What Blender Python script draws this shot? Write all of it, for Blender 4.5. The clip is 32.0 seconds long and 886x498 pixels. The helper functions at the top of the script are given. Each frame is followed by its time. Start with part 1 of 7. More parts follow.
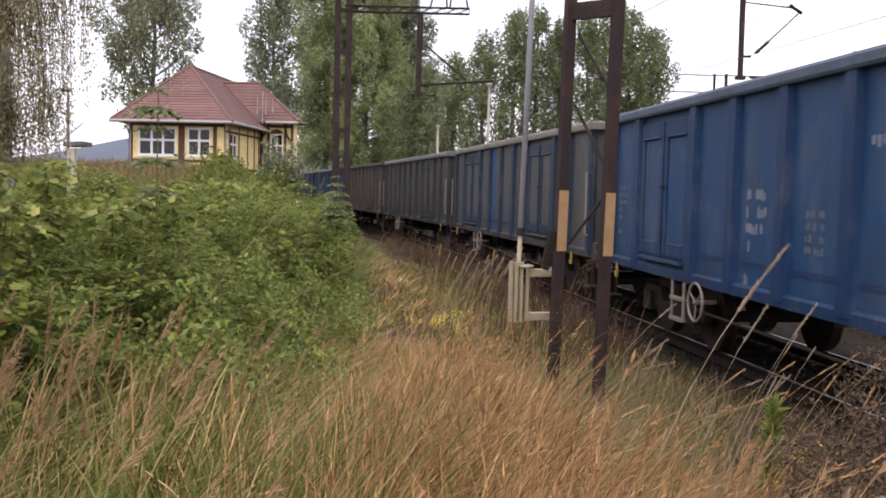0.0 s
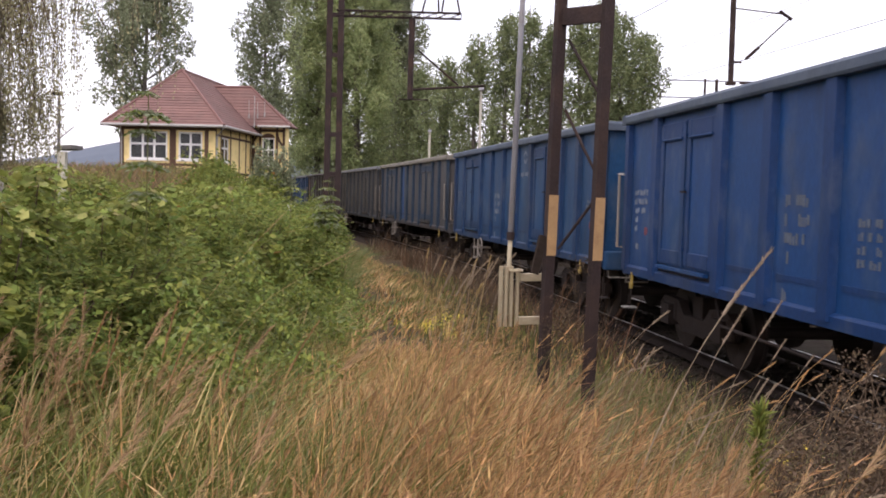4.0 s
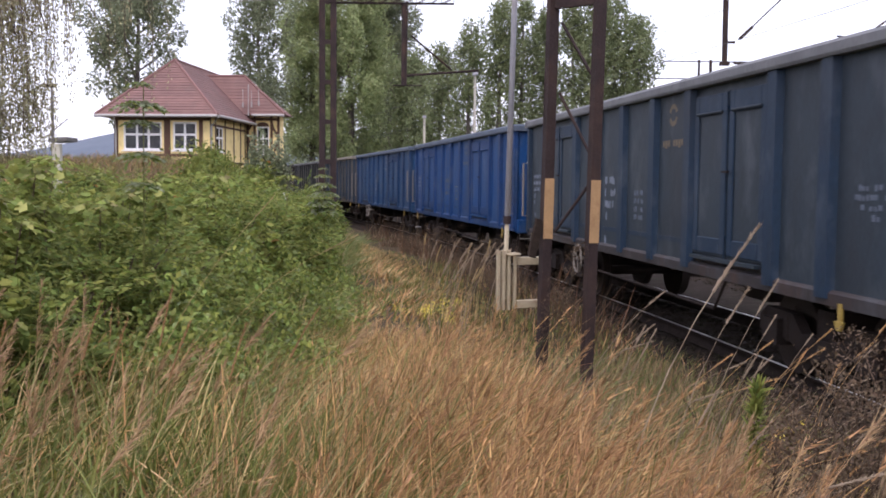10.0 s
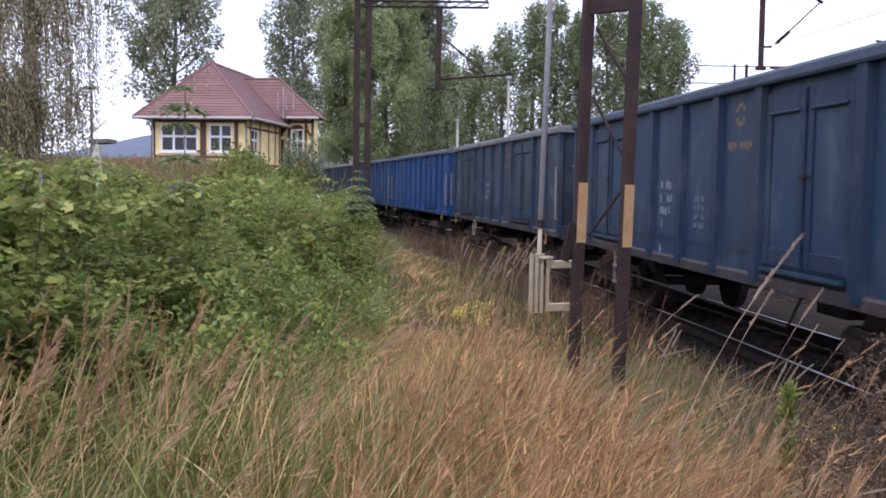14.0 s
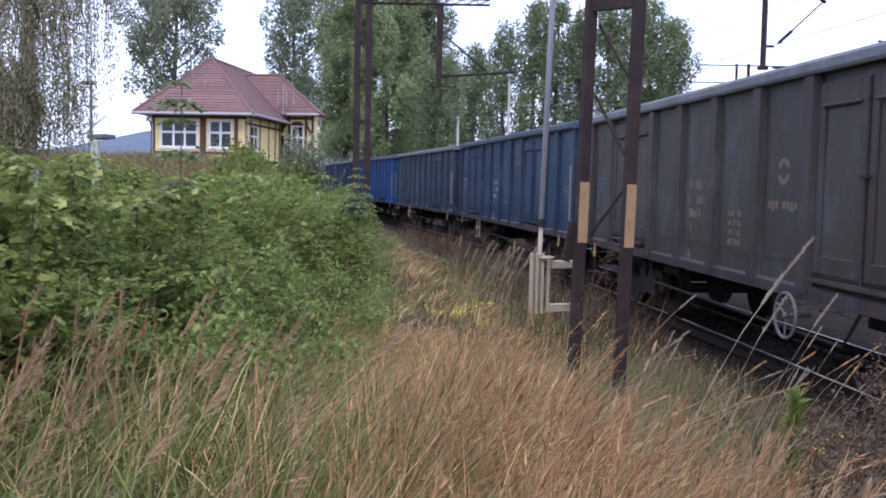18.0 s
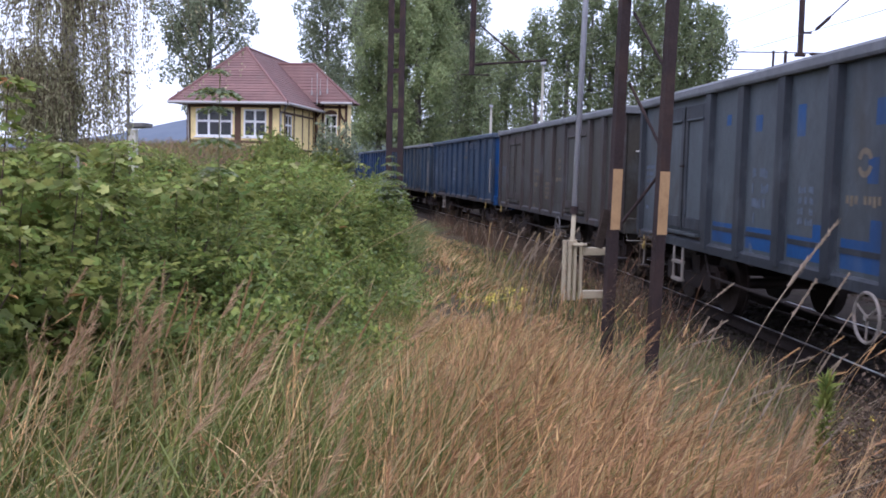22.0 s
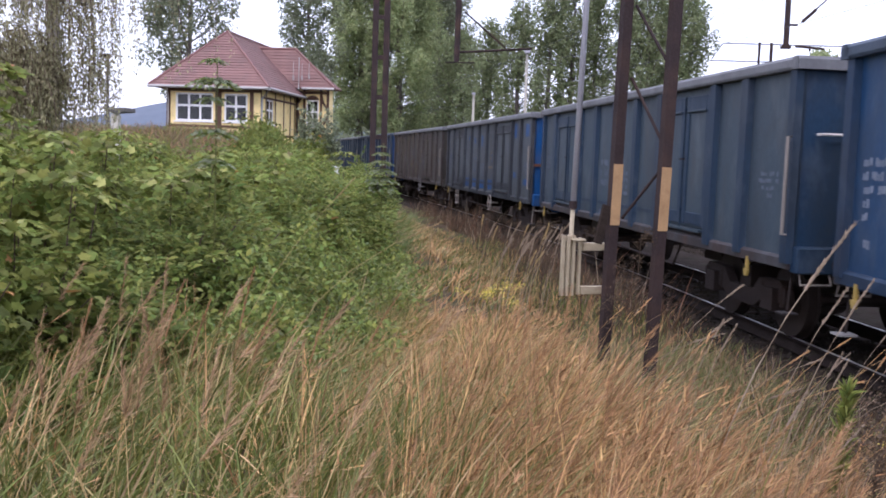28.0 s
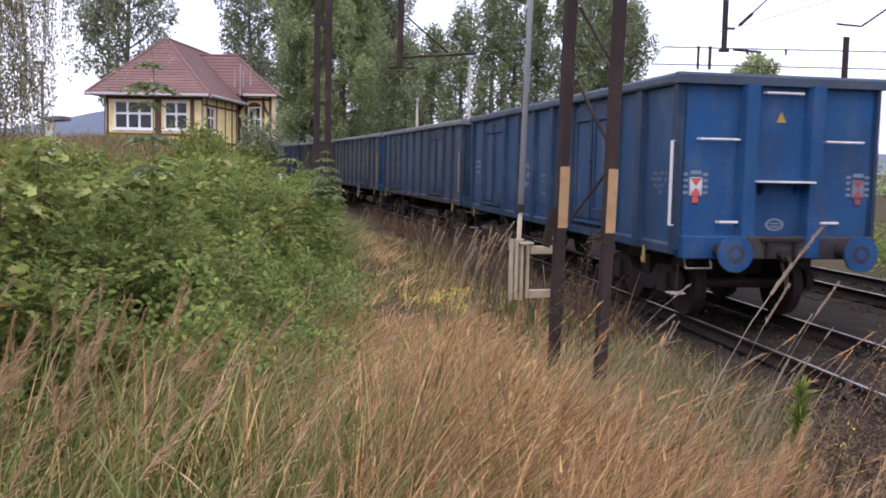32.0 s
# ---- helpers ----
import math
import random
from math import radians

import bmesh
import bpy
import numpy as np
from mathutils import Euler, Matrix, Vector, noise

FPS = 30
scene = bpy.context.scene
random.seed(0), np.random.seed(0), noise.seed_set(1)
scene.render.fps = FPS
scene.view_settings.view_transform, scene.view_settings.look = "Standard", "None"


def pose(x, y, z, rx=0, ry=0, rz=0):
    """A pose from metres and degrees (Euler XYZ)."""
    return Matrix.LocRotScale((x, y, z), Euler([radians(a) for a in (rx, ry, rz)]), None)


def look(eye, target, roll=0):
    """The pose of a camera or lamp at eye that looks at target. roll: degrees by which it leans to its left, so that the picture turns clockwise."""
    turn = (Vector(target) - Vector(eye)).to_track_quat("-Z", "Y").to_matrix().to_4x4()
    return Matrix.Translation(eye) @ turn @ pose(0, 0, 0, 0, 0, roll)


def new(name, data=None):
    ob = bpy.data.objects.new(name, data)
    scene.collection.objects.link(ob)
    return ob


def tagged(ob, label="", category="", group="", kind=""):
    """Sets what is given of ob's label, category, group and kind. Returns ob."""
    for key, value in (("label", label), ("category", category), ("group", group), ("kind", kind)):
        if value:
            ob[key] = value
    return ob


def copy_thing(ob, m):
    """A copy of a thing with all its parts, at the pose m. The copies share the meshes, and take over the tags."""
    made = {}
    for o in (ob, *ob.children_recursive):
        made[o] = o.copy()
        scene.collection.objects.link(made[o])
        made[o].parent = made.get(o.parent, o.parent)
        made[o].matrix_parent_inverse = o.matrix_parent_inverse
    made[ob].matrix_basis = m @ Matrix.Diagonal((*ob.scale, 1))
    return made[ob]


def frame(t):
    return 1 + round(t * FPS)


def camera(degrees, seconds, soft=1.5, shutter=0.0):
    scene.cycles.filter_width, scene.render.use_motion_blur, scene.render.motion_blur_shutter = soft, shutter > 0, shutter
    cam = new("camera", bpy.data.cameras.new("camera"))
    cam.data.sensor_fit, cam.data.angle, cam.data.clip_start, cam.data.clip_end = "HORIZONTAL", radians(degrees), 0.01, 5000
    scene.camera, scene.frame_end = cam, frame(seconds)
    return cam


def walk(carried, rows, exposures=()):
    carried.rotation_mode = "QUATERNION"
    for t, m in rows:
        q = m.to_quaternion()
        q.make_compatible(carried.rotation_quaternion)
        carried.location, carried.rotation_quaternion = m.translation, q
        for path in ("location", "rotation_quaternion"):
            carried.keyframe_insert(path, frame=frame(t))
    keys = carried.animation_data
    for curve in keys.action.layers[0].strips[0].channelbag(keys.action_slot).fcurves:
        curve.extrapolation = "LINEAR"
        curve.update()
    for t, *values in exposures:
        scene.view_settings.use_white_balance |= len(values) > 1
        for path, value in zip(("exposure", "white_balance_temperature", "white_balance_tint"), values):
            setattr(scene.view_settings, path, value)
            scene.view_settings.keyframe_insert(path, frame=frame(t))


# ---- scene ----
cam = camera(50.0, 32.0, soft=1.8, shutter=0.35)
PATH = [
    (0, (0.001, 0.008, 2.042), (0.005, 2.004, 1.922), 1.4),
    (0.5, (0.004, 0.001, 2.04), (0.012, 1.998, 1.927), 1.3),
    (1, (0.005, 0.01, 2.044), (0.015, 2.007, 1.934), 1.3),
    (1.5, (0.008, 0.007, 2.042), (0.017, 2.004, 1.93), 1.6),
    (2, (0.007, 0.02, 2.045), (0.02, 2.017, 1.933), 1.4),
    (2.5, (0.007, 0.007, 2.04), (0.028, 2.004, 1.929), 1.4),
    (3, (0.012, -0.015, 2.038), (0.035, 1.982, 1.928), 1.4),
    (3.5, (0.016, -0.013, 2.04), (0.037, 1.984, 1.929), 1.6),
    (5.5, (0.011, 0.006, 2.043), (0.031, 2.003, 1.937), 1.1),
    (6, (0.003, -0.028, 2.037), (0.022, 1.968, 1.914), 1.2),
    (6.5, (0.01, 0.007, 2.043), (0.02, 2.004, 1.925), 0.9),
    (7, (0.01, 0.013, 2.045), (0.029, 2.011, 1.939), 0.7),
    (7.5, (0.012, 0.015, 2.044), (0.031, 2.011, 1.929), 0.7),
    (8, (0.009, -0.008, 2.043), (0.025, 1.988, 1.927), 0.7),
    (8.5, (0.004, -0.039, 2.036), (0.015, 1.958, 1.917), 0.6),
    (9, (0.003, -0.045, 2.037), (0.019, 1.951, 1.913), 0.6),
    (9.5, (0.005, -0.047, 2.036), (0.016, 1.948, 1.904), 0.5),
    (10, (0.012, -0.042, 2.038), (0.04, 1.953, 1.898), 0.5),
    (10.5, (0.018, -0.065, 2.043), (0.031, 1.931, 1.912), 0.8),
    (11, (0.002, -0.092, 2.042), (-0.003, 1.904, 1.917), 0.9),
    (11.5, (-0.002, -0.096, 2.038), (-0.024, 1.899, 1.91), 0.9),
    (12, (0.005, -0.101, 2.037), (-0.031, 1.895, 1.912), 0.8),
    (12.5, (0.0, -0.095, 2.038), (-0.042, 1.9, 1.907), 0.7),
    (13, (0.0, -0.1, 2.035), (-0.044, 1.894, 1.885), 0.7),
    (13.5, (-0.005, -0.12, 2.038), (-0.047, 1.875, 1.895), 0.8),
    (14, (-0.005, -0.125, 2.039), (-0.044, 1.87, 1.905), 0.9),
    (14.5, (-0.015, -0.167, 2.038), (-0.062, 1.827, 1.892), 0.6),
    (16.5, (-0.022, -0.187, 2.037), (-0.07, 1.808, 1.913), 0.7),
    (17, (-0.017, -0.139, 2.044), (-0.065, 1.856, 1.912), 0.9),
    (17.5, (-0.005, -0.054, 2.044), (-0.044, 1.941, 1.914), 1.4),
    (18, (-0.006, -0.025, 2.045), (-0.044, 1.97, 1.906), 1.3),
    (18.5, (-0.004, -0.049, 2.035), (-0.049, 1.946, 1.895), 1.0),
    (19, (-0.005, -0.056, 2.037), (-0.078, 1.941, 1.953), 1.3),
    (19.5, (0.003, -0.036, 2.048), (-0.072, 1.959, 1.938), 1.3),
    (20, (-0.003, -0.073, 2.034), (-0.1, 1.921, 1.914), 1.3),
    (20.5, (-0.004, -0.091, 2.036), (-0.109, 1.902, 1.898), 1.1),
    (21, (-0.002, -0.083, 2.038), (-0.114, 1.908, 1.893), 1.1),
    (21.5, (-0.013, -0.118, 2.034), (-0.115, 1.873, 1.877), 1.3),
    (22, (-0.009, -0.102, 2.031), (-0.115, 1.889, 1.867), 1.3),
    (22.5, (-0.008, -0.142, 2.032), (-0.105, 1.849, 1.868), 0.8),
    (23, (-0.017, -0.148, 2.032), (-0.102, 1.844, 1.876), 0.7),
    (23.5, (-0.013, -0.146, 2.041), (-0.088, 1.847, 1.892), 0.7),
    (24, (-0.021, -0.16, 2.041), (-0.109, 1.832, 1.893), 0.6),
    (24.5, (-0.028, -0.181, 2.03), (-0.123, 1.811, 1.875), 0.8),
    (25, (-0.032, -0.185, 2.026), (-0.127, 1.807, 1.873), 0.8),
    (25.5, (-0.033, -0.196, 2.014), (-0.123, 1.795, 1.843), 0.7),
    (27.5, (-0.109, -0.076, 2.067), (-0.196, 1.914, 1.886), 1.8),
    (28, (-0.183, 0.002, 2.084), (-0.243, 1.992, 1.893), 1.9),
    (28.5, (-0.209, 0.055, 2.073), (-0.237, 2.045, 1.873), 1.9),
    (29, (-0.201, 0.109, 2.069), (-0.176, 2.1, 1.881), 1.6),
    (29.5, (-0.196, 0.103, 2.079), (-0.167, 2.096, 1.911), 1.7),
    (30, (-0.205, 0.101, 2.075), (-0.173, 2.093, 1.905), 1.9),
    (30.5, (-0.201, 0.113, 2.068), (-0.16, 2.105, 1.891), 1.3),
    (31, (-0.193, 0.124, 2.069), (-0.145, 2.117, 1.901), 1.1),
    (31.5, (-0.194, 0.121, 2.073), (-0.145, 2.113, 1.904), 1.1),
    (32, (-0.193, 0.121, 2.071), (-0.14, 2.112, 1.895), 1.2),
]
EXPOSURES = [(0.0, 0.24, 6350, 23), (3.0, 0.24, 6400, 23), (6.0, 0.24, 6600, 24), (8.0, 0.24, 6400, 23), (9.0, 0.25, 6150, 26), (10.0, 0.31, 6000, 25), (11.0, 0.32, 5750, 25), (14.0, 0.32, 5550, 26), (17.0, 0.27, 5150, 25),
             (18.5, 0.27, 5150, 25), (20.0, 0.25, 5800, 26), (21.0, 0.27, 5300, 26), (23.0, 0.26, 5400, 25), (24.0, 0.32, 5700, 26), (25.0, 0.32, 5700, 26), (28.0, 0.43, 5600, 26), (30.0, 0.39, 5750, 26), (32.0, 0.25, 5750, 26)]
walk(cam, [(t, look(eye, target, roll)) for t, eye, target, roll in PATH], EXPOSURES)

# The track, on which the near face of the train runs: a distance s along it gives a place and a heading.
B0, B1, B2 = 0.0624, 0.005593, -0.00004064


def heading(s):
    s = max(-8.0, min(110.0, s))
    return B0 + B1 * s + B2 * s * s


TRACK = {}


def lay_track():
    step = 0.5
    x, y = 4.29, 0.0
    for n in range(0, 701):
        TRACK[n] = (x, y)
        h = heading((n + 0.5) * step)
        x, y = x - math.sin(h) * step, y + math.cos(h) * step
    x, y = 4.29, 0.0
    for n in range(0, -241, -1):
        TRACK[n] = (x, y)
        h = heading((n - 0.5) * step)
        x, y = x + math.sin(h) * step, y - math.cos(h) * step


lay_track()


def on_track(s, right=0.0):
    """The place s along the track, that far to the right of the train's near face, and the heading."""
    n = math.floor(s / 0.5)
    u = s / 0.5 - n
    a, b = TRACK[n], TRACK[n + 1]
    h = heading(s)
    return (a[0] + (b[0] - a[0]) * u + right * math.cos(h), a[1] + (b[1] - a[1]) * u + right * math.sin(h), h)


# ---- world and light: an overcast day ----
world = bpy.data.worlds.new("overcast")
scene.world = world
world.use_nodes = True
wn = world.node_tree.nodes
wl = world.node_tree.links
wn.clear()
sky = wn.new("ShaderNodeTexSky")
sky.sky_type, sky.sun_disc = "NISHITA", False
sky.sun_elevation, sky.sun_rotation = radians(58), radians(196)
sky.air_density, sky.dust_density, sky.ozone_density = 1.0, 4.0, 1.0
b_sky = wn.new("ShaderNodeBackground")
b_sky.inputs["Strength"].default_value = 0.06
wl.new(sky.outputs["Color"], b_sky.inputs["Color"])
b_cloud = wn.new("ShaderNodeBackground")
cn = wn.new("ShaderNodeTexNoise")
cn.inputs["Scale"].default_value, cn.inputs["Detail"].default_value = 2.2, 4.0
ctc = wn.new("ShaderNodeTexCoord")
cr = wn.new("ShaderNodeValToRGB")
cr.color_ramp.elements[0].position, cr.color_ramp.elements[1].position = 0.3, 0.72
cr.color_ramp.elements[0].color = (0.86, 0.87, 0.90, 1)
cr.color_ramp.elements[1].color = (1.0, 1.0, 1.0, 1)
wl.new(ctc.outputs["Generated"], cn.inputs["Vector"])
wl.new(cn.outputs["Fac"], cr.inputs["Fac"])
wl.new(cr.outputs["Color"], b_cloud.inputs["Color"])
b_cloud.inputs["Strength"].default_value = 1.1
add = wn.new("ShaderNodeAddShader")
wo = wn.new("ShaderNodeOutputWorld")
wl.new(b_sky.outputs[0], add.inputs[0])
wl.new(b_cloud.outputs[0], add.inputs[1])
wl.new(add.outputs[0], wo.inputs["Surface"])

sun = new("sun", bpy.data.lights.new("sun", "SUN"))
sun.data.energy, sun.data.angle, sun.data.color = 1.1, radians(30), (1.0, 0.96, 0.9)
sun.matrix_world = look((-12, -42, 70), (0, 0, 0))


# ---- materials ----
def mat(name, color, rough=0.8, var=0.25, scale=6.0, fine=60.0, bump=0.15, metal=0.0, each=0.0, island=0.0, stain=None, stain_amount=0.5,
        stain_scale=1.5, trans=0.0, hue=0.0, stretch=(1, 1, 1), spec=0.5, dust=None, grime=None):
    """A surface: a base colour that varies at two scales, stains of another colour, fine relief."""
    m = bpy.data.materials.new(name)
    m.use_nodes = True
    n, l = m.node_tree.nodes, m.node_tree.links
    bsdf = n["Principled BSDF"]
    tc = n.new("ShaderNodeTexCoord")
    mp = n.new("ShaderNodeMapping")
    mp.inputs["Scale"].default_value = stretch
    l.new(tc.outputs["Object"], mp.inputs["Vector"])
    big = n.new("ShaderNodeTexNoise")
    big.inputs["Scale"].default_value, big.inputs["Detail"].default_value = scale, 5
    small = n.new("ShaderNodeTexNoise")
    small.inputs["Scale"].default_value, small.inputs["Detail"].default_value = fine, 3
    l.new(mp.outputs[0], big.inputs["Vector"])
    l.new(mp.outputs[0], small.inputs["Vector"])
    mix = n.new("ShaderNodeMath")
    mix.operation = "ADD"
    l.new(big.outputs["Fac"], mix.inputs[0])
    l.new(small.outputs["Fac"], mix.inputs[1])
    rng = n.new("ShaderNodeMapRange")
    rng.inputs["From Min"].default_value, rng.inputs["From Max"].default_value = 0.6, 1.4
    rng.inputs["To Min"].default_value, rng.inputs["To Max"].default_value = 1 - var, 1 + var
    l.new(mix.outputs[0], rng.inputs["Value"])
    value = rng.outputs[0]
    hsv = n.new("ShaderNodeHueSaturation")
    hsv.inputs["Color"].default_value = (*color, 1)
    for amount, kind in ((each, "object"), (island, "island")):
        if amount:
            src = n.new("ShaderNodeObjectInfo" if kind == "object" else "ShaderNodeNewGeometry")
            out = src.outputs["Random" if kind == "object" else "Random Per Island"]
            r2 = n.new("ShaderNodeMapRange")
            r2.inputs["To Min"].default_value, r2.inputs["To Max"].default_value = 1 - amount, 1 + amount
            l.new(out, r2.inputs["Value"])
            mul = n.new("ShaderNodeMath")
            mul.operation = "MULTIPLY"
            l.new(value, mul.inputs[0])
            l.new(r2.outputs[0], mul.inputs[1])
            value = mul.outputs[0]
            if hue:
                r3 = n.new("ShaderNodeMapRange")
                r3.inputs["To Min"].default_value, r3.inputs["To Max"].default_value = 0.5 - hue, 0.5 + hue
                fr = n.new("ShaderNodeMath")
                fr.operation = "FRACT"
                m7 = n.new("ShaderNodeMath")
                m7.operation = "MULTIPLY"
                m7.inputs[1].default_value = 7.31
                l.new(out, m7.inputs[0])
                l.new(m7.outputs[0], fr.inputs[0])
                l.new(fr.outputs[0], r3.inputs["Value"])
                l.new(r3.outputs[0], hsv.inputs["Hue"])
    l.new(value, hsv.inputs["Value"])
    col = hsv.outputs["Color"]
    for stain, stain_amount, stain_scale in ((stain, stain_amount, stain_scale), (dust, 0.45, stain_scale * 1.9), (grime, 0.50, stain_scale * 0.75)):
        if not stain:
            continue
        st = n.new("ShaderNodeTexNoise")
        st.inputs["Scale"].default_value, st.inputs["Detail"].default_value, st.inputs["Roughness"].default_value = stain_scale, 8, 0.65
        l.new(mp.outputs[0], st.inputs["Vector"])
        rp = n.new("ShaderNodeMapRange")
        rp.inputs["From Min"].default_value, rp.inputs["From Max"].default_value = 0.62 - 0.25 * stain_amount, 0.8 - 0.2 * stain_amount
        l.new(st.outputs["Fac"], rp.inputs["Value"])
        mx = n.new("ShaderNodeMix")
        mx.data_type = "RGBA"
        l.new(rp.outputs[0], mx.inputs["Factor"])
        l.new(col, mx.inputs["A"])
        mx.inputs["B"].default_value = (*stain, 1)
        col = mx.outputs["Result"]
    l.new(col, bsdf.inputs["Base Color"])
    bsdf.inputs["Roughness"].default_value, bsdf.inputs["Metallic"].default_value = rough, metal
    bsdf.inputs["Specular IOR Level"].default_value = spec
    if bump:
        bp = n.new("ShaderNodeBump")
        bp.inputs["Strength"].default_value, bp.inputs["Distance"].default_value = bump, 0.02
        l.new(mix.outputs[0], bp.inputs["Height"])
        l.new(bp.outputs[0], bsdf.inputs["Normal"])
    if trans:
        tr = n.new("ShaderNodeBsdfTranslucent")
        l.new(col, tr.inputs["Color"])
        ms = n.new("ShaderNodeMixShader")
        ms.inputs[0].default_value = trans
        l.new(bsdf.outputs[0], ms.inputs[1])
        l.new(tr.outputs[0], ms.inputs[2])
        l.new(ms.outputs[0], n["Material Output"].inputs["Surface"])
    return m


def glass(name, tint=(0.08, 0.095, 0.10)):
    m = bpy.data.materials.new(name)
    m.use_nodes = True
    b = m.node_tree.nodes["Principled BSDF"]
    b.inputs["Base Color"].default_value = (*tint, 1)
    b.inputs["Roughness"].default_value, b.inputs["Transmission Weight"].default_value, b.inputs["IOR"].default_value = 0.04, 0.85, 1.45
    return m


RUST = (0.10, 0.055, 0.035)
M_soil = mat("soil", (0.075, 0.056, 0.034), 1.0, 0.35, 0.8, 14, 0.6, stain=(0.06, 0.07, 0.03), stain_amount=0.6, stain_scale=0.35, spec=0.04)
M_ballast = mat("ballast", (0.033, 0.026, 0.021), 0.95, 0.5, 3.0, 30.0, 1.0, stain=(0.03, 0.035, 0.02), stain_amount=0.4, spec=0.03)
M_stone = mat("ballast_stone", (0.037, 0.031, 0.022), 0.9, 0.3, 12, 60, 0.4, island=0.4, spec=0.1)
M_rail = mat("rail_steel", (0.024, 0.018, 0.015), 0.9, 0.3, 8, 60, 0.2, spec=0.08)
M_railtop = mat("rail_head", (0.50, 0.48, 0.46), 0.32, 0.1, 10, 90, 0.05, 0.9, stain=(0.05, 0.035, 0.028), stain_amount=0.55, stain_scale=1.1)
M_sleeper = mat("sleeper_wood", (0.036, 0.027, 0.021), 0.9, 0.35, 5, 50, 0.5, each=0.25, stretch=(1, 6, 6), spec=0.05)
M_mast = mat("mast_steel", (0.036, 0.025, 0.023), 0.85, 0.3, 4, 50, 0.3, stain=(0.07, 0.042, 0.03), stain_amount=0.5, spec=0.2)
M_band = mat("ochre_band_paint", (0.38, 0.235, 0.105), 0.7, 0.15, 6, 50, 0.2, stain=(0.22, 0.12, 0.05), stain_amount=0.35, stain_scale=4)
M_cream = mat("cream_paint", (0.36, 0.305, 0.195), 0.65, 0.15, 7, 50, 0.2, stain=(0.25, 0.17, 0.10), stain_amount=0.45, stain_scale=5)
M_polegrey = mat("pole_grey", (0.40, 0.40, 0.42), 0.6, 0.12, 5, 60, 0.15, stain=(0.3, 0.24, 0.18), stain_amount=0.3)
M_pole_far = mat("pole_concrete", (0.48, 0.45, 0.36), 0.8, 0.12, 5, 40, 0.15)
M_greypost = mat("dull_grey_post", (0.13, 0.12, 0.11), 0.8, 0.2, 5, 40, 0.15)
M_wire = mat("wire", (0.05, 0.05, 0.055), 0.6, 0.1, 5, 40, 0.0)
M_plaster = mat("yellow_plaster", (0.86, 0.69, 0.31), 0.85, 0.1, 2, 40, 0.2, stain=(0.55, 0.43, 0.18), stain_amount=0.35)
M_timber = mat("brown_timber", (0.085, 0.042, 0.022), 0.75, 0.25, 5, 60, 0.3, each=0.15)
M_white = mat("white_paint", (0.78, 0.77, 0.74), 0.55, 0.06, 6, 60, 0.08)
M_gutter = mat("gutter_metal", (0.34, 0.33, 0.31), 0.5, 0.1, 6, 60, 0.08, 0.2)
M_tile = mat("red_roof_tile", (0.190, 0.104, 0.088), 0.75, 0.22, 1.2, 30, 0.25, each=0.10, stain=(0.155, 0.098, 0.084), stain_amount=0.45, stain_scale=0.7)
M_ridge = mat("ridge_tile", (0.19, 0.095, 0.082), 0.75, 0.2, 3, 30, 0.2)
M_glass = glass("window_glass")
M_dark = mat("unlit_room_shade", (0.03, 0.028, 0.027), 0.9, 0.2, 3, 30, 0.0)
M_bark = mat("poplar_bark", (0.14, 0.12, 0.10), 0.9, 0.3, 3, 25, 0.6, stretch=(3, 3, 0.6))
M_birch = mat("birch_bark", (0.50, 0.45, 0.40), 0.8, 0.15, 4, 40, 0.3, stain=(0.08, 0.07, 0.065), stain_amount=0.55, stain_scale=2.5, stretch=(0.7, 0.7, 2.6))
M_twig = mat("twig", (0.10, 0.065, 0.045), 0.9, 0.25, 6, 60, 0.2)
M_leaf_poplar = mat("poplar_leaf", (0.228, 0.266, 0.130), 0.6, 0.3, 0.5, 20, 0, island=0.28, hue=0.02, trans=0.48, spec=0.2)
M_leaf_dark = mat("dark_crown_leaf", (0.335, 0.385, 0.180), 0.6, 0.3, 0.25, 20, 0, island=0.28, hue=0.02, trans=0.48, spec=0.2)
M_leaf_poplar_dark = mat("dark_poplar_leaf", (0.222, 0.250, 0.148), 0.6, 0.3, 0.5, 20, 0, island=0.28, hue=0.02, trans=0.4, spec=0.2)
M_leaf_birch = mat("birch_leaf", (0.34, 0.315, 0.175), 0.6, 0.2, 0.7, 20, 0, island=0.4, hue=0.02, trans=0.45, spec=0.2)
M_leaf_shrub = mat("shrub_leaf", (0.198, 0.230, 0.054), 0.6, 0.25, 0.9, 30, 0, island=0.45, hue=0.025, trans=0.45, each=0.25, spec=0.12)
M_leaf_shrub2 = mat("dull_shrub_leaf", (0.182, 0.226, 0.060), 0.6, 0.25, 0.9, 30, 0, island=0.4, hue=0.03, trans=0.45, each=0.25, spec=0.12)
M_leaf_yellow = mat("yellowing_leaf", (0.27, 0.265, 0.065), 0.6, 0.25, 2, 30, 0, island=0.4, hue=0.03, trans=0.35)
M_leaf_orange = mat("orange_leaf", (0.42, 0.20, 0.07), 0.6, 0.25, 2, 30, 0, island=0.3, hue=0.02, trans=0.3)
M_straw = mat("dry_straw", (0.50, 0.300, 0.122), 0.75, 0.2, 0.6, 30, 0, island=0.5, hue=0.012, trans=0.25)
M_oldstalk = mat("weathered_stalk", (0.31, 0.240, 0.160), 0.8, 0.2, 6, 40, 0, island=0.25, hue=0.01, trans=0.15)
M_redstraw = mat("reddish_seed_heads", (0.330, 0.190, 0.080), 0.8, 0.2, 0.6, 30, 0, island=0.5, hue=0.012, trans=0.2)
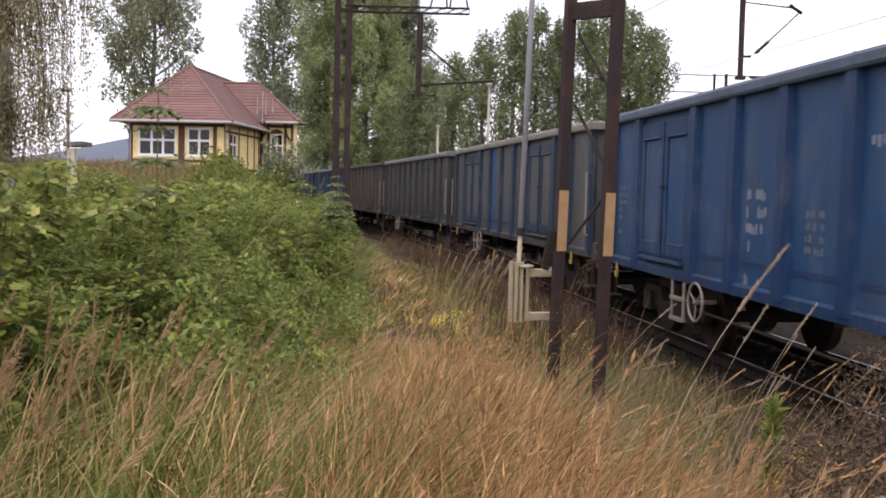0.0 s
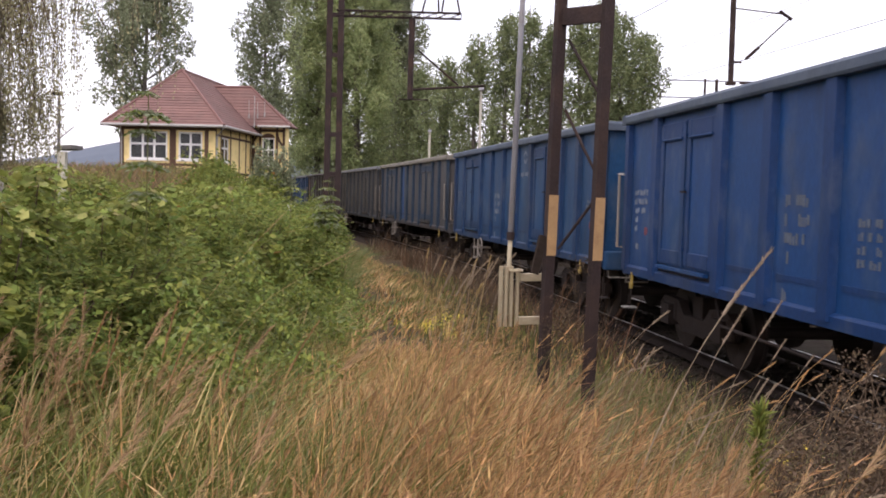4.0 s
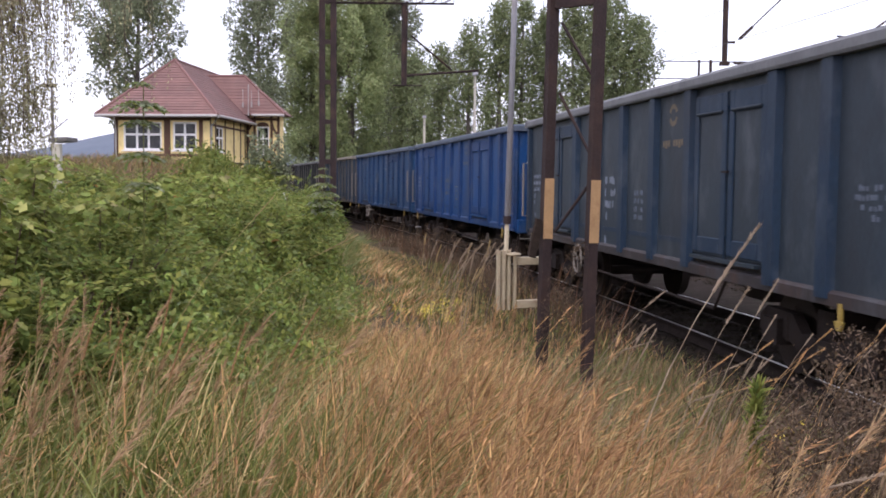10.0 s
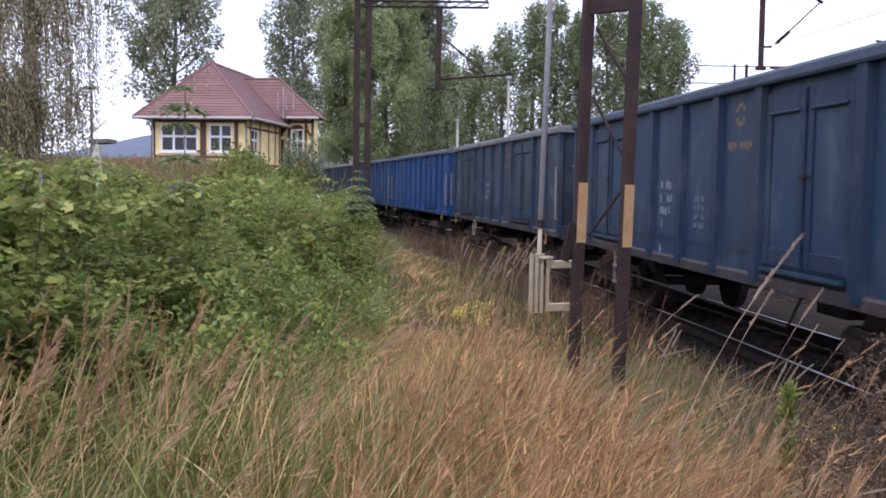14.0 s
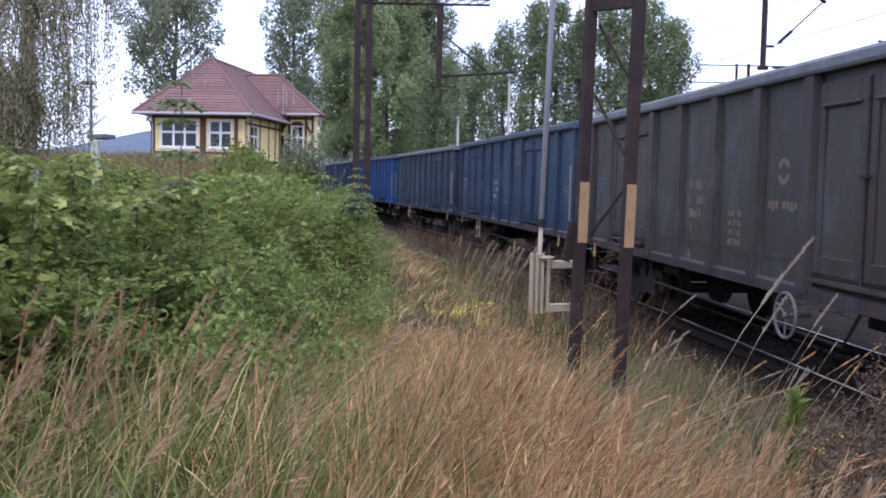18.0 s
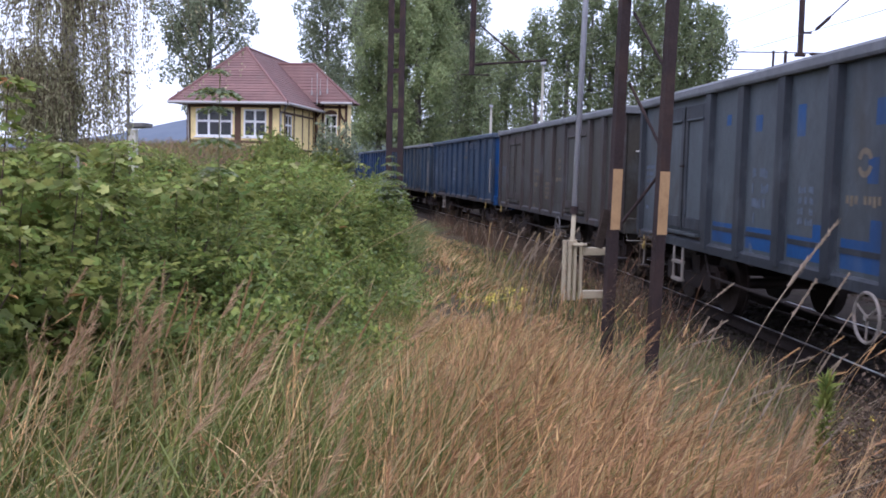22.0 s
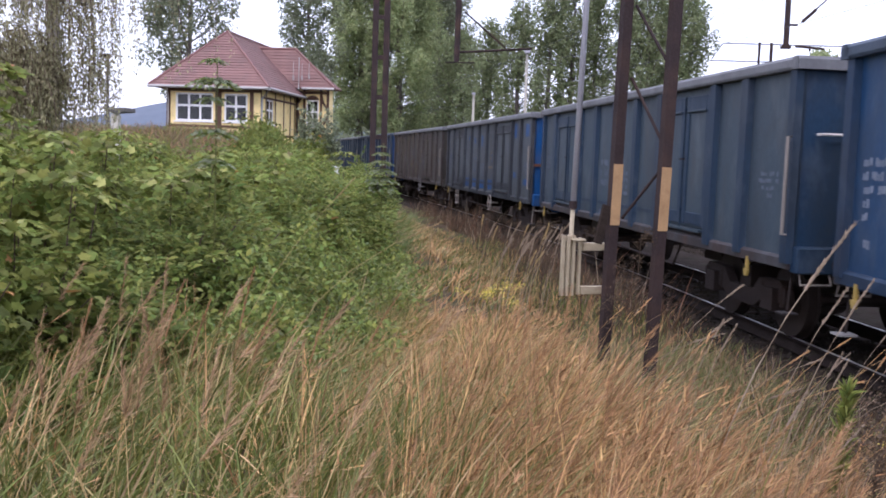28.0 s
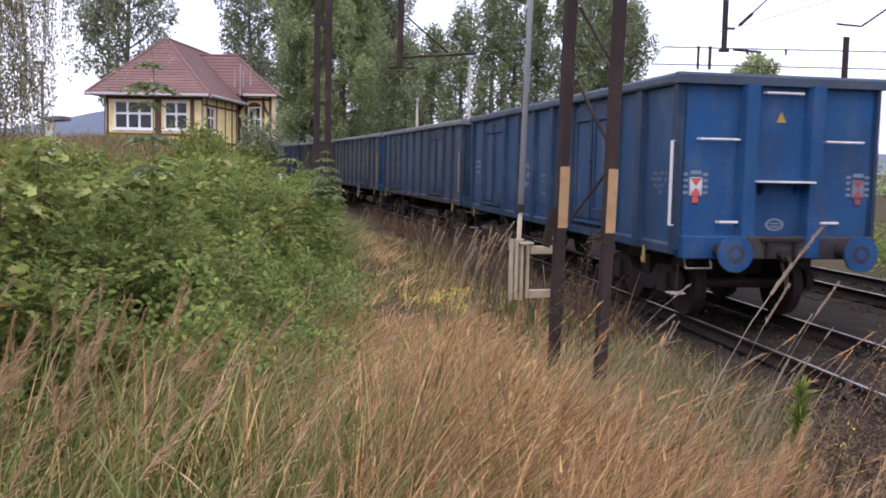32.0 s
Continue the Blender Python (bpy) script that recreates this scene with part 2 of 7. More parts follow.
M_plume = mat("tan_plume", (0.370, 0.245, 0.125), 0.8, 0.2, 0.6, 30, 0, island=0.4, hue=0.012, trans=0.2)
M_green = mat("green_grass", (0.142, 0.160, 0.034), 0.6, 0.2, 0.6, 30, 0, island=0.4, hue=0.025, trans=0.3)
M_slope = mat("soft_slope_grass", (0.150, 0.190, 0.048), 0.6, 0.2, 0.6, 30, 0, island=0.35, hue=0.02, trans=0.3)
M_pale = mat("pale_dry_grass", (0.44, 0.320, 0.140), 0.7, 0.2, 0.6, 30, 0, island=0.45, hue=0.015, trans=0.25)
M_deadweed = mat("dead_weed", (0.068, 0.043, 0.022), 0.9, 0.3, 5, 50, 0.2, island=0.3)
M_weedgrass = mat("brown_mound_grass", (0.20, 0.135, 0.075), 0.85, 0.25, 0.4, 30, 0, island=0.35, hue=0.015, trans=0.2)
M_weedhead = mat("brown_weed_heads", (0.090, 0.060, 0.032), 0.9, 0.3, 5, 50, 0, island=0.35, hue=0.012, trans=0.15)
M_rustweed = mat("rust_brown_weed", (0.150, 0.080, 0.040), 0.9, 0.3, 2, 40, 0, island=0.35, hue=0.012, trans=0.15)
M_yellowflower = mat("yellow_flower", (0.62, 0.50, 0.06), 0.7, 0.15, 5, 50, 0, island=0.2)
# distance haze is put into this blue-grey base colour
M_hill = mat("hill_haze_blue", (0.105, 0.128, 0.160), 1.0, 0.12, 0.004, 0.05, 0)
M_metal_dark = mat("underframe_steel", (0.030, 0.023, 0.020), 0.85, 0.35, 4, 50, 0.3, stain=(0.035, 0.022, 0.016), stain_amount=0.45, spec=0.15)
M_wheel = mat("wheel_steel", (0.036, 0.026, 0.021), 0.7, 0.3, 6, 50, 0.2, 0.2, stain=(0.02, 0.017, 0.015), stain_amount=0.5, spec=0.25)
M_handwhite = mat("white_handrail", (0.56, 0.54, 0.50), 0.5, 0.12, 8, 60, 0.1, stain=(0.35, 0.25, 0.17), stain_amount=0.2, stain_scale=6)
M_hand = mat("handrail_white", (0.20, 0.175, 0.145), 0.5, 0.12, 8, 60, 0.1, stain=(0.3, 0.2, 0.13), stain_amount=0.25, stain_scale=6)
M_platewhite = mat("tail_plate_white", (0.50, 0.50, 0.50), 0.6, 0.12, 8, 60, 0.05, stain=(0.2, 0.16, 0.14), stain_amount=0.35, stain_scale=7)
M_platefaded = mat("tail_plate_faded", (0.15, 0.15, 0.19), 0.7, 0.2, 8, 60, 0.05, stain=(0.10, 0.08, 0.09), stain_amount=0.5, stain_scale=9)
M_redfaded = mat("red_plate_faded", (0.22, 0.055, 0.06), 0.6, 0.2, 8, 60, 0.05)
M_red = mat("red_plate", (0.46, 0.075, 0.055), 0.5, 0.1, 8, 60, 0.05)
M_yellow = mat("yellow_paint", (0.32, 0.225, 0.05), 0.55, 0.15, 8, 60, 0.1)
M_marks = mat("faded_white_marks", (0.15, 0.175, 0.215), 0.8, 0.3, 14, 80, 0.0)
M_marks_yellow = mat("faded_ochre_marks", (0.135, 0.105, 0.066), 0.8, 0.3, 14, 80, 0.0)
M_marks_faint = mat("faint_pale_marks", (0.085, 0.105, 0.135), 0.8, 0.3, 14, 80, 0.0)
M_redspot = mat("faded_red_spot", (0.15, 0.035, 0.05), 0.7, 0.2, 14, 80, 0.0)


# ---- mesh tools ----
def box(bm, x0, x1, y0, y1, z0, z1):
    v = [bm.verts.new((x, y, z)) for x in (x0, x1) for y in (y0, y1) for z in (z0, z1)]
    for f in ((0, 1, 3, 2), (4, 6, 7, 5), (0, 4, 5, 1), (2, 3, 7, 6), (0, 2, 6, 4), (1, 5, 7, 3)):
        bm.faces.new([v[i] for i in f])
    return v


def tube(bm, points, r0, r1=None, n=8, cap=True):
    """A tapered tube along points."""
    r1 = r0 if r1 is None else r1
    pts = [Vector(p) for p in points]
    rings = []
    for i, p in enumerate(pts):
        d = (pts[min(i + 1, len(pts) - 1)] - pts[max(i - 1, 0)]).normalized()
        a = d.cross(Vector((0, 0, 1)) if abs(d.z) < 0.9 else Vector((1, 0, 0))).normalized()
        b = d.cross(a)
        r = r0 + (r1 - r0) * i / max(1, len(pts) - 1)
        rings.append([bm.verts.new(p + r * (a * math.cos(k * math.tau / n) + b * math.sin(k * math.tau / n))) for k in range(n)])
    for p, q in zip(rings, rings[1:]):
        for k in range(n):
            bm.faces.new((p[k], p[(k + 1) % n], q[(k + 1) % n], q[k]))
    if cap:
        bm.faces.new(rings[0])
        bm.faces.new(rings[-1][::-1])


def prism(bm, outline, lo, hi, axis="x"):
    """An outline in the other two axes, drawn from lo to hi along axis."""
    put = {"x": lambda a, p: (a, p[0], p[1]), "y": lambda a, p: (p[0], a, p[1]), "z": lambda a, p: (p[0], p[1], a)}[axis]
    A = [bm.verts.new(put(lo, p)) for p in outline]
    Bv = [bm.verts.new(put(hi, p)) for p in outline]
    n = len(outline)
    for k in range(n):
        bm.faces.new((A[k], A[(k + 1) % n], Bv[(k + 1) % n], Bv[k]))
    bm.faces.new(A[::-1])
    bm.faces.new(Bv)


def ring(bm, centre, radius, r, axis="x", n=20, m=6):
    c = Vector(centre)
    u, v = {"x": ((0, 1, 0), (0, 0, 1)), "y": ((1, 0, 0), (0, 0, 1)), "z": ((1, 0, 0), (0, 1, 0))}[axis]
    u, v = Vector(u), Vector(v)
    w = u.cross(v)
    rows = []
    for k in range(n):
        a = k * math.tau / n
        d = u * math.cos(a) + v * math.sin(a)
        rows.append([bm.verts.new(c + d * (radius + r * math.cos(b * math.tau / m)) + w * r * math.sin(b * math.tau / m)) for b in range(m)])
    for k in range(n):
        for b in range(m):
            bm.faces.new((rows[k][b], rows[(k + 1) % n][b], rows[(k + 1) % n][(b + 1) % m], rows[k][(b + 1) % m]))


def disc(bm, c, r, axis, thick, n=16):
    c = Vector(c)
    d = Vector({"x": (1, 0, 0), "y": (0, 1, 0), "z": (0, 0, 1)}[axis]) * (thick / 2)
    tube(bm, [c - d, c + d], r, r, n)


def to_mesh(name, bm, material, smooth=False, bevel=0.0):
    if bevel:
        bmesh.ops.bevel(bm, geom=bm.edges[:], offset=bevel, segments=1, affect="EDGES")
    bmesh.ops.recalc_face_normals(bm, faces=bm.faces[:])
    me = bpy.data.meshes.new(name)
    bm.to_mesh(me)
    bm.free()
    for m in material if isinstance(material, (list, tuple)) else (material,):
        me.materials.append(m)
    if smooth:
        me.polygons.foreach_set("use_smooth", [True] * len(me.polygons))
    return me


def part(name, bm, material, parent, label="", smooth=False, bevel=0.0):
    """One mesh object under a thing or under a part."""
    ob = new(name, to_mesh(name, bm, material, smooth, bevel))
    ob.parent = parent
    return tagged(ob, label)


def part_mesh(name, me, parent, at=None, label=""):
    ob = new(name, me)
    ob.parent = parent
    if at is not None:
        ob.matrix_basis = at
    return tagged(ob, label)


def thing(name, label, category, group="", kind="", at=None):
    ob = new(name)
    ob.empty_display_size = 0.2
    if at is not None:
        ob.matrix_basis = at
    return tagged(ob, label, category, group, kind)


def raw_mesh(name, verts, faces, materials, index=None, smooth=False):
    """A mesh from numpy arrays: verts (n, 3); faces (m, 3) or (m, 4)."""
    me = bpy.data.meshes.new(name)
    verts, faces = np.asarray(verts, np.float32), np.asarray(faces, np.int32)
    k = faces.shape[1]
    me.vertices.add(len(verts))
    me.vertices.foreach_set("co", verts.ravel())
    me.loops.add(faces.size)
    me.loops.foreach_set("vertex_index", faces.ravel())
    me.polygons.add(len(faces))
    me.polygons.foreach_set("loop_start", np.arange(0, faces.size, k, dtype=np.int32))
    me.polygons.foreach_set("loop_total", np.full(len(faces), k, np.int32))
    for m in materials:
        me.materials.append(m)
    if index is not None:
        me.polygons.foreach_set("material_index", np.asarray(index, np.int32))
    if smooth:
        me.polygons.foreach_set("use_smooth", np.ones(len(faces), bool))
    me.update(calc_edges=True)
    me.validate()
    return me


def rot_to(d, up):
    """Frames (n, 3, 3) whose first column is d and whose third is near up."""
    d = d / np.linalg.norm(d, axis=1, keepdims=True)
    s = np.cross(up, d)
    s = s / (np.linalg.norm(s, axis=1, keepdims=True) + 1e-9)
    return np.stack([d, s, np.cross(d, s)], axis=2)


LOBED = (np.array([(0, 0, 0), (0.18, 0.46, 0.05), (0.5, 0.30, 0.02), (0.62, 0.52, 0.0), (1.0, 0.0, -0.10), (0.62, -0.52, 0.0), (0.5, -0.30, 0.02), (0.18, -0.46, 0.05)]),
         np.array([(0, 1, 2), (0, 2, 4), (2, 3, 4), (0, 4, 6), (4, 5, 6), (0, 6, 7)]))
MAPLE = (np.array([(0, 0, 0), (0.10, 0.42, -0.06), (0.36, 0.24, 0.03), (0.62, 0.50, -0.08), (0.64, 0.18, 0.03), (1.0, 0.0, -0.14), (0.64, -0.18, 0.03), (0.62, -0.50, -0.08), (0.36, -0.24, 0.03), (0.10, -0.42, -0.06)]),
         np.array([(0, 1, 2), (2, 3, 4), (0, 2, 4), (0, 4, 5), (0, 5, 6), (0, 6, 8), (6, 7, 8), (0, 8, 9)]))
SPIKE = (np.array([(0, 0, 0), (0.4, 0.09, 0.02), (1, 0, 0), (0.4, -0.09, 0.02)]), np.array([(0, 1, 2), (0, 2, 3)]))
OVAL = (np.array([(0, 0, 0), (0.45, 0.30, 0.06), (1, 0, -0.05), (0.45, -0.30, 0.06)]), np.array([(0, 1, 2), (0, 2, 3)]))


def leaves(name, places, directions, sizes, materials, index, shape=OVAL, rng=None, droop=0.3, facing=None):
    """Leaves: at places, pointing along directions; facing: where their upper sides look."""
    n = len(places)
    up = rng.normal(0, 0.45, (n, 3)) + ((0, 0, 1) if facing is None else facing)
    d = directions + (0, 0, -droop)
    F = rot_to(d, up)
    V, T = shape
    verts = np.einsum("nij,vj->nvi", F, V) * sizes[:, None, None] + places[:, None, :]
    faces = (T[None] + (np.arange(n) * len(V))[:, None, None]).reshape(-1, 3)
    return raw_mesh(name, verts.reshape(-1, 3), faces, materials, np.repeat(index, len(T)))


# ---- ground and track ----
def smooth(a, b, x):
    u = np.clip((np.asarray(x, float) - a) / (b - a), 0, 1)
    return u * u * (3 - 2 * u)


TRACK_XY = np.array([on_track(n * 2.0)[:2] for n in range(-55, 170)])
TRACK_H = np.array([heading(n * 2.0) for n in range(-55, 170)])


def beside(x, y):
    """How far (x, y) lies to the left of the train's near face."""
    x, y = np.asarray(x, float), np.asarray(y, float)
    n = np.clip(((y - TRACK_XY[0, 1]) / 2.0).astype(int), 0, len(TRACK_XY) - 1)
    for _ in range(2):
        dx, dy = x - TRACK_XY[n, 0], y - TRACK_XY[n, 1]
        along = -np.sin(TRACK_H[n]) * dx + np.cos(TRACK_H[n]) * dy
        n = np.clip(n + np.round(along / 2.0).astype(int), 0, len(TRACK_XY) - 1)
    dx, dy = x - TRACK_XY[n, 0], y - TRACK_XY[n, 1]
    return -(np.cos(TRACK_H[n]) * dx + np.sin(TRACK_H[n]) * dy)


def ground_z(x, y):
    x, y = np.asarray(x, float), np.asarray(y, float)
    d = beside(x, y)
    near = np.exp(-(x * x + y * y) / 3600.0)
    z = -0.30 + 0.73 * smooth(1.7, 3.7, d)
    z = z + 2.15 * smooth(3.5, 9.0, d) * smooth(13, 40, y) * smooth(-60, -28, x)
    z = z + near * 0.05 * (np.sin(x * 1.7 + y * 0.6) + np.sin(y * 1.3 - x * 0.8)) * smooth(0.5, 3, d)
    return z


def build_ground():
    def axis(parts):
        out = []
        for a, b, step in parts:
            out += list(np.arange(a, b, step))
        return np.array(out + [parts[-1][1]])
    xs = axis([(-3000, -600, 400), (-600, -100, 50), (-100, -30, 5), (-30, 12, 0.5), (12, 40, 2), (40, 100, 10), (100, 600, 50), (600, 3000, 400)])
    ys = axis([(-1500, -100, 200), (-100, -20, 10), (-20, 0, 2), (0, 60, 0.5), (60, 120, 3), (120, 300, 15), (300, 1000, 100), (1000, 4500, 500)])
    X, Y = np.meshgrid(xs, ys)
    Z = ground_z(X, Y)
    v = np.stack([X, Y, Z], -1).reshape(-1, 3)
    i = np.arange(len(ys) - 1)[:, None] * len(xs) + np.arange(len(xs) - 1)[None]
    f = np.stack([i, i + 1, i + 1 + len(xs), i + len(xs)], -1).reshape(-1, 4)
    tagged(new("ground", raw_mesh("ground", v, f, [M_soil], smooth=True)), "bare brown soil under dry grass beside the railway", "ground", kind="structure")


build_ground()


def sweep(name, outline, s0, s1, step, right, material, parent, label=""):
    """An outline (across, up) drawn along the track."""
    ss = np.arange(s0, s1 + step * 0.5, step)
    rows = []
    for s in ss:
        x, y, h = on_track(s, right)
        rows.append([(x + a * math.cos(h), y + a * math.sin(h), z) for a, z in outline])
    v = np.array(rows).reshape(-1, 3)
    k = len(outline)
    i = np.arange(len(ss) - 1)[:, None] * k + np.arange(k)[None]
    j = np.arange(len(ss) - 1)[:, None] * k + (np.arange(k)[None] + 1) % k
    f = np.stack([i, j, j + k, i + k], -1).reshape(-1, 4)
    return part_mesh(name, raw_mesh(name, v, f, [material]), parent, label=label)


RAIL = [(-0.075, -0.16), (0.075, -0.16), (0.075, -0.145), (0.012, -0.12), (0.012, -0.035), (0.035, -0.03), (0.036, -0.004), (-0.036, -0.004), (-0.035, -0.03), (-0.012, -0.035),
        (-0.012, -0.12), (-0.075, -0.145)]


def build_track(right, s0, s1, width, label):
    if width:
        tagged(sweep("trackbed", [(-1.9, -0.5), (-1.45, -0.22), (width - 1.45, -0.22), (width - 1.0, -0.6)], s0, s1, 2.0, right, M_ballast, None), "dark dirty ballast bed under the rails", "trackbed",
                 kind="structure")
    t = thing("railway_track", label, "track", kind="structure")
    for side in (-0.7525, 0.7525):
        r = sweep("rail", RAIL, s0, s1, 1.0, right + side, M_rail, t)
        sweep("rail_head", [(-0.018, -0.005), (0.018, -0.005), (0.016, 0.0), (-0.016, 0.0)], s0, s1, 1.0, right + side, M_railtop, r, "bright worn running surface")
    bm = bmesh.new()
    box(bm, -1.28, 1.28, -0.12, 0.12, -0.35, -0.208)
    me = to_mesh("sleeper", bm, M_sleeper, bevel=0.012)
    s = max(s0, -6.0)
    while s < min(s1, 60):
        x, y, h = on_track(s, right)
        part_mesh("sleeper", me, t, pose(x, y, 0, 0, 0, math.degrees(h)))
        s += 0.62
    rng = np.random.default_rng(3)
    n = 9000
    s = rng.uniform(max(s0, -2), 40, n)
    a = rng.uniform(-1.75, 1.75, n)
    P = np.array([on_track(si, right + ai) for si, ai in zip(s, a)])
    z = np.where(np.abs(a) > 1.45, -0.22 - (np.abs(a) - 1.45) * 0.62, -0.215)
    P[:, 2] = z
    base = np.array([(1, 0, 0), (0, 1, 0), (0, 0, 1), (-1, 0, 0), (0, -1, 0), (0, 0, -1)], float)
    tri = np.array([(0, 1, 2), (1, 3, 2), (3, 4, 2), (4, 0, 2), (1, 0, 5), (3, 1, 5), (4, 3, 5), (0, 4, 5)])
    v = base[None] * rng.uniform(0.018, 0.042, (n, 1, 1)) * rng.uniform(0.6, 1.3, (n, 6, 1)) + rng.normal(0, 0.005, (n, 6, 3)) + P[:, None, :]
    f = (tri[None] + (np.arange(n) * 6)[:, None, None]).reshape(-1, 3)
    ob = part_mesh("ballast_stones", raw_mesh("ballast_stones", v.reshape(-1, 3), f, [M_stone]), t)
    tagged(ob, kind="stuff")


build_track(1.45, -30, 160, 7.6, "rusty railway track with bright rail heads on timber sleepers")
build_track(5.9, -30, 160, 0, "second rusty railway track beside the train")

# far wooded hills, the blue haze of distance mixed into their colour
def build_hills():
    rng = np.random.default_rng(8)
    n = 240
    a = np.linspace(-math.pi, math.pi, n)
    r = 2600.0
    top = 55 + 28 * np.sin(a * 5 + 1) + 22 * np.sin(a * 11 + 0.4) + 10 * np.sin(a * 27) + rng.normal(0, 2, n)
    top = top + 62 * np.exp(-((a - 0.30) / 0.16) ** 2)
    rows = []
    for k, (rr, zz) in enumerate(((r - 500, -20.0), (r - 120, 0.72), (r, 1.0), (r + 200, -20.0))):
        z = top * zz if zz > 0 else np.full(n, zz)
        rows.append(np.stack([-np.sin(a) * rr, np.cos(a) * rr, z], -1))
    v = np.concatenate(rows)
    i = np.arange(3)[:, None] * n + np.arange(n - 1)[None]
    f = np.stack([i, i + 1, i + 1 + n, i + n], -1).reshape(-1, 4)
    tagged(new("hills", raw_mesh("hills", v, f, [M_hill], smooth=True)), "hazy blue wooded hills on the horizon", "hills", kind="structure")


build_hills()


# ---- the goods train ----
PITCH = 14.04
BODY = 12.94


def paint(name, base, stain, amount, stain_scale=1.3, var=0.24):
    base, stain = [tuple(c * 0.88 for c in q) for q in (base, stain)]
    dust = tuple(0.64 * c + 0.36 * d for c, d in zip(base, (0.12, 0.135, 0.145)))
    return mat(name, base, 0.55, var, 0.9, 30, 0.12, stain=stain, stain_amount=amount, stain_scale=stain_scale, spec=0.24, stretch=(1, 1, 0.5), dust=dust, grime=tuple(0.45 * c + 0.55 * d for c, d in zip(base, (0.022, 0.022, 0.024))))


P_blue = paint("wagon_blue", (0.011, 0.056, 0.138), (0.042, 0.084, 0.140), 0.5)
P_dullblue = paint("wagon_grimy_blue", (0.011, 0.051, 0.122), (0.028, 0.058, 0.100), 0.5)
P_dullrib = paint("wagon_grimy_blue_ribs", (0.009, 0.032, 0.072), (0.022, 0.038, 0.064), 0.5)
P_blue2 = paint("wagon_bright_blue", (0.006, 0.054, 0.175), (0.013, 0.055, 0.130), 0.4)
P_slate = paint("wagon_slate", (0.027, 0.040, 0.052), (0.022, 0.030, 0.037), 0.5)
P_slate2 = paint("wagon_slate_blue", (0.013, 0.032, 0.060), (0.022, 0.034, 0.050), 0.5)
P_navy = paint("wagon_navy", (0.017, 0.042, 0.080), (0.028, 0.043, 0.060), 0.55)
P_teal = paint("wagon_light_slate_blue", (0.041, 0.063, 0.081), (0.054, 0.060, 0.062), 0.5)
# blue and grey top rails: dust, plus sky sheen painted in as paler colour
P_railblue = paint("top_rail_dusty_skylit_blue", (0.085, 0.112, 0.150), (0.055, 0.08, 0.125), 0.5)
P_railgrey = paint("top_rail_dusty_skylit_grey", (0.165, 0.168, 0.170), (0.11, 0.11, 0.112), 0.5)
P_sill = paint("rusty_sill", (0.040, 0.034, 0.034), (0.085, 0.050, 0.036), 0.5)
P_grey = paint("wagon_grey", (0.078, 0.074, 0.070), (0.052, 0.044, 0.038), 0.5)
P_brown = paint("wagon_grey_brown", (0.054, 0.048, 0.036), (0.038, 0.031, 0.023), 0.55)
P_rust = paint("wagon_rust_brown", (0.048, 0.036, 0.030), (0.036, 0.024, 0.018), 0.5)
P_greyblue = paint("wagon_grey_blue", (0.066, 0.078, 0.084), (0.052, 0.050, 0.044), 0.5)
P_bluerib = paint("wagon_blue_ribs", (0.006, 0.034, 0.098), (0.016, 0.042, 0.092), 0.5)
P_brightrib = paint("wagon_bright_blue_ribs", (0.004, 0.036, 0.128), (0.010, 0.040, 0.100), 0.4)
P_darkrib = paint("wagon_dark_ribs", (0.022, 0.026, 0.032), (0.034, 0.032, 0.032), 0.5)
P_navyrib = paint("wagon_navy_ribs", (0.010, 0.026, 0.056), (0.020, 0.030, 0.044), 0.5)
P_raildusk = paint("top_rail_dusky_blue", (0.055, 0.078, 0.108), (0.045, 0.06, 0.085), 0.5)
P_tail = paint("wagon_clean_blue", (0.012, 0.070, 0.185), (0.022, 0.075, 0.160), 0.4)
P_patch = paint("fresh_blue_patch", (0.006, 0.062, 0.19), (0.012, 0.05, 0.13), 0.2)
P_railpale = paint("top_rail_pale", (0.22, 0.20, 0.16), (0.14, 0.125, 0.105), 0.5)
P_redrust = paint("red_rust_bare_steel", (0.16, 0.065, 0.035), (0.09, 0.045, 0.03), 0.5)
P_inside = paint("wagon_inside", (0.10, 0.075, 0.06), RUST, 0.5)

# where ribs and doors stand, from the front end
RIBS = (0.07, 1.30, 3.52, 4.74, 5.98, 7.24, 8.44, 10.58, 11.60, 12.87)
DOORS = ((1.42, 3.40), (8.56, 10.46))


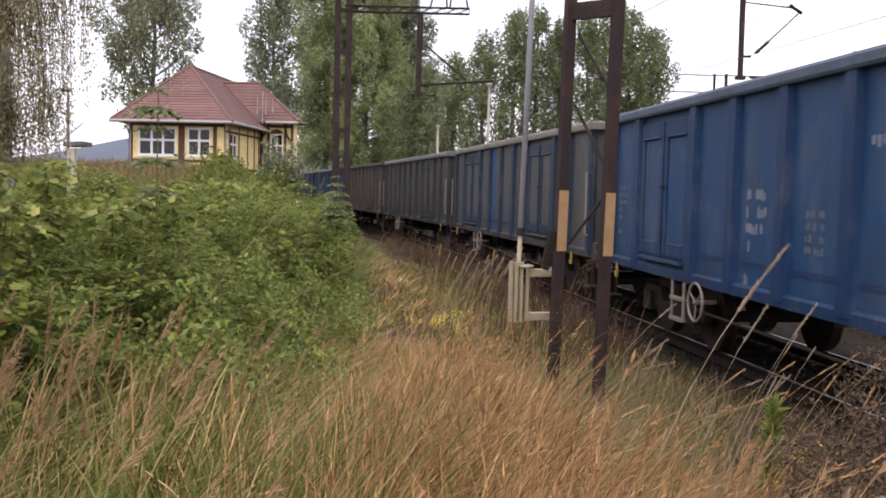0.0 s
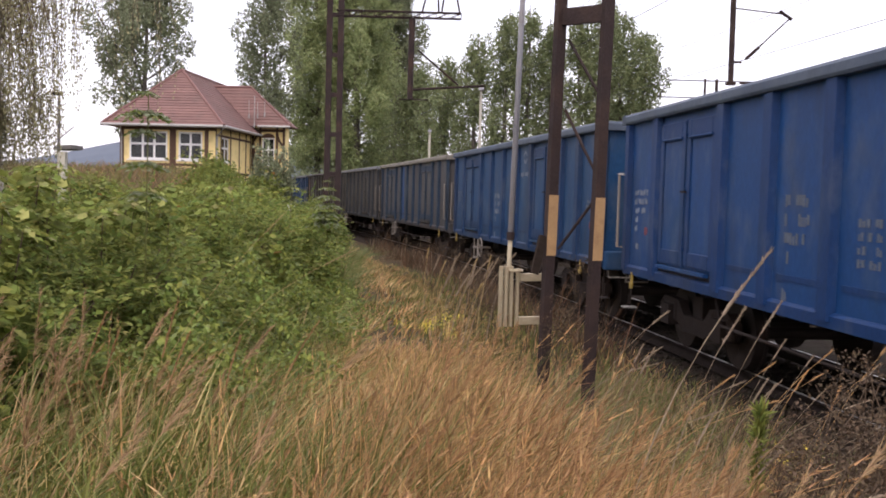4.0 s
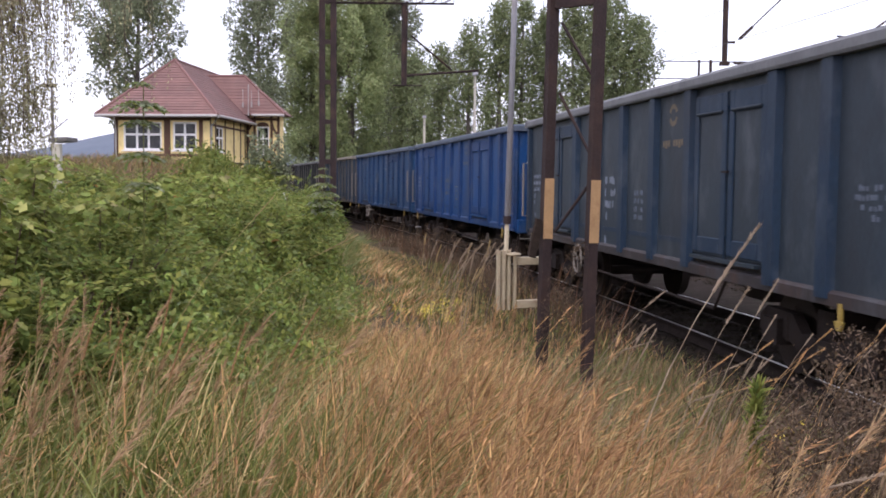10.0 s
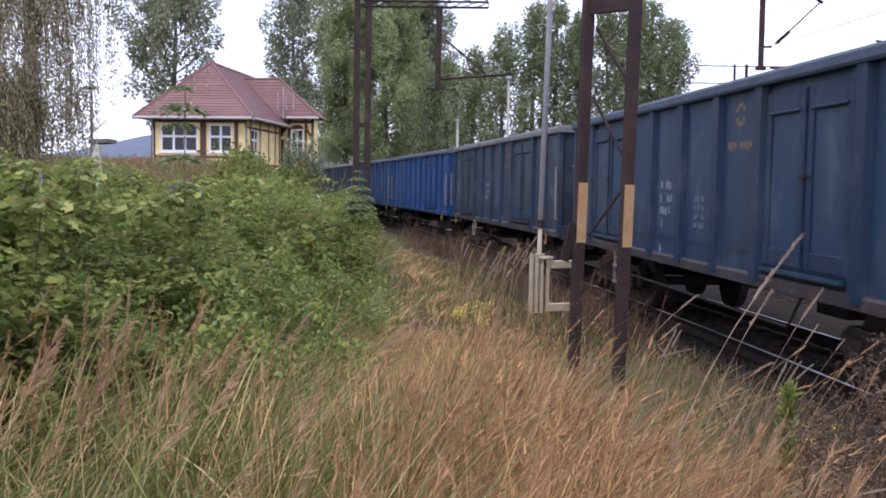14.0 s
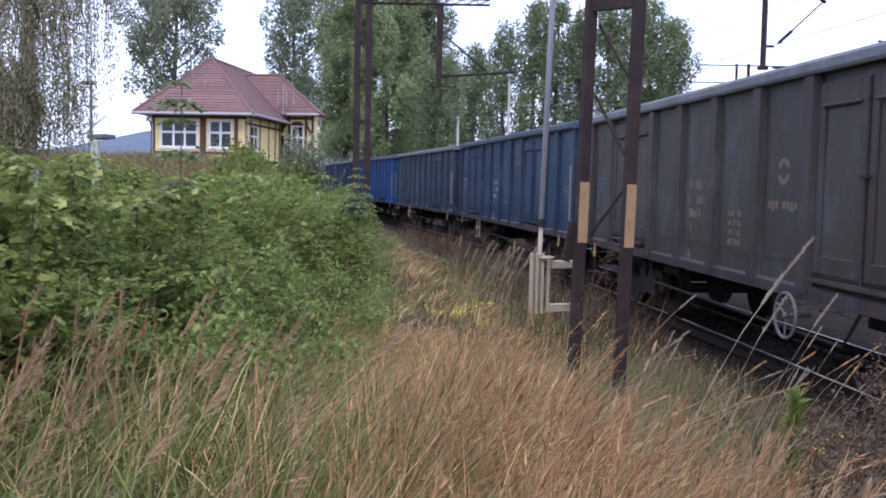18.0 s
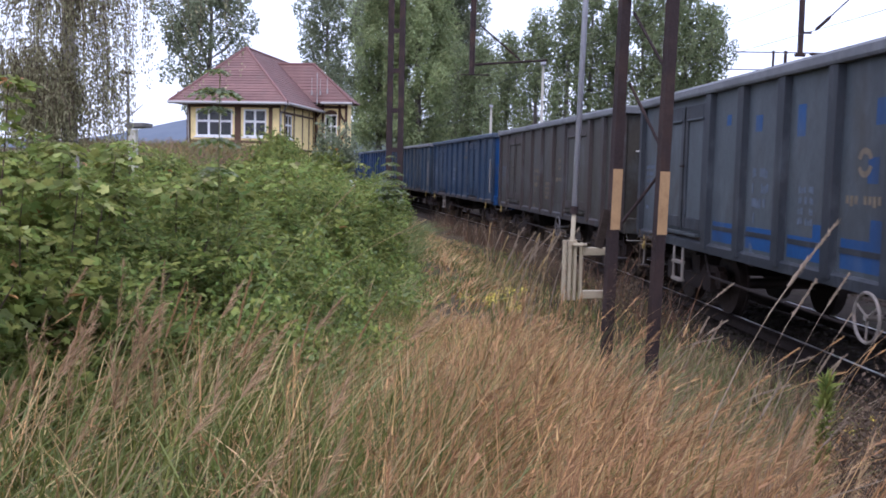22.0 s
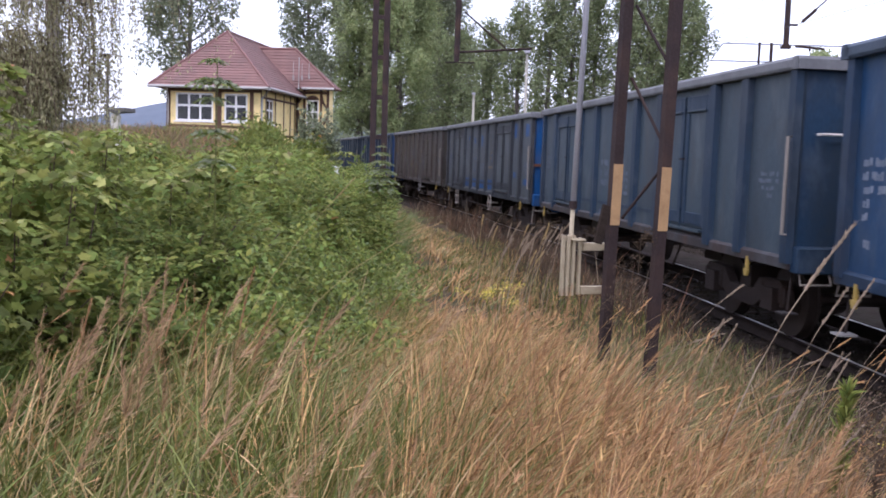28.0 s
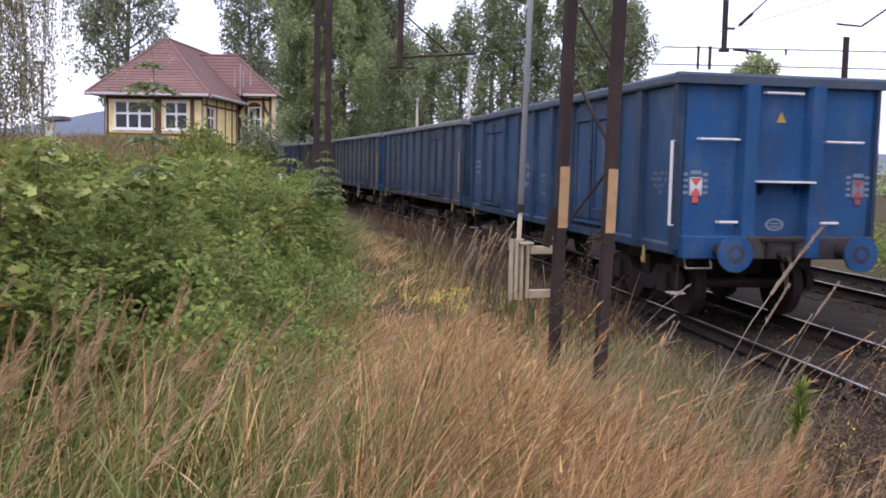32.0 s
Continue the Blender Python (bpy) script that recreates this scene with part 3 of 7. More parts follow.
def side_wall(w, wall, rib, rail, turn, leaf_paint, sill):
    """One long side with its ribs, doors, top rail and sill, built on the side x < 0 and turned."""
    at = pose(0, 0, 0, 0, 0, turn)
    Y = lambda d: BODY / 2 - d  # noqa: E731

    bm = bmesh.new()
    box(bm, -1.36, -1.33, -BODY / 2, BODY / 2, 1.08, 3.22)
    side = part("side_wall", bm, wall, w)
    side.matrix_basis = at
    bays = [(a, b) for a, b in zip(RIBS, RIBS[1:]) if not any(a < (p + q) / 2 < b for p, q in DOORS)]
    for a, b in bays:
        bm = bmesh.new()
        box(bm, -1.38, -1.361, Y(b), Y(a), 1.09, 3.21)
        part("panel", bm, wall, side)
    bm = bmesh.new()
    prism(bm, [(-1.33, 3.19), (-1.475, 3.19), (-1.49, 3.22), (-1.49, 3.30), (-1.46, 3.335), (-1.36, 3.335), (-1.33, 3.30)], -BODY / 2 - 0.03, BODY / 2 + 0.03, "y")
    part("top_rail", bm, rail, side)
    bm = bmesh.new()
    prism(bm, [(-1.33, 1.10), (-1.40, 1.10), (-1.43, 1.07), (-1.43, 0.96), (-1.33, 0.94)], -BODY / 2, BODY / 2, "y")
    part("sill", bm, sill, side)
    for d in RIBS:
        wide = 0.10 if d in (RIBS[0], RIBS[-1]) else 0.13
        bm = bmesh.new()
        o = [(-1.378, Y(d) - wide), (-1.455, Y(d) - wide * 0.72), (-1.455, Y(d) + wide * 0.72), (-1.378, Y(d) + wide)]
        prism(bm, o, 1.02, 3.20, "z")
        part("rib", bm, rib, side)
    for a, b in DOORS:
        mid = (a + b) / 2
        for p, q in ((a + 0.03, mid - 0.015), (mid + 0.015, b - 0.03)):
            bm = bmesh.new()
            y0, y1 = Y(q), Y(p)
            box(bm, -1.395, -1.362, y0, y1, 1.22, 3.10)
            leaf = part("door", bm, leaf_paint, side)
            bm = bmesh.new()
            for u0, u1, z0, z1 in ((y0 + 0.02, y0 + 0.14, 1.24, 3.08), (y1 - 0.14, y1 - 0.02, 1.24, 3.08), (y0 + 0.14, y1 - 0.14, 2.84, 3.08), (y0 + 0.14, y1 - 0.14, 1.24, 1.42)):
                box(bm, -1.414, -1.393, u0, u1, z0, z1)
            part("door_frame", bm, rib, leaf, bevel=0.008)
            bm = bmesh.new()
            prism(bm, [(-1.412, 2.885), (-1.440, 2.875), (-1.440, 2.86), (-1.412, 2.85)], y0 + 0.10, y1 - 0.10, "y")
            part("visor", bm, leaf_paint, leaf)
        bm = bmesh.new()
        tube(bm, [(-1.420, Y(mid), 1.2), (-1.420, Y(mid), 3.08)], 0.010, n=6)
        for z in (1.45, 2.2, 2.9):
            box(bm, -1.44, -1.40, Y(mid) - 0.03, Y(mid) + 0.03, z - 0.02, z + 0.02)
        part("door_bolt", bm, rib, side)
        bm = bmesh.new()
        box(bm, -1.47, -1.44, Y(mid) - 0.13, Y(mid) + 0.02, 2.17, 2.195)
        part("door_lever", bm, M_metal_dark, side)
        bm = bmesh.new()
        box(bm, -1.47, -1.40, Y(mid + 0.85), Y(mid - 0.85), 1.16, 1.20)
        part("door_ledge", bm, leaf_paint, side)
    for d in (4.13, 5.36, 6.61, 7.84):
        bm = bmesh.new()
        box(bm, -1.39, -1.375, Y(d) - 0.42, Y(d) + 0.42, 1.30, 1.36)
        part("recess_bar", bm, rib, side)
    return side


def end_wall(w, wall, rib, rail, turn):
    at = pose(0, 0, 0, 0, 0, turn)
    y = BODY / 2
    bm = bmesh.new()
    box(bm, -1.38, 1.38, y - 0.05, y + 0.0, 1.0, 3.22)
    end = part("end_wall", bm, wall, w)
    end.matrix_basis = at
    bm = bmesh.new()
    prism(bm, [(y - 0.06, 3.19), (y + 0.10, 3.19), (y + 0.10, 3.30), (y + 0.07, 3.335), (y - 0.03, 3.335), (y - 0.06, 3.30)], -1.49, 1.49, "x")
    part("end_top_rail", bm, rail, end)
    for x in (-0.47, 0.47):
        bm = bmesh.new()
        prism(bm, [(x - 0.14, y - 0.003), (x - 0.09, y + 0.14), (x + 0.09, y + 0.14), (x + 0.14, y - 0.003)], 1.0, 3.20, "z")
        part("end_rib", bm, rib, end)
    for x0, x1, m in ((0.50, 1.38, wall), (-0.40, 0.497, P_sill), (-1.38, -0.403, P_sill)):
        bm = bmesh.new()
        box(bm, x0, x1, y - 0.02, y + 0.16, 0.92, 1.22)
        part("end_beam", bm, m, end, "grimy end beam" if m is P_sill else "", bevel=0.015)
    bm = bmesh.new()
    box(bm, -0.30, 0.30, y + 0.15, y + 0.20, 1.16, 1.20)
    box(bm, -0.22, -0.17, y + 0.15, y + 0.22, 0.93, 1.15)
    box(bm, 0.17, 0.22, y + 0.15, y + 0.22, 0.93, 1.15)
    part("draw_gear_plate", bm, M_metal_dark, end, "dark oily coupling plate")
    bm = bmesh.new()
    box(bm, -0.545, -0.355, y + 0.14, y + 0.175, 0.94, 1.40)
    part("end_rib_foot", bm, rib, end)
    for x0, x1, z, r in ((-1.16, -0.62, 2.48, 0.018), (0.62, 1.16, 2.48, 0.018), (-0.26, 0.26, 3.10, 0.018), (-0.85, -0.60, 1.40, 0.02), (0.60, 0.85, 1.40, 0.02)):
        bm = bmesh.new()
        tube(bm, [(x0, y, z), (x0, y + 0.09, z), (x1, y + 0.09, z), (x1, y, z)], r, n=6)
        part("handrail", bm, M_handwhite, end, "pale painted handrail")
    bm = bmesh.new()
    box(bm, -0.40, 0.40, y, y + 0.26, 1.93, 1.955)
    part("footboard", bm, M_handwhite, end)
    for x in (-0.255, 0.255):
        bm = bmesh.new()
        prism(bm, [(y, 1.93), (y + 0.2, 1.93), (y, 1.76)], x - 0.015, x + 0.015, "x")
        part("footboard_bracket", bm, rib, end)
    bm = bmesh.new()
    prism(bm, [(-0.07, 2.72), (0.07, 2.72), (0.0, 2.86)], y + 0.002, y + 0.012, "y")
    part("warning_triangle", bm, M_yellow, end, "yellow warning triangle")
    for x in (-0.875, 0.875):
        bm = bmesh.new()
        disc(bm, (x, y + 0.30, 1.03), 0.10, "y", 0.34)
        b = part("buffer", bm, M_metal_dark, end)
        bm = bmesh.new()
        disc(bm, (x, y + 0.53, 1.03), 0.065, "y", 0.2)
        disc(bm, (x, y + 0.60, 1.03), 0.235, "y", 0.04, 24)
        part("buffer_plate", bm, rib, b)
        bm = bmesh.new()
        disc(bm, (x, y + 0.622, 1.03), 0.115, "y", 0.008, 16)
        part("worn_face", bm, P_sill, b, "greasy worn centre of the buffer")
    bm = bmesh.new()
    disc(bm, (0, y + 0.20, 0.98), 0.07, "y", 0.22, 8)
    ring(bm, (0, y + 0.32, 0.86), 0.10, 0.028, "x", 12)
    tube(bm, [(0, y + 0.32, 0.76), (0, y + 0.36, 0.55)], 0.03, n=6)
    part("coupling_hook", bm, M_metal_dark, end)
    for x in (-1.15, 1.15):
        bm = bmesh.new()
        tube(bm, [(x - 0.18, y + 0.1, 0.94), (x - 0.18, y + 0.16, 0.80), (x + 0.18, y + 0.16, 0.80), (x + 0.18, y + 0.1, 0.94)], 0.014, n=6)
        part("shunter_handle", bm, M_hand, end)
    return end


def bogie_meshes():
    bm = bmesh.new()
    for x in (-1.0, 1.0):
        prism(bm, [(-1.25, 0.62), (-1.1, 0.72), (-0.55, 0.70), (-0.35, 0.52), (0.35, 0.52), (0.55, 0.70), (1.1, 0.72), (1.25, 0.62), (1.25, 0.45), (0.6, 0.42), (0.4, 0.30), (-0.4, 0.30), (-0.6, 0.42), (-1.25, 0.45)],
              x - 0.06, x + 0.06, "x")
        for y in (-0.9, 0.9):
            box(bm, x - 0.13, x + 0.13, y - 0.16, y + 0.16, 0.34, 0.62)
            for dy in (-0.26, 0.26):
                tube(bm, [(x, y + dy, 0.40), (x, y + dy, 0.66)], 0.075, n=8)
    box(bm, -1.0, 1.0, -0.16, 0.16, 0.50, 0.80)
    frame_me = to_mesh("bogie", bm, M_metal_dark)
    bm = bmesh.new()
    tube(bm, [(-1.08, 0, 0), (1.08, 0, 0)], 0.08, n=10)
    for x in (-0.75, 0.75):
        s = 1 if x > 0 else -1
        disc(bm, (x, 0, 0), 0.46, "x", 0.12, 28)
        disc(bm, (x - s * 0.075, 0, 0), 0.485, "x", 0.03, 28)
        disc(bm, (x + s * 0.07, 0, 0), 0.14, "x", 0.06, 12)
        for k in range(4):
            a = k * math.pi / 2
            box(bm, x + s * 0.055, x + s * 0.068, 0.22 * math.cos(a) - 0.05, 0.22 * math.cos(a) + 0.05, 0.22 * math.sin(a) - 0.05, 0.22 * math.sin(a) + 0.05)
    return frame_me, to_mesh("wheelset", bm, M_wheel)


BOGIE, WHEELSET = bogie_meshes()
TURNING = []
WAGONS = []


def bars(parent, name, rows, y_front, z_top, w, h, material, label):
    """Rows of plain bars on the near side: each row is a list of (start, length) in letter widths."""
    bm = bmesh.new()
    for r, row in enumerate(rows):
        for a, n in row:
            chunks = max(1, round(n * w / 0.06))
            pitch = n * w / chunks
            for c in range(chunks):
                worn = math.sin(37.0 * (r + 1) + 11.3 * c + 5.1 * a + 3.0 * y_front)
                if worn > 0.88:
                    continue
                y1 = y_front - a * w - c * pitch
                zt = z_top - r * h * 1.55 - (0.25 * h if worn < -0.6 else 0.0)
                box(bm, -1.386, -1.3795, y1 - pitch * (0.66 + 0.14 * worn), y1, z_top - r * h * 1.55 - h * (0.85 if worn > 0.4 else 1.0), zt)
    return tagged(part(name, bm, material, parent, label), label, kind="stuff")


def wagon(k, label, wall, rib, rail, end_f, end_r, marks, patches=(), logo=None, brake=3.9, ladder=3.2, doors=None, sill=None, dots=(), patch_paint=None):
    w = thing("goods_wagon", label, "wagon", "open wagons of the goods train")
    Y = lambda d: BODY / 2 - d  # noqa: E731
    side = side_wall(w, wall, rib, rail, 0, doors or wall, sill or rib)
    side_wall(w, wall, rib, rail, 180, doors or wall, sill or rib)
    end_wall(w, end_f, end_f, rail, 0)
    last = end_wall(w, end_r, end_r, rail, 180)
    bm = bmesh.new()
    box(bm, -1.36, 1.36, -BODY / 2 + 0.05, BODY / 2 - 0.05, 1.10, 1.17)
    part("floor", bm, P_inside, w)
    bm = bmesh.new()
    box(bm, -0.55, -0.38, -BODY / 2, BODY / 2, 0.80, 1.10)
    box(bm, 0.38, 0.55, -BODY / 2, BODY / 2, 0.80, 1.10)
    for d in (1.0, 2.9, 5.0, 7.8, 9.9, 11.8):
        box(bm, -1.33, 1.33, Y(d) - 0.07, Y(d) + 0.07, 0.92, 1.09)
    tube(bm, [(0.75, 1.6, 0.72), (0.75, 0.4, 0.72)], 0.2, n=12)
    box(bm, -0.25, 0.1, -1.9, -1.2, 0.55, 0.85)
    part("underframe", bm, M_metal_dark, w)
    for x in (-1.31, 1.31):
        bm = bmesh.new()
        tube(bm, [(x, 3.2, 0.95), (x, 3.0, 0.62), (x, -2.6, 0.58), (x, -2.9, 0.95)], 0.02, n=6)
        part("brake_rod", bm, M_metal_dark, w, "thin dark brake rod")
    for y in (4.5, -4.5):
        b = part_mesh("bogie", BOGIE, w, pose(0, y, 0))
        for dy in (-0.9, 0.9):
            ws = part_mesh("wheelset", WHEELSET, b, pose(0, dy, 0.46))
            if 0 <= k <= 8:
                TURNING.append((ws, dy))
    if brake:
        for s in (-1, 1):
            bm = bmesh.new()
            y = Y(brake) * (1 if s < 0 else -1)
            ring(bm, (s * 1.47, y, 0.76), 0.235, 0.016, "x", 22)
            for a in (0.5, 2.6, 4.7):
                tube(bm, [(s * 1.46, y, 0.76), (s * 1.47, y + 0.22 * math.cos(a), 0.76 + 0.22 * math.sin(a))], 0.011, n=5)
            tube(bm, [(s * 1.2, y, 0.76), (s * 1.49, y, 0.76)], 0.03, n=6)
            part("brake_wheel", bm, M_greypost if k == 5 else M_hand, w, "round spoked handbrake wheel")
    if ladder:
        bm = bmesh.new()
        y = Y(ladder)
        for dy in (-0.21, 0.21):
            tube(bm, [(-1.36, y + dy, 1.0), (-1.43, y + dy, 0.95), (-1.43, y + dy, 0.45)], 0.022, n=6)
        for z in (0.46, 0.73):
            box(bm, -1.47, -1.39, y - 0.21, y + 0.21, z - 0.02, z + 0.02)
        part("step_ladder", bm, M_hand, w, "pale steel step")
    for d, z0, z1 in ((-0.01, 1.35, 2.45), (BODY + 0.04, 1.35, 2.45))[0 if k < 4 else 1:]:
        bm = bmesh.new()
        i = 0.06 if d < 1 else -0.10
        tube(bm, [(-1.40, Y(d + i), z0), (-1.53, Y(d), z0), (-1.53, Y(d), z1), (-1.40, Y(d + i), z1)], 0.02, n=6)
        part("corner_handle", bm, M_handwhite if k == 8 else M_hand, w, "long pale grab handle")
    for d in (0.45, 11.92):
        bm = bmesh.new()
        box(bm, -1.44, -1.415, Y(d + 0.028), Y(d - 0.028), 0.84, 1.0)
        prism(bm, [(Y(d) - 0.065, 0.84), (Y(d) + 0.065, 0.84), (Y(d) + 0.03, 0.76), (Y(d) - 0.03, 0.76)], -1.45, -1.42, "x")
        part("lever", bm, M_yellow, w, "dirty yellow release lever")
    for d in (0.10, BODY - 0.10):
        bm = bmesh.new()
        tube(bm, [(-1.30, Y(d), 1.0), (-1.33, Y(d), 0.46)], 0.016, n=6)
        hanger = part("step_hanger", bm, M_hand if k == 6 else M_metal_dark, w)
        bm = bmesh.new()
        box(bm, -1.44, -1.24, Y(d) - 0.09, Y(d) + 0.09, 0.435, 0.455)
        part("corner_step", bm, M_gutter if k in (2, 8) else P_sill, hanger, "worn steel corner step")
    for rows, d, z, cw, ch, m in marks:
        bars(side, "faded_mark", rows, Y(d), z, cw, ch, m, "faded illegible painted marks")
    for d, z in dots:
        bm = bmesh.new()
        disc(bm, (-1.383, Y(d), z), 0.065, "x", 0.006, 14)
        part("red_spot", bm, M_redspot, side, "small faded red spot")
    if logo:
        d, z, m = logo
        bm = bmesh.new()
        c = Vector((-1.384, Y(d), z))
        for a0 in (0.3, 3.4):
            for i in range(7):
                a = a0 + i * 0.36
                p = [c + Vector((0, r * math.cos(b), r * math.sin(b))) for r, b in ((0.085, a), (0.145, a), (0.145, a + 0.36), (0.085, a + 0.36))]
                bm.faces.new([bm.verts.new(q) for q in p])
        for i in range(8):
            if i != 3:
                box(bm, -1.386, -1.3795, Y(d) + 0.34 - 0.088 * i - 0.055, Y(d) + 0.34 - 0.088 * i, z - 0.40 - (0.025 if i in (1, 6) else 0), z - 0.32)
        tagged(part("emblem", bm, m, side, "faded plain emblem and bar"), kind="stuff")
    for d0, d1, z0, z1 in patches:
        bm = bmesh.new()
        box(bm, -1.383, -1.379, Y(d1), Y(d0), z0, z1)
        part("paint_patch", bm, patch_paint or P_patch, side, "rust red bare patch" if patch_paint else "fresh bright blue repaint patch")
    WAGONS.append((k, w))
    return w, last


FRONT = [[(0, 4.4)], [(0, 4.4)], [(0.3, 1.4), (2.4, 1.2)], [(0.3, 1.0)], [(0.3, 1.2)], [], [(0.2, 1.6)]]
REAR = [[(0, 2.2), (2.9, 2.4)], [(0, 3.4), (3.9, 1.6)], [(0.3, 1.3), (2.2, 2.6)], [(2.6, 1.4)]]
NUM = [[(0, 1), (2.2, 2.6)], [(0, 1), (2.2, 2.8)], [(0, 4.2)], [(0, 1.2)], [], [(0, 1.1)]]
GRID = [[(0, 2)], [(0, 0.5), (0.8, 0.4), (1.5, 0.5)], [(0, 1.1), (1.5, 0.5)], [(0, 2)]]
BOLD = ((FRONT, 0.34, 2.22, 0.13, 0.085, M_marks), (REAR, 12.0, 2.05, 0.10, 0.055, M_marks_faint))
CORNER = ((FRONT, 0.30, 2.22, 0.11, 0.075, M_marks_faint), (REAR, 12.0, 2.05, 0.10, 0.055, M_marks_faint))
MK = ((NUM, 5.08, 2.15, 0.10, 0.12, M_marks), (GRID, 6.42, 1.95, 0.19, 0.075, M_marks_faint)) + CORNER
MKF = ((NUM, 5.08, 2.15, 0.10, 0.12, M_marks_faint), (GRID, 6.42, 1.95, 0.19, 0.075, M_marks_faint)) + CORNER
MKY = ((NUM, 5.08, 2.15, 0.10, 0.12, M_marks_yellow), (GRID, 6.42, 1.8, 0.19, 0.075, M_marks_yellow)) + CORNER

BLUE = "faded blue painted open goods wagon with ribbed steel sides"
wagon(-6, "dark grey open goods wagon far along the train", P_slate, P_darkrib, P_railgrey, P_slate, P_slate, ())
wagon(-5, "rust brown open goods wagon far along the train", P_rust, P_darkrib, P_rust, P_rust, P_rust, ())
wagon(-4, "dark slate open goods wagon far along the train", P_slate, P_slate2, P_railgrey, P_slate, P_slate, ())
wagon(-3, BLUE, P_blue, P_bluerib, P_railgrey, P_blue, P_blue, MKF)
wagon(-2, "rust brown weathered open goods wagon with ribbed sides", P_brown, P_rust, P_rust, P_rust, P_rust, (), patches=((0.3, 0.9, 1.4, 3.0),), patch_paint=P_redrust)
wagon(-1, "grey brown weathered open goods wagon with ribbed sides", P_brown, P_darkrib, P_railgrey, P_brown, P_brown, ())
wagon(0, "weathered grey open goods wagon with slate blue ribs", P_grey, P_slate2, P_railpale, P_grey, P_grey, (), patches=((4.80, 5.25, 1.15, 3.15),), sill=P_sill)
wagon(1, BLUE, P_blue, P_bluerib, P_railblue, P_blue, P_blue, MK, logo=(7.84, 2.93, M_marks), dots=((12.25, 1.62),))
wagon(2, "bright blue open goods wagon with ribbed steel sides", P_blue2, P_brightrib, P_railblue, P_blue2, P_blue2, MKF[:2] + BOLD, logo=(7.84, 2.93, M_marks_faint), brake=0, ladder=0, dots=((0.86, 1.62), (12.25, 1.62)))
wagon(3, "dark slate open goods wagon with ribbed steel sides", P_slate, P_slate2, P_railgrey, P_slate, P_slate, MK[:2] + BOLD, logo=(7.84, 2.93, M_marks_yellow), ladder=0, sill=P_sill)
wagon(4, "dark navy open goods wagon with grimy ribbed sides", P_navy, P_navyrib, P_raildusk, P_slate, P_blue2, MK[:2] + BOLD, logo=(7.84, 2.93, M_marks_yellow), brake=0, doors=P_navy, sill=P_sill, dots=((0.86, 1.62),))
wagon(5, "grey brown open goods wagon with dull dark ribs", P_brown, P_rust, P_railgrey, P_brown, P_brown, MKY, logo=(7.84, 2.25, M_marks_yellow), brake=8.2, ladder=0, sill=P_sill)
end_6 = wagon(6, "weathered grey open goods wagon with bright blue patches", P_greyblue, P_darkrib, P_railgrey, P_greyblue, P_patch, MKF, patches=((12.05, 12.42, 2.72, 3.05), (11.95, 12.45, 1.42, 1.58), (3.72, 4.54, 1.15, 1.42), (4.94, 5.80, 1.15, 1.42), (6.18, 7.06, 1.15, 1.40), (6.80, 7.06, 1.40, 1.55),
      (7.44, 8.26, 1.15, 1.45), (8.0, 8.26, 1.45, 1.66), (5.1, 5.30, 2.6, 2.8), (6.3, 6.50, 2.5, 2.85), (4.1, 4.25, 2.72, 2.86), (8.0, 8.2, 2.55, 2.8), (7.9, 8.1, 2.0, 2.25), (10.8, 11.05, 2.7, 3.1), (11.2, 11.42, 2.5, 3.1), (10.8, 11.05, 1.6, 1.75),
      (11.2, 11.42, 1.55, 1.75)), logo=(7.84, 2.2, M_marks_yellow), brake=8.2, ladder=2.4)[1]
for x in (-0.72, 0.72):
    bm = bmesh.new()
    tube(bm, [(x, BODY / 2, 2.68), (x, BODY / 2 + 0.10, 2.66), (x, BODY / 2 + 0.10, 2.05), (x * 1.06, BODY / 2 + 0.10, 1.55), (x * 1.06, BODY / 2, 1.52)], 0.018, n=6)
    part("grab_rail", bm, M_hand, end_6, "dull pale upright grab rail")
for x0, x1 in ((-1.38, -0.62), (0.62, 1.38)):
    bm = bmesh.new()
    box(bm, x0, x1, BODY / 2 - 0.01, BODY / 2 + 0.05, 1.94, 2.01)
    part("cross_bar", bm, P_redrust, end_6, "rusty brown cross bar")
wagon(7, "slate blue open goods wagon with rusty lower edge", P_teal, P_slate2, P_railgrey, P_slate2, P_navy, MKF, brake=0, ladder=0, sill=P_sill)
w8, tail = wagon(8, "blue open goods wagon at the end of the train", P_dullblue, P_dullrib, P_raildusk, P_dullblue, P_tail, MK[:2] + BOLD, logo=(7.84, 2.93, M_marks), brake=7.65, ladder=0)
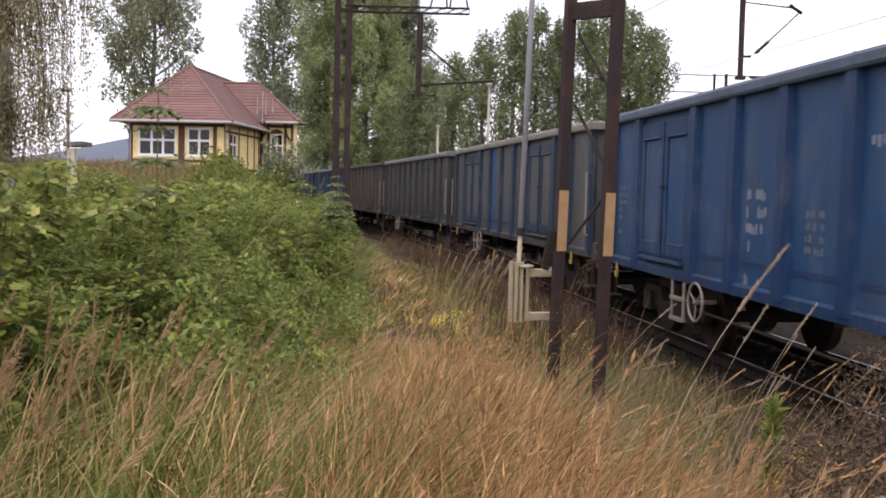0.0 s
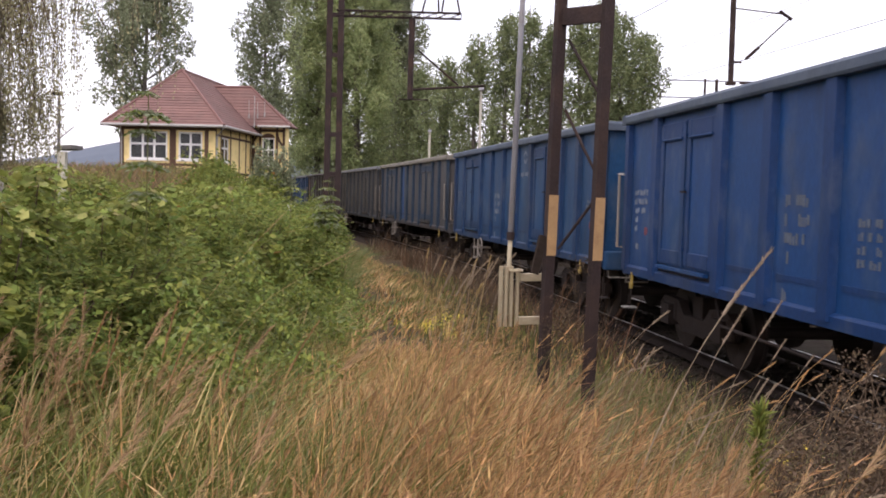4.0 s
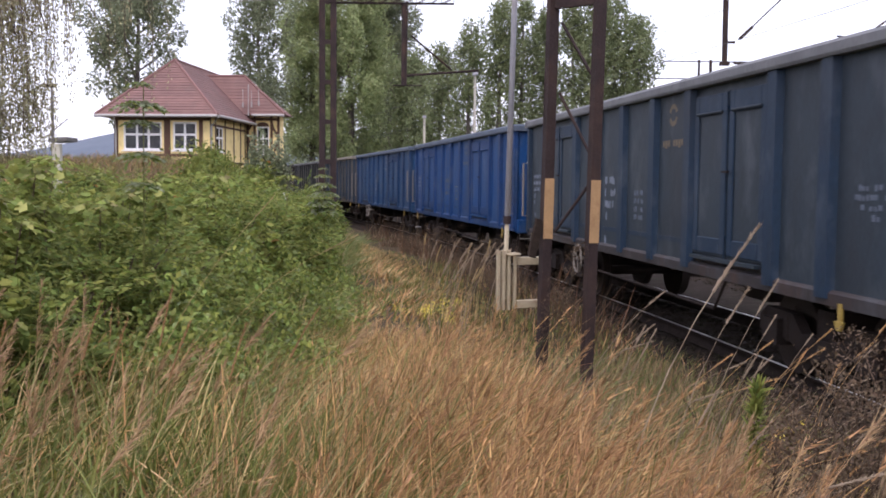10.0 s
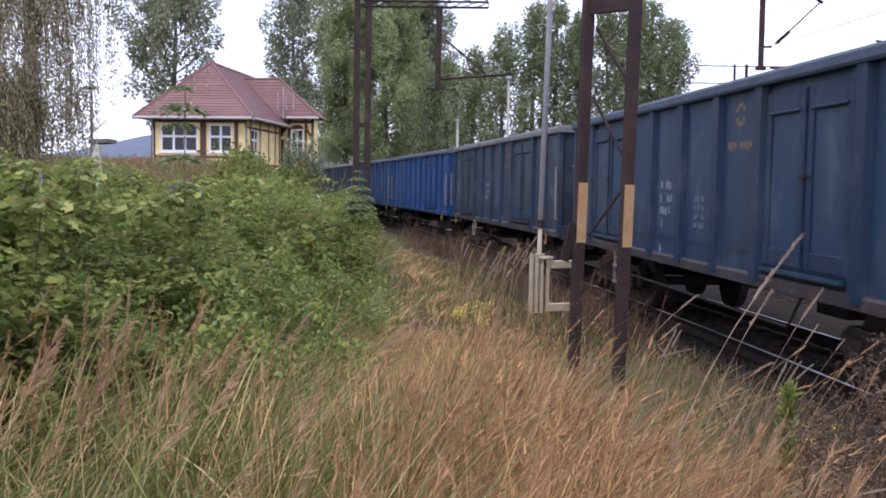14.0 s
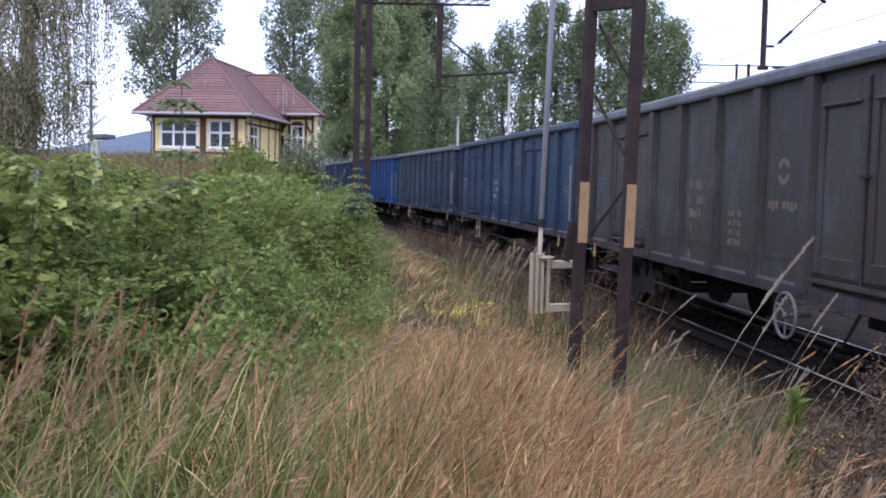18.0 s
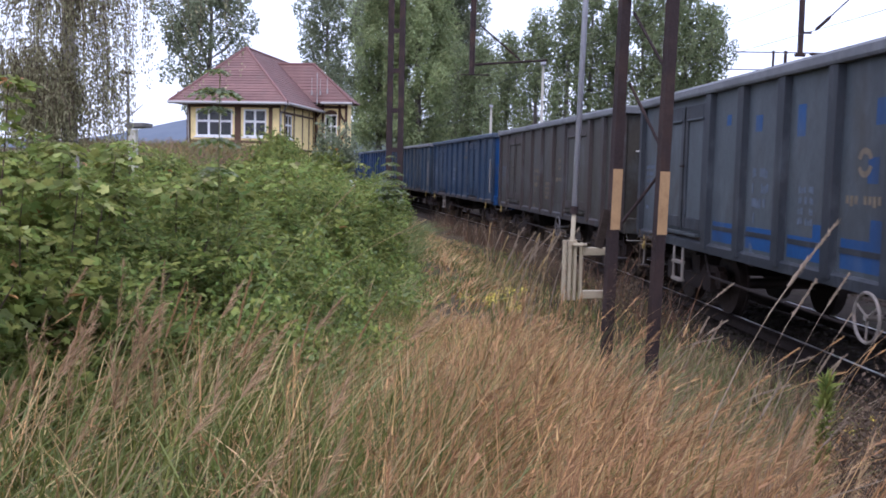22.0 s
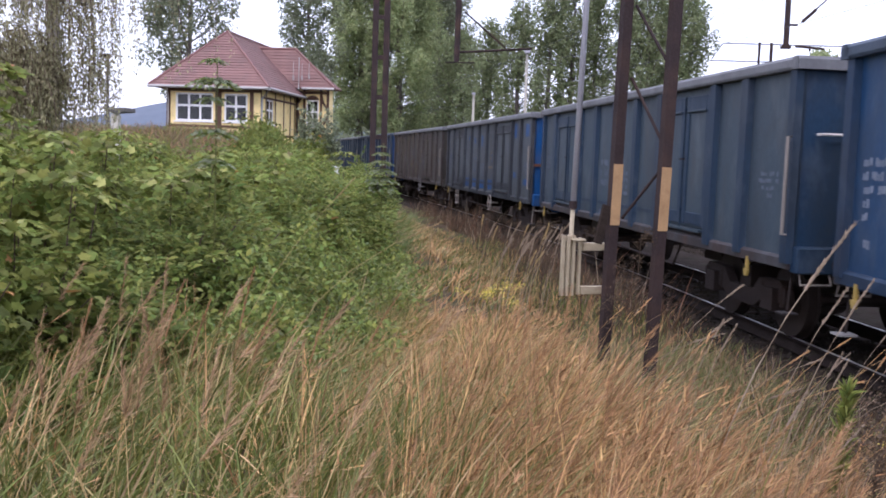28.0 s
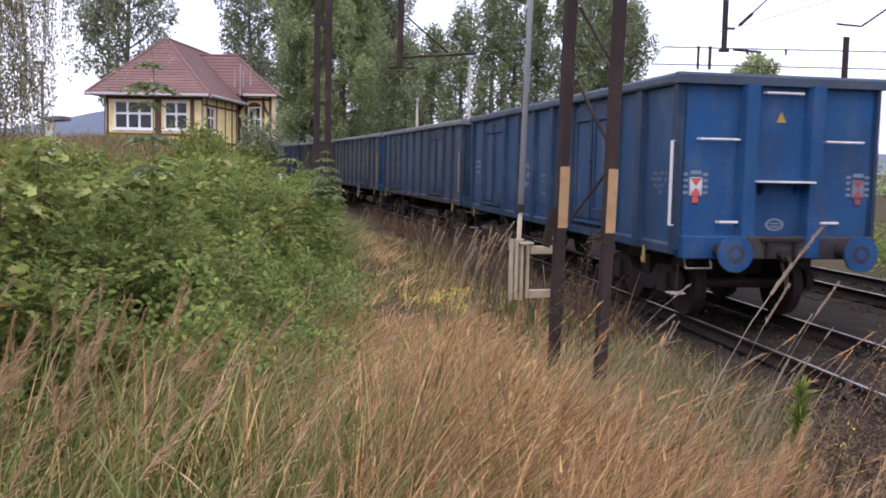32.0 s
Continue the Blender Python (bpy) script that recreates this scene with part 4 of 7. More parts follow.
# tail plates on the last wagon
for x, white, red in ((1.17, M_platewhite, M_red), (-1.17, M_platefaded, M_redfaded)):
    bm = bmesh.new()
    box(bm, x - 0.085, x + 0.085, BODY / 2 + 0.003, BODY / 2 + 0.02, 1.74, 1.98)
    plate = part("tail_plate", bm, white, tail, "white tail plate with red triangles" if white is M_platewhite else "dirty faded tail plate with red triangles")
    bm = bmesh.new()
    for s in (1, -1):
        prism(bm, [(x - 0.078, 1.86 + s * 0.112), (x + 0.078, 1.86 + s * 0.112), (x, 1.86 + s * 0.008)], BODY / 2 + 0.021, BODY / 2 + 0.026, "y")
    box(bm, x - 0.04, x + 0.04, BODY / 2 + 0.003, BODY / 2 + 0.02, 1.65, 1.735)
    part("red_triangles", bm, red, tail)
    bm = bmesh.new()
    for z in (2.04, 1.96, 1.88, 1.80):
        box(bm, x - 0.17, x - 0.105, BODY / 2 + 0.001, BODY / 2 + 0.006, z - 0.04, z)
        box(bm, x + 0.105, x + 0.17, BODY / 2 + 0.001, BODY / 2 + 0.006, z - 0.04, z)
    box(bm, x - 0.08, x + 0.07, BODY / 2 + 0.001, BODY / 2 + 0.006, 2.02, 2.07)
    tagged(part("faded_mark", bm, M_marks, tail), "faded illegible painted marks", kind="stuff")
bm = bmesh.new()
for i in range(20):
    a0, a1 = i * math.pi / 10, (i + 1) * math.pi / 10
    prism(bm, [(0.02 + r * math.cos(a), 1.37 + 0.62 * r * math.sin(a)) for r, a in ((0.095, a0), (0.135, a0), (0.135, a1), (0.095, a1))], BODY / 2 + 0.001, BODY / 2 + 0.006, "y")
for z in (1.345, 1.385):
    box(bm, -0.05, 0.09, BODY / 2 + 0.001, BODY / 2 + 0.006, z - 0.010, z + 0.010)
part("oval_mark", bm, M_marks, tail, "pale outlined oval mark")


def train_at(t):
    """How far the joint between the wagons numbered 0 and 1 has come along the track."""
    u = t / 32.0
    return 59.006 * u ** 7 - 167.240 * u ** 6 + 174.260 * u ** 5 - 45.367 * u ** 4 - 36.331 * u ** 3 + 22.758 * u ** 2 + 101.028 * u ** 1 + 16.167


# ---- masts, poles and wires ----
def post_channel(bm, x, y, z0, z1, w, d, t=0.012, turn=0.0):
    """A steel channel: web and two flanges."""
    a, b = w / 2, d / 2
    c, s = math.cos(radians(turn)), math.sin(radians(turn))
    o = [(-a, -b), (a, -b), (a, b), (a - t, b), (a - t, -b + t), (-a + t, -b + t), (-a + t, b), (-a, b)]
    prism(bm, [(x + p * c - q * s, y + p * s + q * c) for p, q in o], z0, z1, "z")


def near_mast():
    """Two channel posts, tied by plates and a diagonal, with ochre bands."""
    g = 0.46
    m = thing("catenary_mast", "dark rusty twin-post steel catenary mast with ochre bands", "mast", at=pose(1.186, 8.12, g, 0.6, 1.6, -44))
    a = 0.240
    for s in (-1, 1):
        bm = bmesh.new()
        post_channel(bm, s * a, 0, -1.0, 9.0, 0.085, 0.08, turn=62)
        p = part("post", bm, M_mast, m)
        bm = bmesh.new()
        c, q = math.cos(radians(62)), math.sin(radians(62))
        o = [(-0.0425, -0.044), (0.0465, -0.044), (0.0465, 0.04), (0.0427, 0.04), (0.0427, -0.0402), (-0.0425, -0.0402)]
        prism(bm, [(s * a + u * c - v * q, u * q + v * c) for u, v in o], 1.09, 1.615, "z")
        part("ochre_band", bm, M_band, p, "worn ochre paint band")
    for z in (3.13, 5.2, 7.2):
        bm = bmesh.new()
        box(bm, -a + 0.04, a - 0.04, -0.03, 0.03, z - 0.07, z + 0.07)
        part("tie_plate", bm, M_mast, m)
    for z0, z1 in ((2.95, 2.45), (2.35, 1.80), (1.15, 1.60)):
        bm = bmesh.new()
        tube(bm, [(-a + 0.06, 0.05, z0), (a - 0.06, 0.05, z1)], 0.013, n=6)
        part("diagonal", bm, M_mast, m)
    return m


near_mast()


def pole_and_bracket():
    """A grey tube standing in a cream bracket that is bolted to the mast."""
    b = thing("bracket_frame", "cream painted steel bracket frame bolted to the mast", "bracket", at=pose(0.70, 8.42, 1.0, 0, 0, 18))
    for x, w in ((-0.078, 0.014), (-0.030, 0.015), (0.022, 0.012)):
        bm = bmesh.new()
        box(bm, x - w, x + w, -0.02, 0.02, -0.10, 0.44)
        part("upright", bm, M_cream, b, bevel=0.003)
    bm = bmesh.new()
    box(bm, 0.070, 0.092, -0.02, 0.02, -0.09, 0.42)
    part("upright", bm, M_cream, b, bevel=0.003)
    for z in (0.34, -0.05):
        bm = bmesh.new()
        box(bm, 0.097, 0.34, -0.03, 0.03, z - 0.035, z + 0.035)
        box(bm, 0.34, 0.355, -0.04, 0.04, z - 0.05, z + 0.09)
        part("arm", bm, M_cream, b, bevel=0.004)
    bm = bmesh.new()
    ring(bm, (0.06, 0.0, 0.40), 0.06, 0.014, "z", 12)
    part("clamp", bm, M_cream, b)
    p = thing("signal_pole", "thin grey steel pole with cream lower part", "pole", at=pose(0.700, 8.50, 1.37, -0.5, 1.25, 0))
    bm = bmesh.new()
    tube(bm, [(0, 0, 0.33), (0, 0, 6.0)], 0.027, 0.024, n=10)
    part("tube", bm, M_polegrey, p, smooth=True)
    bm = bmesh.new()
    tube(bm, [(0, 0, -0.38), (0, 0, 0.33)], 0.021, n=10)
    part("foot", bm, M_cream, p, "cream painted foot", smooth=True)
    bm = bmesh.new()
    tube(bm, [(0, 0, 0.30), (0, 0, 0.37)], 0.036, n=10)
    part("collar", bm, M_mast, p)


pole_and_bracket()


def board():
    g = thing("leaning_board", "weathered wooden board leaning on the mast post", "board", at=pose(0.93, 8.2, 1.55, 0, 14, 30))
    bm = bmesh.new()
    box(bm, -0.042, 0.042, -0.012, 0.012, -0.16, 0.18)
    part("plank", bm, M_sleeper, g, bevel=0.003)


board()


def lattice_beam(parent, p, q, h, name="beam"):
    p, q = Vector(p), Vector(q)
    bm = bmesh.new()
    n = max(2, int((q - p).length / (h * 2.2)))
    for dz in (-h / 2, h / 2):
        for dy in (-h / 2, h / 2):
            o = Vector((0, dy, dz))
            tube(bm, [p + o, q + o], 0.022, n=4)
    for i in range(n):
        a, b = p.lerp(q, i / n), p.lerp(q, (i + 1) / n)
        for dy in (-h / 2, h / 2):
            tube(bm, [a + Vector((0, dy, -h / 2)), b + Vector((0, dy, h / 2))], 0.012, n=4)
            tube(bm, [b + Vector((0, dy, -h / 2)), b + Vector((0, dy, h / 2))], 0.012, n=4)
    part(name, bm, M_mast, parent)


def portal():
    """The far portal: twin-post leg, beam, and hanging posts that hold the contact wire."""
    D = 34.0
    m = thing("catenary_portal", "dark steel portal spanning the railway tracks with hanging posts", "portal")
    g = float(ground_z(-3.65, D))
    for dx in (-0.2, 0.2):
        bm = bmesh.new()
        post_channel(bm, -3.64 + dx, D, g - 0.3, 10.6, 0.2, 0.2)
        part("leg", bm, M_mast, m)
    for n in range(7):
        bm = bmesh.new()
        box(bm, -3.75, -3.53, D - 0.08, D - 0.06, g + 1.0 + n * 1.4, g + 1.16 + n * 1.4)
        part("tie_plate", bm, M_mast, m)
    lattice_beam(m, (-3.6, D, 8.42), (0.8, D, 8.42), 0.2)
    for x0, x1 in ((0.75, 0.35), (-0.6, -0.1), (0.0, -0.1), (0.1, 0.35)):
        bm = bmesh.new()
        tube(bm, [(x0, D, 8.5), (x1, D, 10.4)], 0.035, n=5)
        part("stay", bm, M_mast, m)
    bm = bmesh.new()
    tube(bm, [(-0.93, D, 8.35), (-0.95, D, 5.45)], 0.11, 0.10, n=8)
    part("hanging_post", bm, M_mast, m)
    bm = bmesh.new()
    tube(bm, [(-0.7, D, 7.2), (0.75, D, 6.0)], 0.035, n=6)
    tube(bm, [(-0.9, D, 5.8), (1.7, D, 6.0)], 0.045, n=6)
    tube(bm, [(-1.35, D, 5.45), (-0.3, D, 5.45)], 0.025, n=6)
    part("registration_arm", bm, M_mast, m)


portal()


def near_span():
    """A cross span over the tracks with a hanging post and its arm."""
    D = 27.0
    m = thing("cross_span", "thin steel cross span with hanging post over the tracks", "cross span", at=pose(-0.14, 0, 0))
    right = thing("span_mast", "steel mast carrying the cross span beside the tracks", "mast")
    bm = bmesh.new()
    post_channel(bm, 22.0, D, -0.6, 11.0, 0.3, 0.3)
    part("post", bm, M_mast, right)
    for z, x0 in ((5.50, 6.72), (5.02, 6.40)):
        bm = bmesh.new()
        tube(bm, [(x0, D, z), (22.0, D, z + 0.02)], 0.017, n=5)
        part("span_wire", bm, M_wire, m)
    bm = bmesh.new()
    tube(bm, [(6.40, D, 5.02), (6.72, D, 5.50)], 0.012, n=5)
    part("end_link", bm, M_wire, m)
    for x, z0, z1, r in ((7.72, 4.9, 5.55, 0.035), (8.05, 4.9, 5.55, 0.045), (9.1, 5.35, 5.5, 0.03), (10.2, 5.35, 5.5, 0.03)):
        bm = bmesh.new()
        tube(bm, [(x, D, z0), (x, D, z1)], r, n=6)
        part("insulator", bm, M_mast, m)
    bm = bmesh.new()
    tube(bm, [(8.7, D, 5.47), (9.5, D, 5.42)], 0.035, n=5)
    part("insulator", bm, M_mast, m)
    bm = bmesh.new()
    tube(bm, [(8.42, D, 9.5), (8.44, D, 5.48)], 0.085, 0.08, n=8)
    box(bm, 8.31, 8.57, D - 0.08, D + 0.08, 5.40, 5.48)
    box(bm, 8.40, 8.72, D - 0.03, D + 0.03, 6.02, 6.08)
    part("hanging_post", bm, M_mast, m)
    bm = bmesh.new()
    tube(bm, [(8.82, D, 6.12), (10.05, D, 7.32)], 0.022, n=6)
    tube(bm, [(8.85, D, 6.15), (9.2, D, 6.48)], 0.05, n=6)
    tube(bm, [(8.5, D, 7.55), (9.9, D, 7.42)], 0.02, n=6)
    tube(bm, [(9.75, D, 7.5), (10.1, D, 7.28)], 0.045, n=6)
    part("registration_arm", bm, M_mast, m)
    bm = bmesh.new()
    tube(bm, [(11.9, D, 5.9), (11.9, D, 4.2)], 0.085, n=6)
    part("second_post", bm, M_mast, m)
    bm = bmesh.new()
    tube(bm, [(11.6, D, 6.25), (12.3, D, 6.2), (13.0, D, 6.7)], 0.03, n=5)
    part("second_arm", bm, M_mast, m)


near_span()


def far_pole(x, y, top, r, label):
    g = float(ground_z(x, y))
    p = thing("lamp_post", label, "post", at=pose(x, y, g))
    bm = bmesh.new()
    tube(bm, [(0, 0, -0.2), (0, 0, top - g)], r, r * 0.75, n=8)
    part("shaft", bm, M_pole_far, p)
    bm = bmesh.new()
    box(bm, -0.12, 0.12, -0.35, 0.05, top - g, top - g + 0.12)
    part("lamp_head", bm, M_polegrey, p)


far_pole(2.08, 45.0, 7.05, 0.075, "pale concrete lamp post behind the train")
far_pole(-0.4, 62.0, 6.2, 0.10, "thin pale lamp post among the trees")


def contact_wires():
    """Contact and carrying wires along both tracks."""
    for right in (1.45, 5.9):
        w = thing("contact_wire", "thin dark overhead contact wires above the track", "wire")
        for z, r in ((5.55, 0.007), (6.9, 0.006)):
            bm = bmesh.new()
            pts = []
            for n in range(0, 34):
                s = n * 4.0 + 2
                x, y = on_track(s, right)[:2]
                sag = 0.0 if z < 6 else -0.5 * math.sin(math.pi * ((s % 50) / 50.0))
                pts.append((x, y, z + sag))
            tube(bm, pts, r, n=4)
            part("wire", bm, M_wire, w)


contact_wires()


def marker_box():
    g = float(ground_z(-4.95, 33.0))
    b = thing("marker_box", "small white marker box on a short stake", "marker", at=pose(-4.95, 33.0, g))
    bm = bmesh.new()
    box(bm, -0.13, 0.13, -0.08, 0.08, 0.85, 1.1)
    part("box", bm, M_white, b, bevel=0.01)
    bm = bmesh.new()
    tube(bm, [(0, 0, -0.1), (0, 0, 0.85)], 0.03, n=6)
    part("stake", bm, M_polegrey, b)


marker_box()


# ---- the signal box: yellow half-timbered house with a red tiled roof ----
def house():
    HX, HY, HZ = -15.0, 53.6, 1.0
    h = thing("signal_house", "yellow half-timbered signal house with red tiled hip roof", "house", at=pose(HX, HY, 0, 0, 0, -5))
    # own space: x across (front wall faces -y), walls of the main block x -2.7..2.75, y 0..13; the wing x 2.75..5.4, y 7..14
    W, E_, EL, EAVE, RIDGE = 2.72, 3.38, 3.58, 5.60, 9.05

    def wall_piece(name, x0, x1, y0, y1, z0, z1, m=M_plaster, parent=h):
        bm = bmesh.new()
        box(bm, x0, x1, y0, y1, z0, z1)
        return part(name, bm, m, parent)

    # front wall: openings cut as strips
    openings = [(-2.22, -0.02, 3.70, 5.28, 3, 2), (0.62, 1.98, 3.70, 5.28, 2, 2)]

    def cut_wall(along0, along1, z0, z1, holes, place, name):
        """A wall with holes, made of strips between them; place maps (a0, a1, z0, z1) to a box."""
        bm = bmesh.new()
        at = along0
        for a0, a1, b0, b1, *_ in holes:
            place(bm, at, a0, z0, z1)
            place(bm, a0, a1, z0, b0)
            place(bm, a0, a1, b1, z1)
            at = a1
        place(bm, at, along1, z0, z1)
        return part(name, bm, M_plaster, h)

    def glazed(parent, place, a0, a1, z0, z1, cols, rows, bar=0.06, fr=0.10):
        """place(bm, a0, a1, z0, z1, front, back): a box set that deep in the opening."""
        bm = bmesh.new()
        place(bm, a0, a0 + fr, z0, z1, 0.03, 0.11)
        place(bm, a1 - fr, a1, z0, z1, 0.03, 0.11)
        place(bm, a0 + fr, a1 - fr, z0, z0 + fr, 0.03, 0.11)
        place(bm, a0 + fr, a1 - fr, z1 - fr, z1, 0.03, 0.11)
        win = part("window", bm, M_white, parent, "white framed window with glazing bars")
        bm = bmesh.new()
        cw, rh = (a1 - a0 - 2 * fr) / cols, (z1 - z0 - 2 * fr) / rows
        split = [z0 + fr + (r + (0.12 if rows == 2 else 0)) * rh for r in range(1, rows)]
        for c in range(1, cols):
            a = a0 + fr + c * cw
            place(bm, a - bar, a + bar, z0 + fr, z1 - fr, 0.035, 0.10)
        part("mullion", bm, M_white, win)
        bm = bmesh.new()
        for z in split:
            place(bm, a0 + fr, a1 - fr, z - bar, z + bar, 0.028, 0.105)
        part("transom", bm, M_white, win)
        levels = [z0 + fr] + split + [z1 - fr]
        for c in range(cols):
            for lo, hi in zip(levels, levels[1:]):
                bm = bmesh.new()
                place(bm, a0 + fr + c * cw, a0 + fr + (c + 1) * cw, lo, hi, 0.06, 0.075)
                part("pane", bm, M_glass, win)
        bm = bmesh.new()
        place(bm, a0 - 0.08, a1 + 0.08, z0 - 0.07, z0, -0.08, 0.1)
        part("window_sill", bm, M_white, win)

    fb = lambda bm, a0, a1, z0, z1: box(bm, a0, a1, 0.0, 0.25, z0, z1)  # noqa: E731
    fw = lambda bm, a0, a1, z0, z1, f, b: box(bm, a0, a1, f, b, z0, z1)  # noqa: E731
    front = cut_wall(-W, W, HZ, EAVE, openings, fb, "front_wall")
    for o in openings:
        glazed(front, fw, *o)
    sb = lambda bm, a0, a1, z0, z1: box(bm, W - 0.25, W, a0, a1, z0, z1)  # noqa: E731
    sw = lambda bm, a0, a1, z0, z1, f, b: box(bm, W - b, W - f, a0, a1, z0, z1)  # noqa: E731
    sides = [(1.2, 2.5, 3.70, 5.1, 2, 2)]
    right = cut_wall(0.25, 7.2, HZ, EAVE, sides, sb, "side_wall")
    glazed(right, sw, *sides[0])
    wall_piece("side_wall", -W, -W + 0.25, 0.25, 13, HZ, EAVE)
    wall_piece("back_wall", -W, W, 13, 13.25, HZ, EAVE)
    # wing
    wz = 6.15
    wb = lambda bm, a0, a1, z0, z1: box(bm, a0, a1, 7.2, 7.45, z0, z1)  # noqa: E731
    ww = lambda bm, a0, a1, z0, z1, f, b: box(bm, a0, a1, 7.2 + f, 7.2 + b, z0, z1)  # noqa: E731
    wing = cut_wall(W, 4.9, HZ, wz, [(3.42, 4.22, 3.75, 5.45, 2, 2)], wb, "wing_wall")
    glazed(wing, ww, 3.42, 4.22, 3.75, 5.45, 2, 2, 0.05, 0.08)
    bm = bmesh.new()
    n = 10
    arc = [(3.82 + 0.40 * math.cos(math.pi * k / n), 5.45 + 0.28 * math.sin(math.pi * k / n)) for k in range(n + 1)]
    prism(bm, arc, 7.16, 7.199, "y")
    part("window_arch", bm, M_timber, wing)
    wall_piece("wing_side_wall", 4.65, 4.9, 7.45, 8.2, HZ, wz)
    wall_piece("wing_back_wall", W, 4.65, 7.95, 8.2, HZ, wz)
    # added inner floor and partitions, room shade painted near-black behind the panes
    wall_piece("inner_floor", -W + 0.25, W - 0.26, 0.26, 12.9, 2.6, 2.7, M_dark)
    wall_piece("inner_partition", -W + 0.3, W - 0.3, 5.0, 5.1, 2.7, 5.55, M_dark)
    wall_piece("inner_partition", W + 0.05, 4.6, 7.85, 7.9, 2.7, 6.0, M_dark)

    # timbers, standing 3 cm proud
    def timber(bx):
        bm = bmesh.new()
        box(bm, *bx)
        part("timber", bm, M_timber, h)

    for x0, x1 in ((-2.75, -2.52), (0.12, 0.48), (2.12, 2.34)):
        timber((x0, x1, -0.04, 0.0, HZ, EAVE))
    timber((-2.75, 2.75, -0.045, -0.001, 5.36, 5.53))
    timber((-2.75, 2.75, -0.045, -0.001, 3.35, 3.5))
    for y in (0.05, 0.95, 2.75, 4.5, 5.9, 6.9):
        timber((W + 0.001, W + 0.03, y, y + 0.14, HZ, EAVE))
    timber((W + 0.001, W + 0.035, 0.05, 7.1, 5.08, 5.2))
    timber((W + 0.001, W + 0.035, 0.05, 7.1, 3.0, 3.13))
    for x in (2.76, 3.22, 4.3, 4.74):
        timber((x, x + 0.15, 7.155, 7.199, HZ, wz))
    timber((2.76, 4.9, 7.15, 7.199, 5.82, 5.98))
    timber((2.76, 4.9, 7.15, 7.199, 3.4, 3.54))

    def brace(x0, z0, x1, z1, bow):
        bm = bmesh.new()
        pts = []
        for k in range(7):
            u = k / 6
            pts.append((x0 + (x1 - x0) * u + bow * math.sin(math.pi * u), 7.17, z0 + (z1 - z0) * u))
        tube(bm, pts, 0.075, n=4)
        part("brace", bm, M_timber, h)

    brace(2.85, 5.2, 3.25, 5.7, -0.02)
    brace(2.85, 5.2, 3.25, 3.6, -0.1)
    brace(4.4, 5.7, 4.82, 4.9, -0.1)
    brace(4.82, 4.7, 4.4, 3.6, 0.05)
    # eave soffit, dark under the roof
    for s in ((-EL + 0.02, E_ - 0.02, -0.62, 0.0), (W, E_ - 0.02, 0.0, 7.0), (-EL + 0.02, -W, 0.0, 13.4)):
        wall_piece("soffit", s[0], s[1], s[2], s[3], EAVE - 0.06, EAVE - 0.01, M_timber)

    # roof planes as rows of tiles
    def roof_plane(name, a, b, c, d, rows):
        """Courses between the lower edge a-b and the upper edge d-c, each laid over the one below."""
        a, b, c, d = (Vector(p) for p in (a, b, c, d))
        nrm = (b - a).cross(d - a).normalized()
        bm = bmesh.new()
        bm.faces.new([bm.verts.new(p - nrm * 0.03) for p in (a, b, c, d)] if (c - d).length > 1e-3 else [bm.verts.new(p - nrm * 0.03) for p in (a, b, c)])
        plane = part(name, bm, M_tile, h)
        for k in range(rows):
            u0, u1 = k / rows, min(1.0, (k + 1.12) / rows)
            p, q, r, s = a.lerp(d, u0), b.lerp(c, u0), b.lerp(c, u1), a.lerp(d, u1)
            if (r - s).length < 0.06:
                r = s = (r + s) / 2
            bm = bmesh.new()
            lo = nrm * 0.042
            hi = nrm * 0.004
            vs = [bm.verts.new(v) for v in (p, q, r + nrm * 0.0, s, p + lo, q + lo, r + hi, s + hi)]
            for f in ((4, 5, 6, 7), (0, 1, 5, 4), (1, 2, 6, 5), (3, 0, 4, 7)):
                bm.faces.new([vs[i] for i in f])
            part("tile_course", bm, M_tile, plane)

    P_ = (-0.3, 3.0, RIDGE)
    Q_ = (-0.3, 13.9, RIDGE)
    roof_plane("roof", (-EL, -0.62, EAVE), (E_, -0.62, EAVE), P_, P_, 21)
    roof_plane("roof", (E_, -0.62, EAVE), (E_, 13.9, EAVE), Q_, P_, 21)
    roof_plane("roof", (-EL, 13.9, EAVE), (-EL, -0.62, EAVE), P_, Q_, 21)
    # wing roof: ridge along x
    R0, R1 = (-0.25, 7.75, 8.62), (2.5, 7.75, 8.62)
    roof_plane("wing_roof", (2.3, 6.6, 6.15), (5.35, 6.6, 6.15), R1, R0, 12)
    roof_plane("wing_roof", (5.35, 6.6, 6.15), (5.35, 8.8, 6.15), R1, R1, 12)
    roof_plane("wing_roof", (5.35, 8.8, 6.15), (2.3, 8.8, 6.15), R0, R1, 6)

    def capping(p, q):
        bm = bmesh.new()
        tube(bm, [p, q], 0.075, n=8)
        part("ridge_cap", bm, M_ridge, h)

    capping((-EL, -0.62, EAVE + 0.05), (-0.3, 3.0, RIDGE + 0.05))
    capping((E_, -0.62, EAVE + 0.05), (-0.3, 3.0, RIDGE + 0.05))
    capping((-0.3, 3.0, RIDGE + 0.05), (-0.3, 13.9, RIDGE + 0.05))
    capping((-0.25, 7.75, 8.67), (2.5, 7.75, 8.67))
    capping((2.5, 7.75, 8.67), (5.35, 6.6, 6.2))

    def gutter(p, q):
        bm = bmesh.new()
        tube(bm, [p, q], 0.085, n=8)
        part("gutter", bm, M_gutter, h)

    gutter((-EL, -0.70, EAVE - 0.03), (E_, -0.70, EAVE - 0.03))
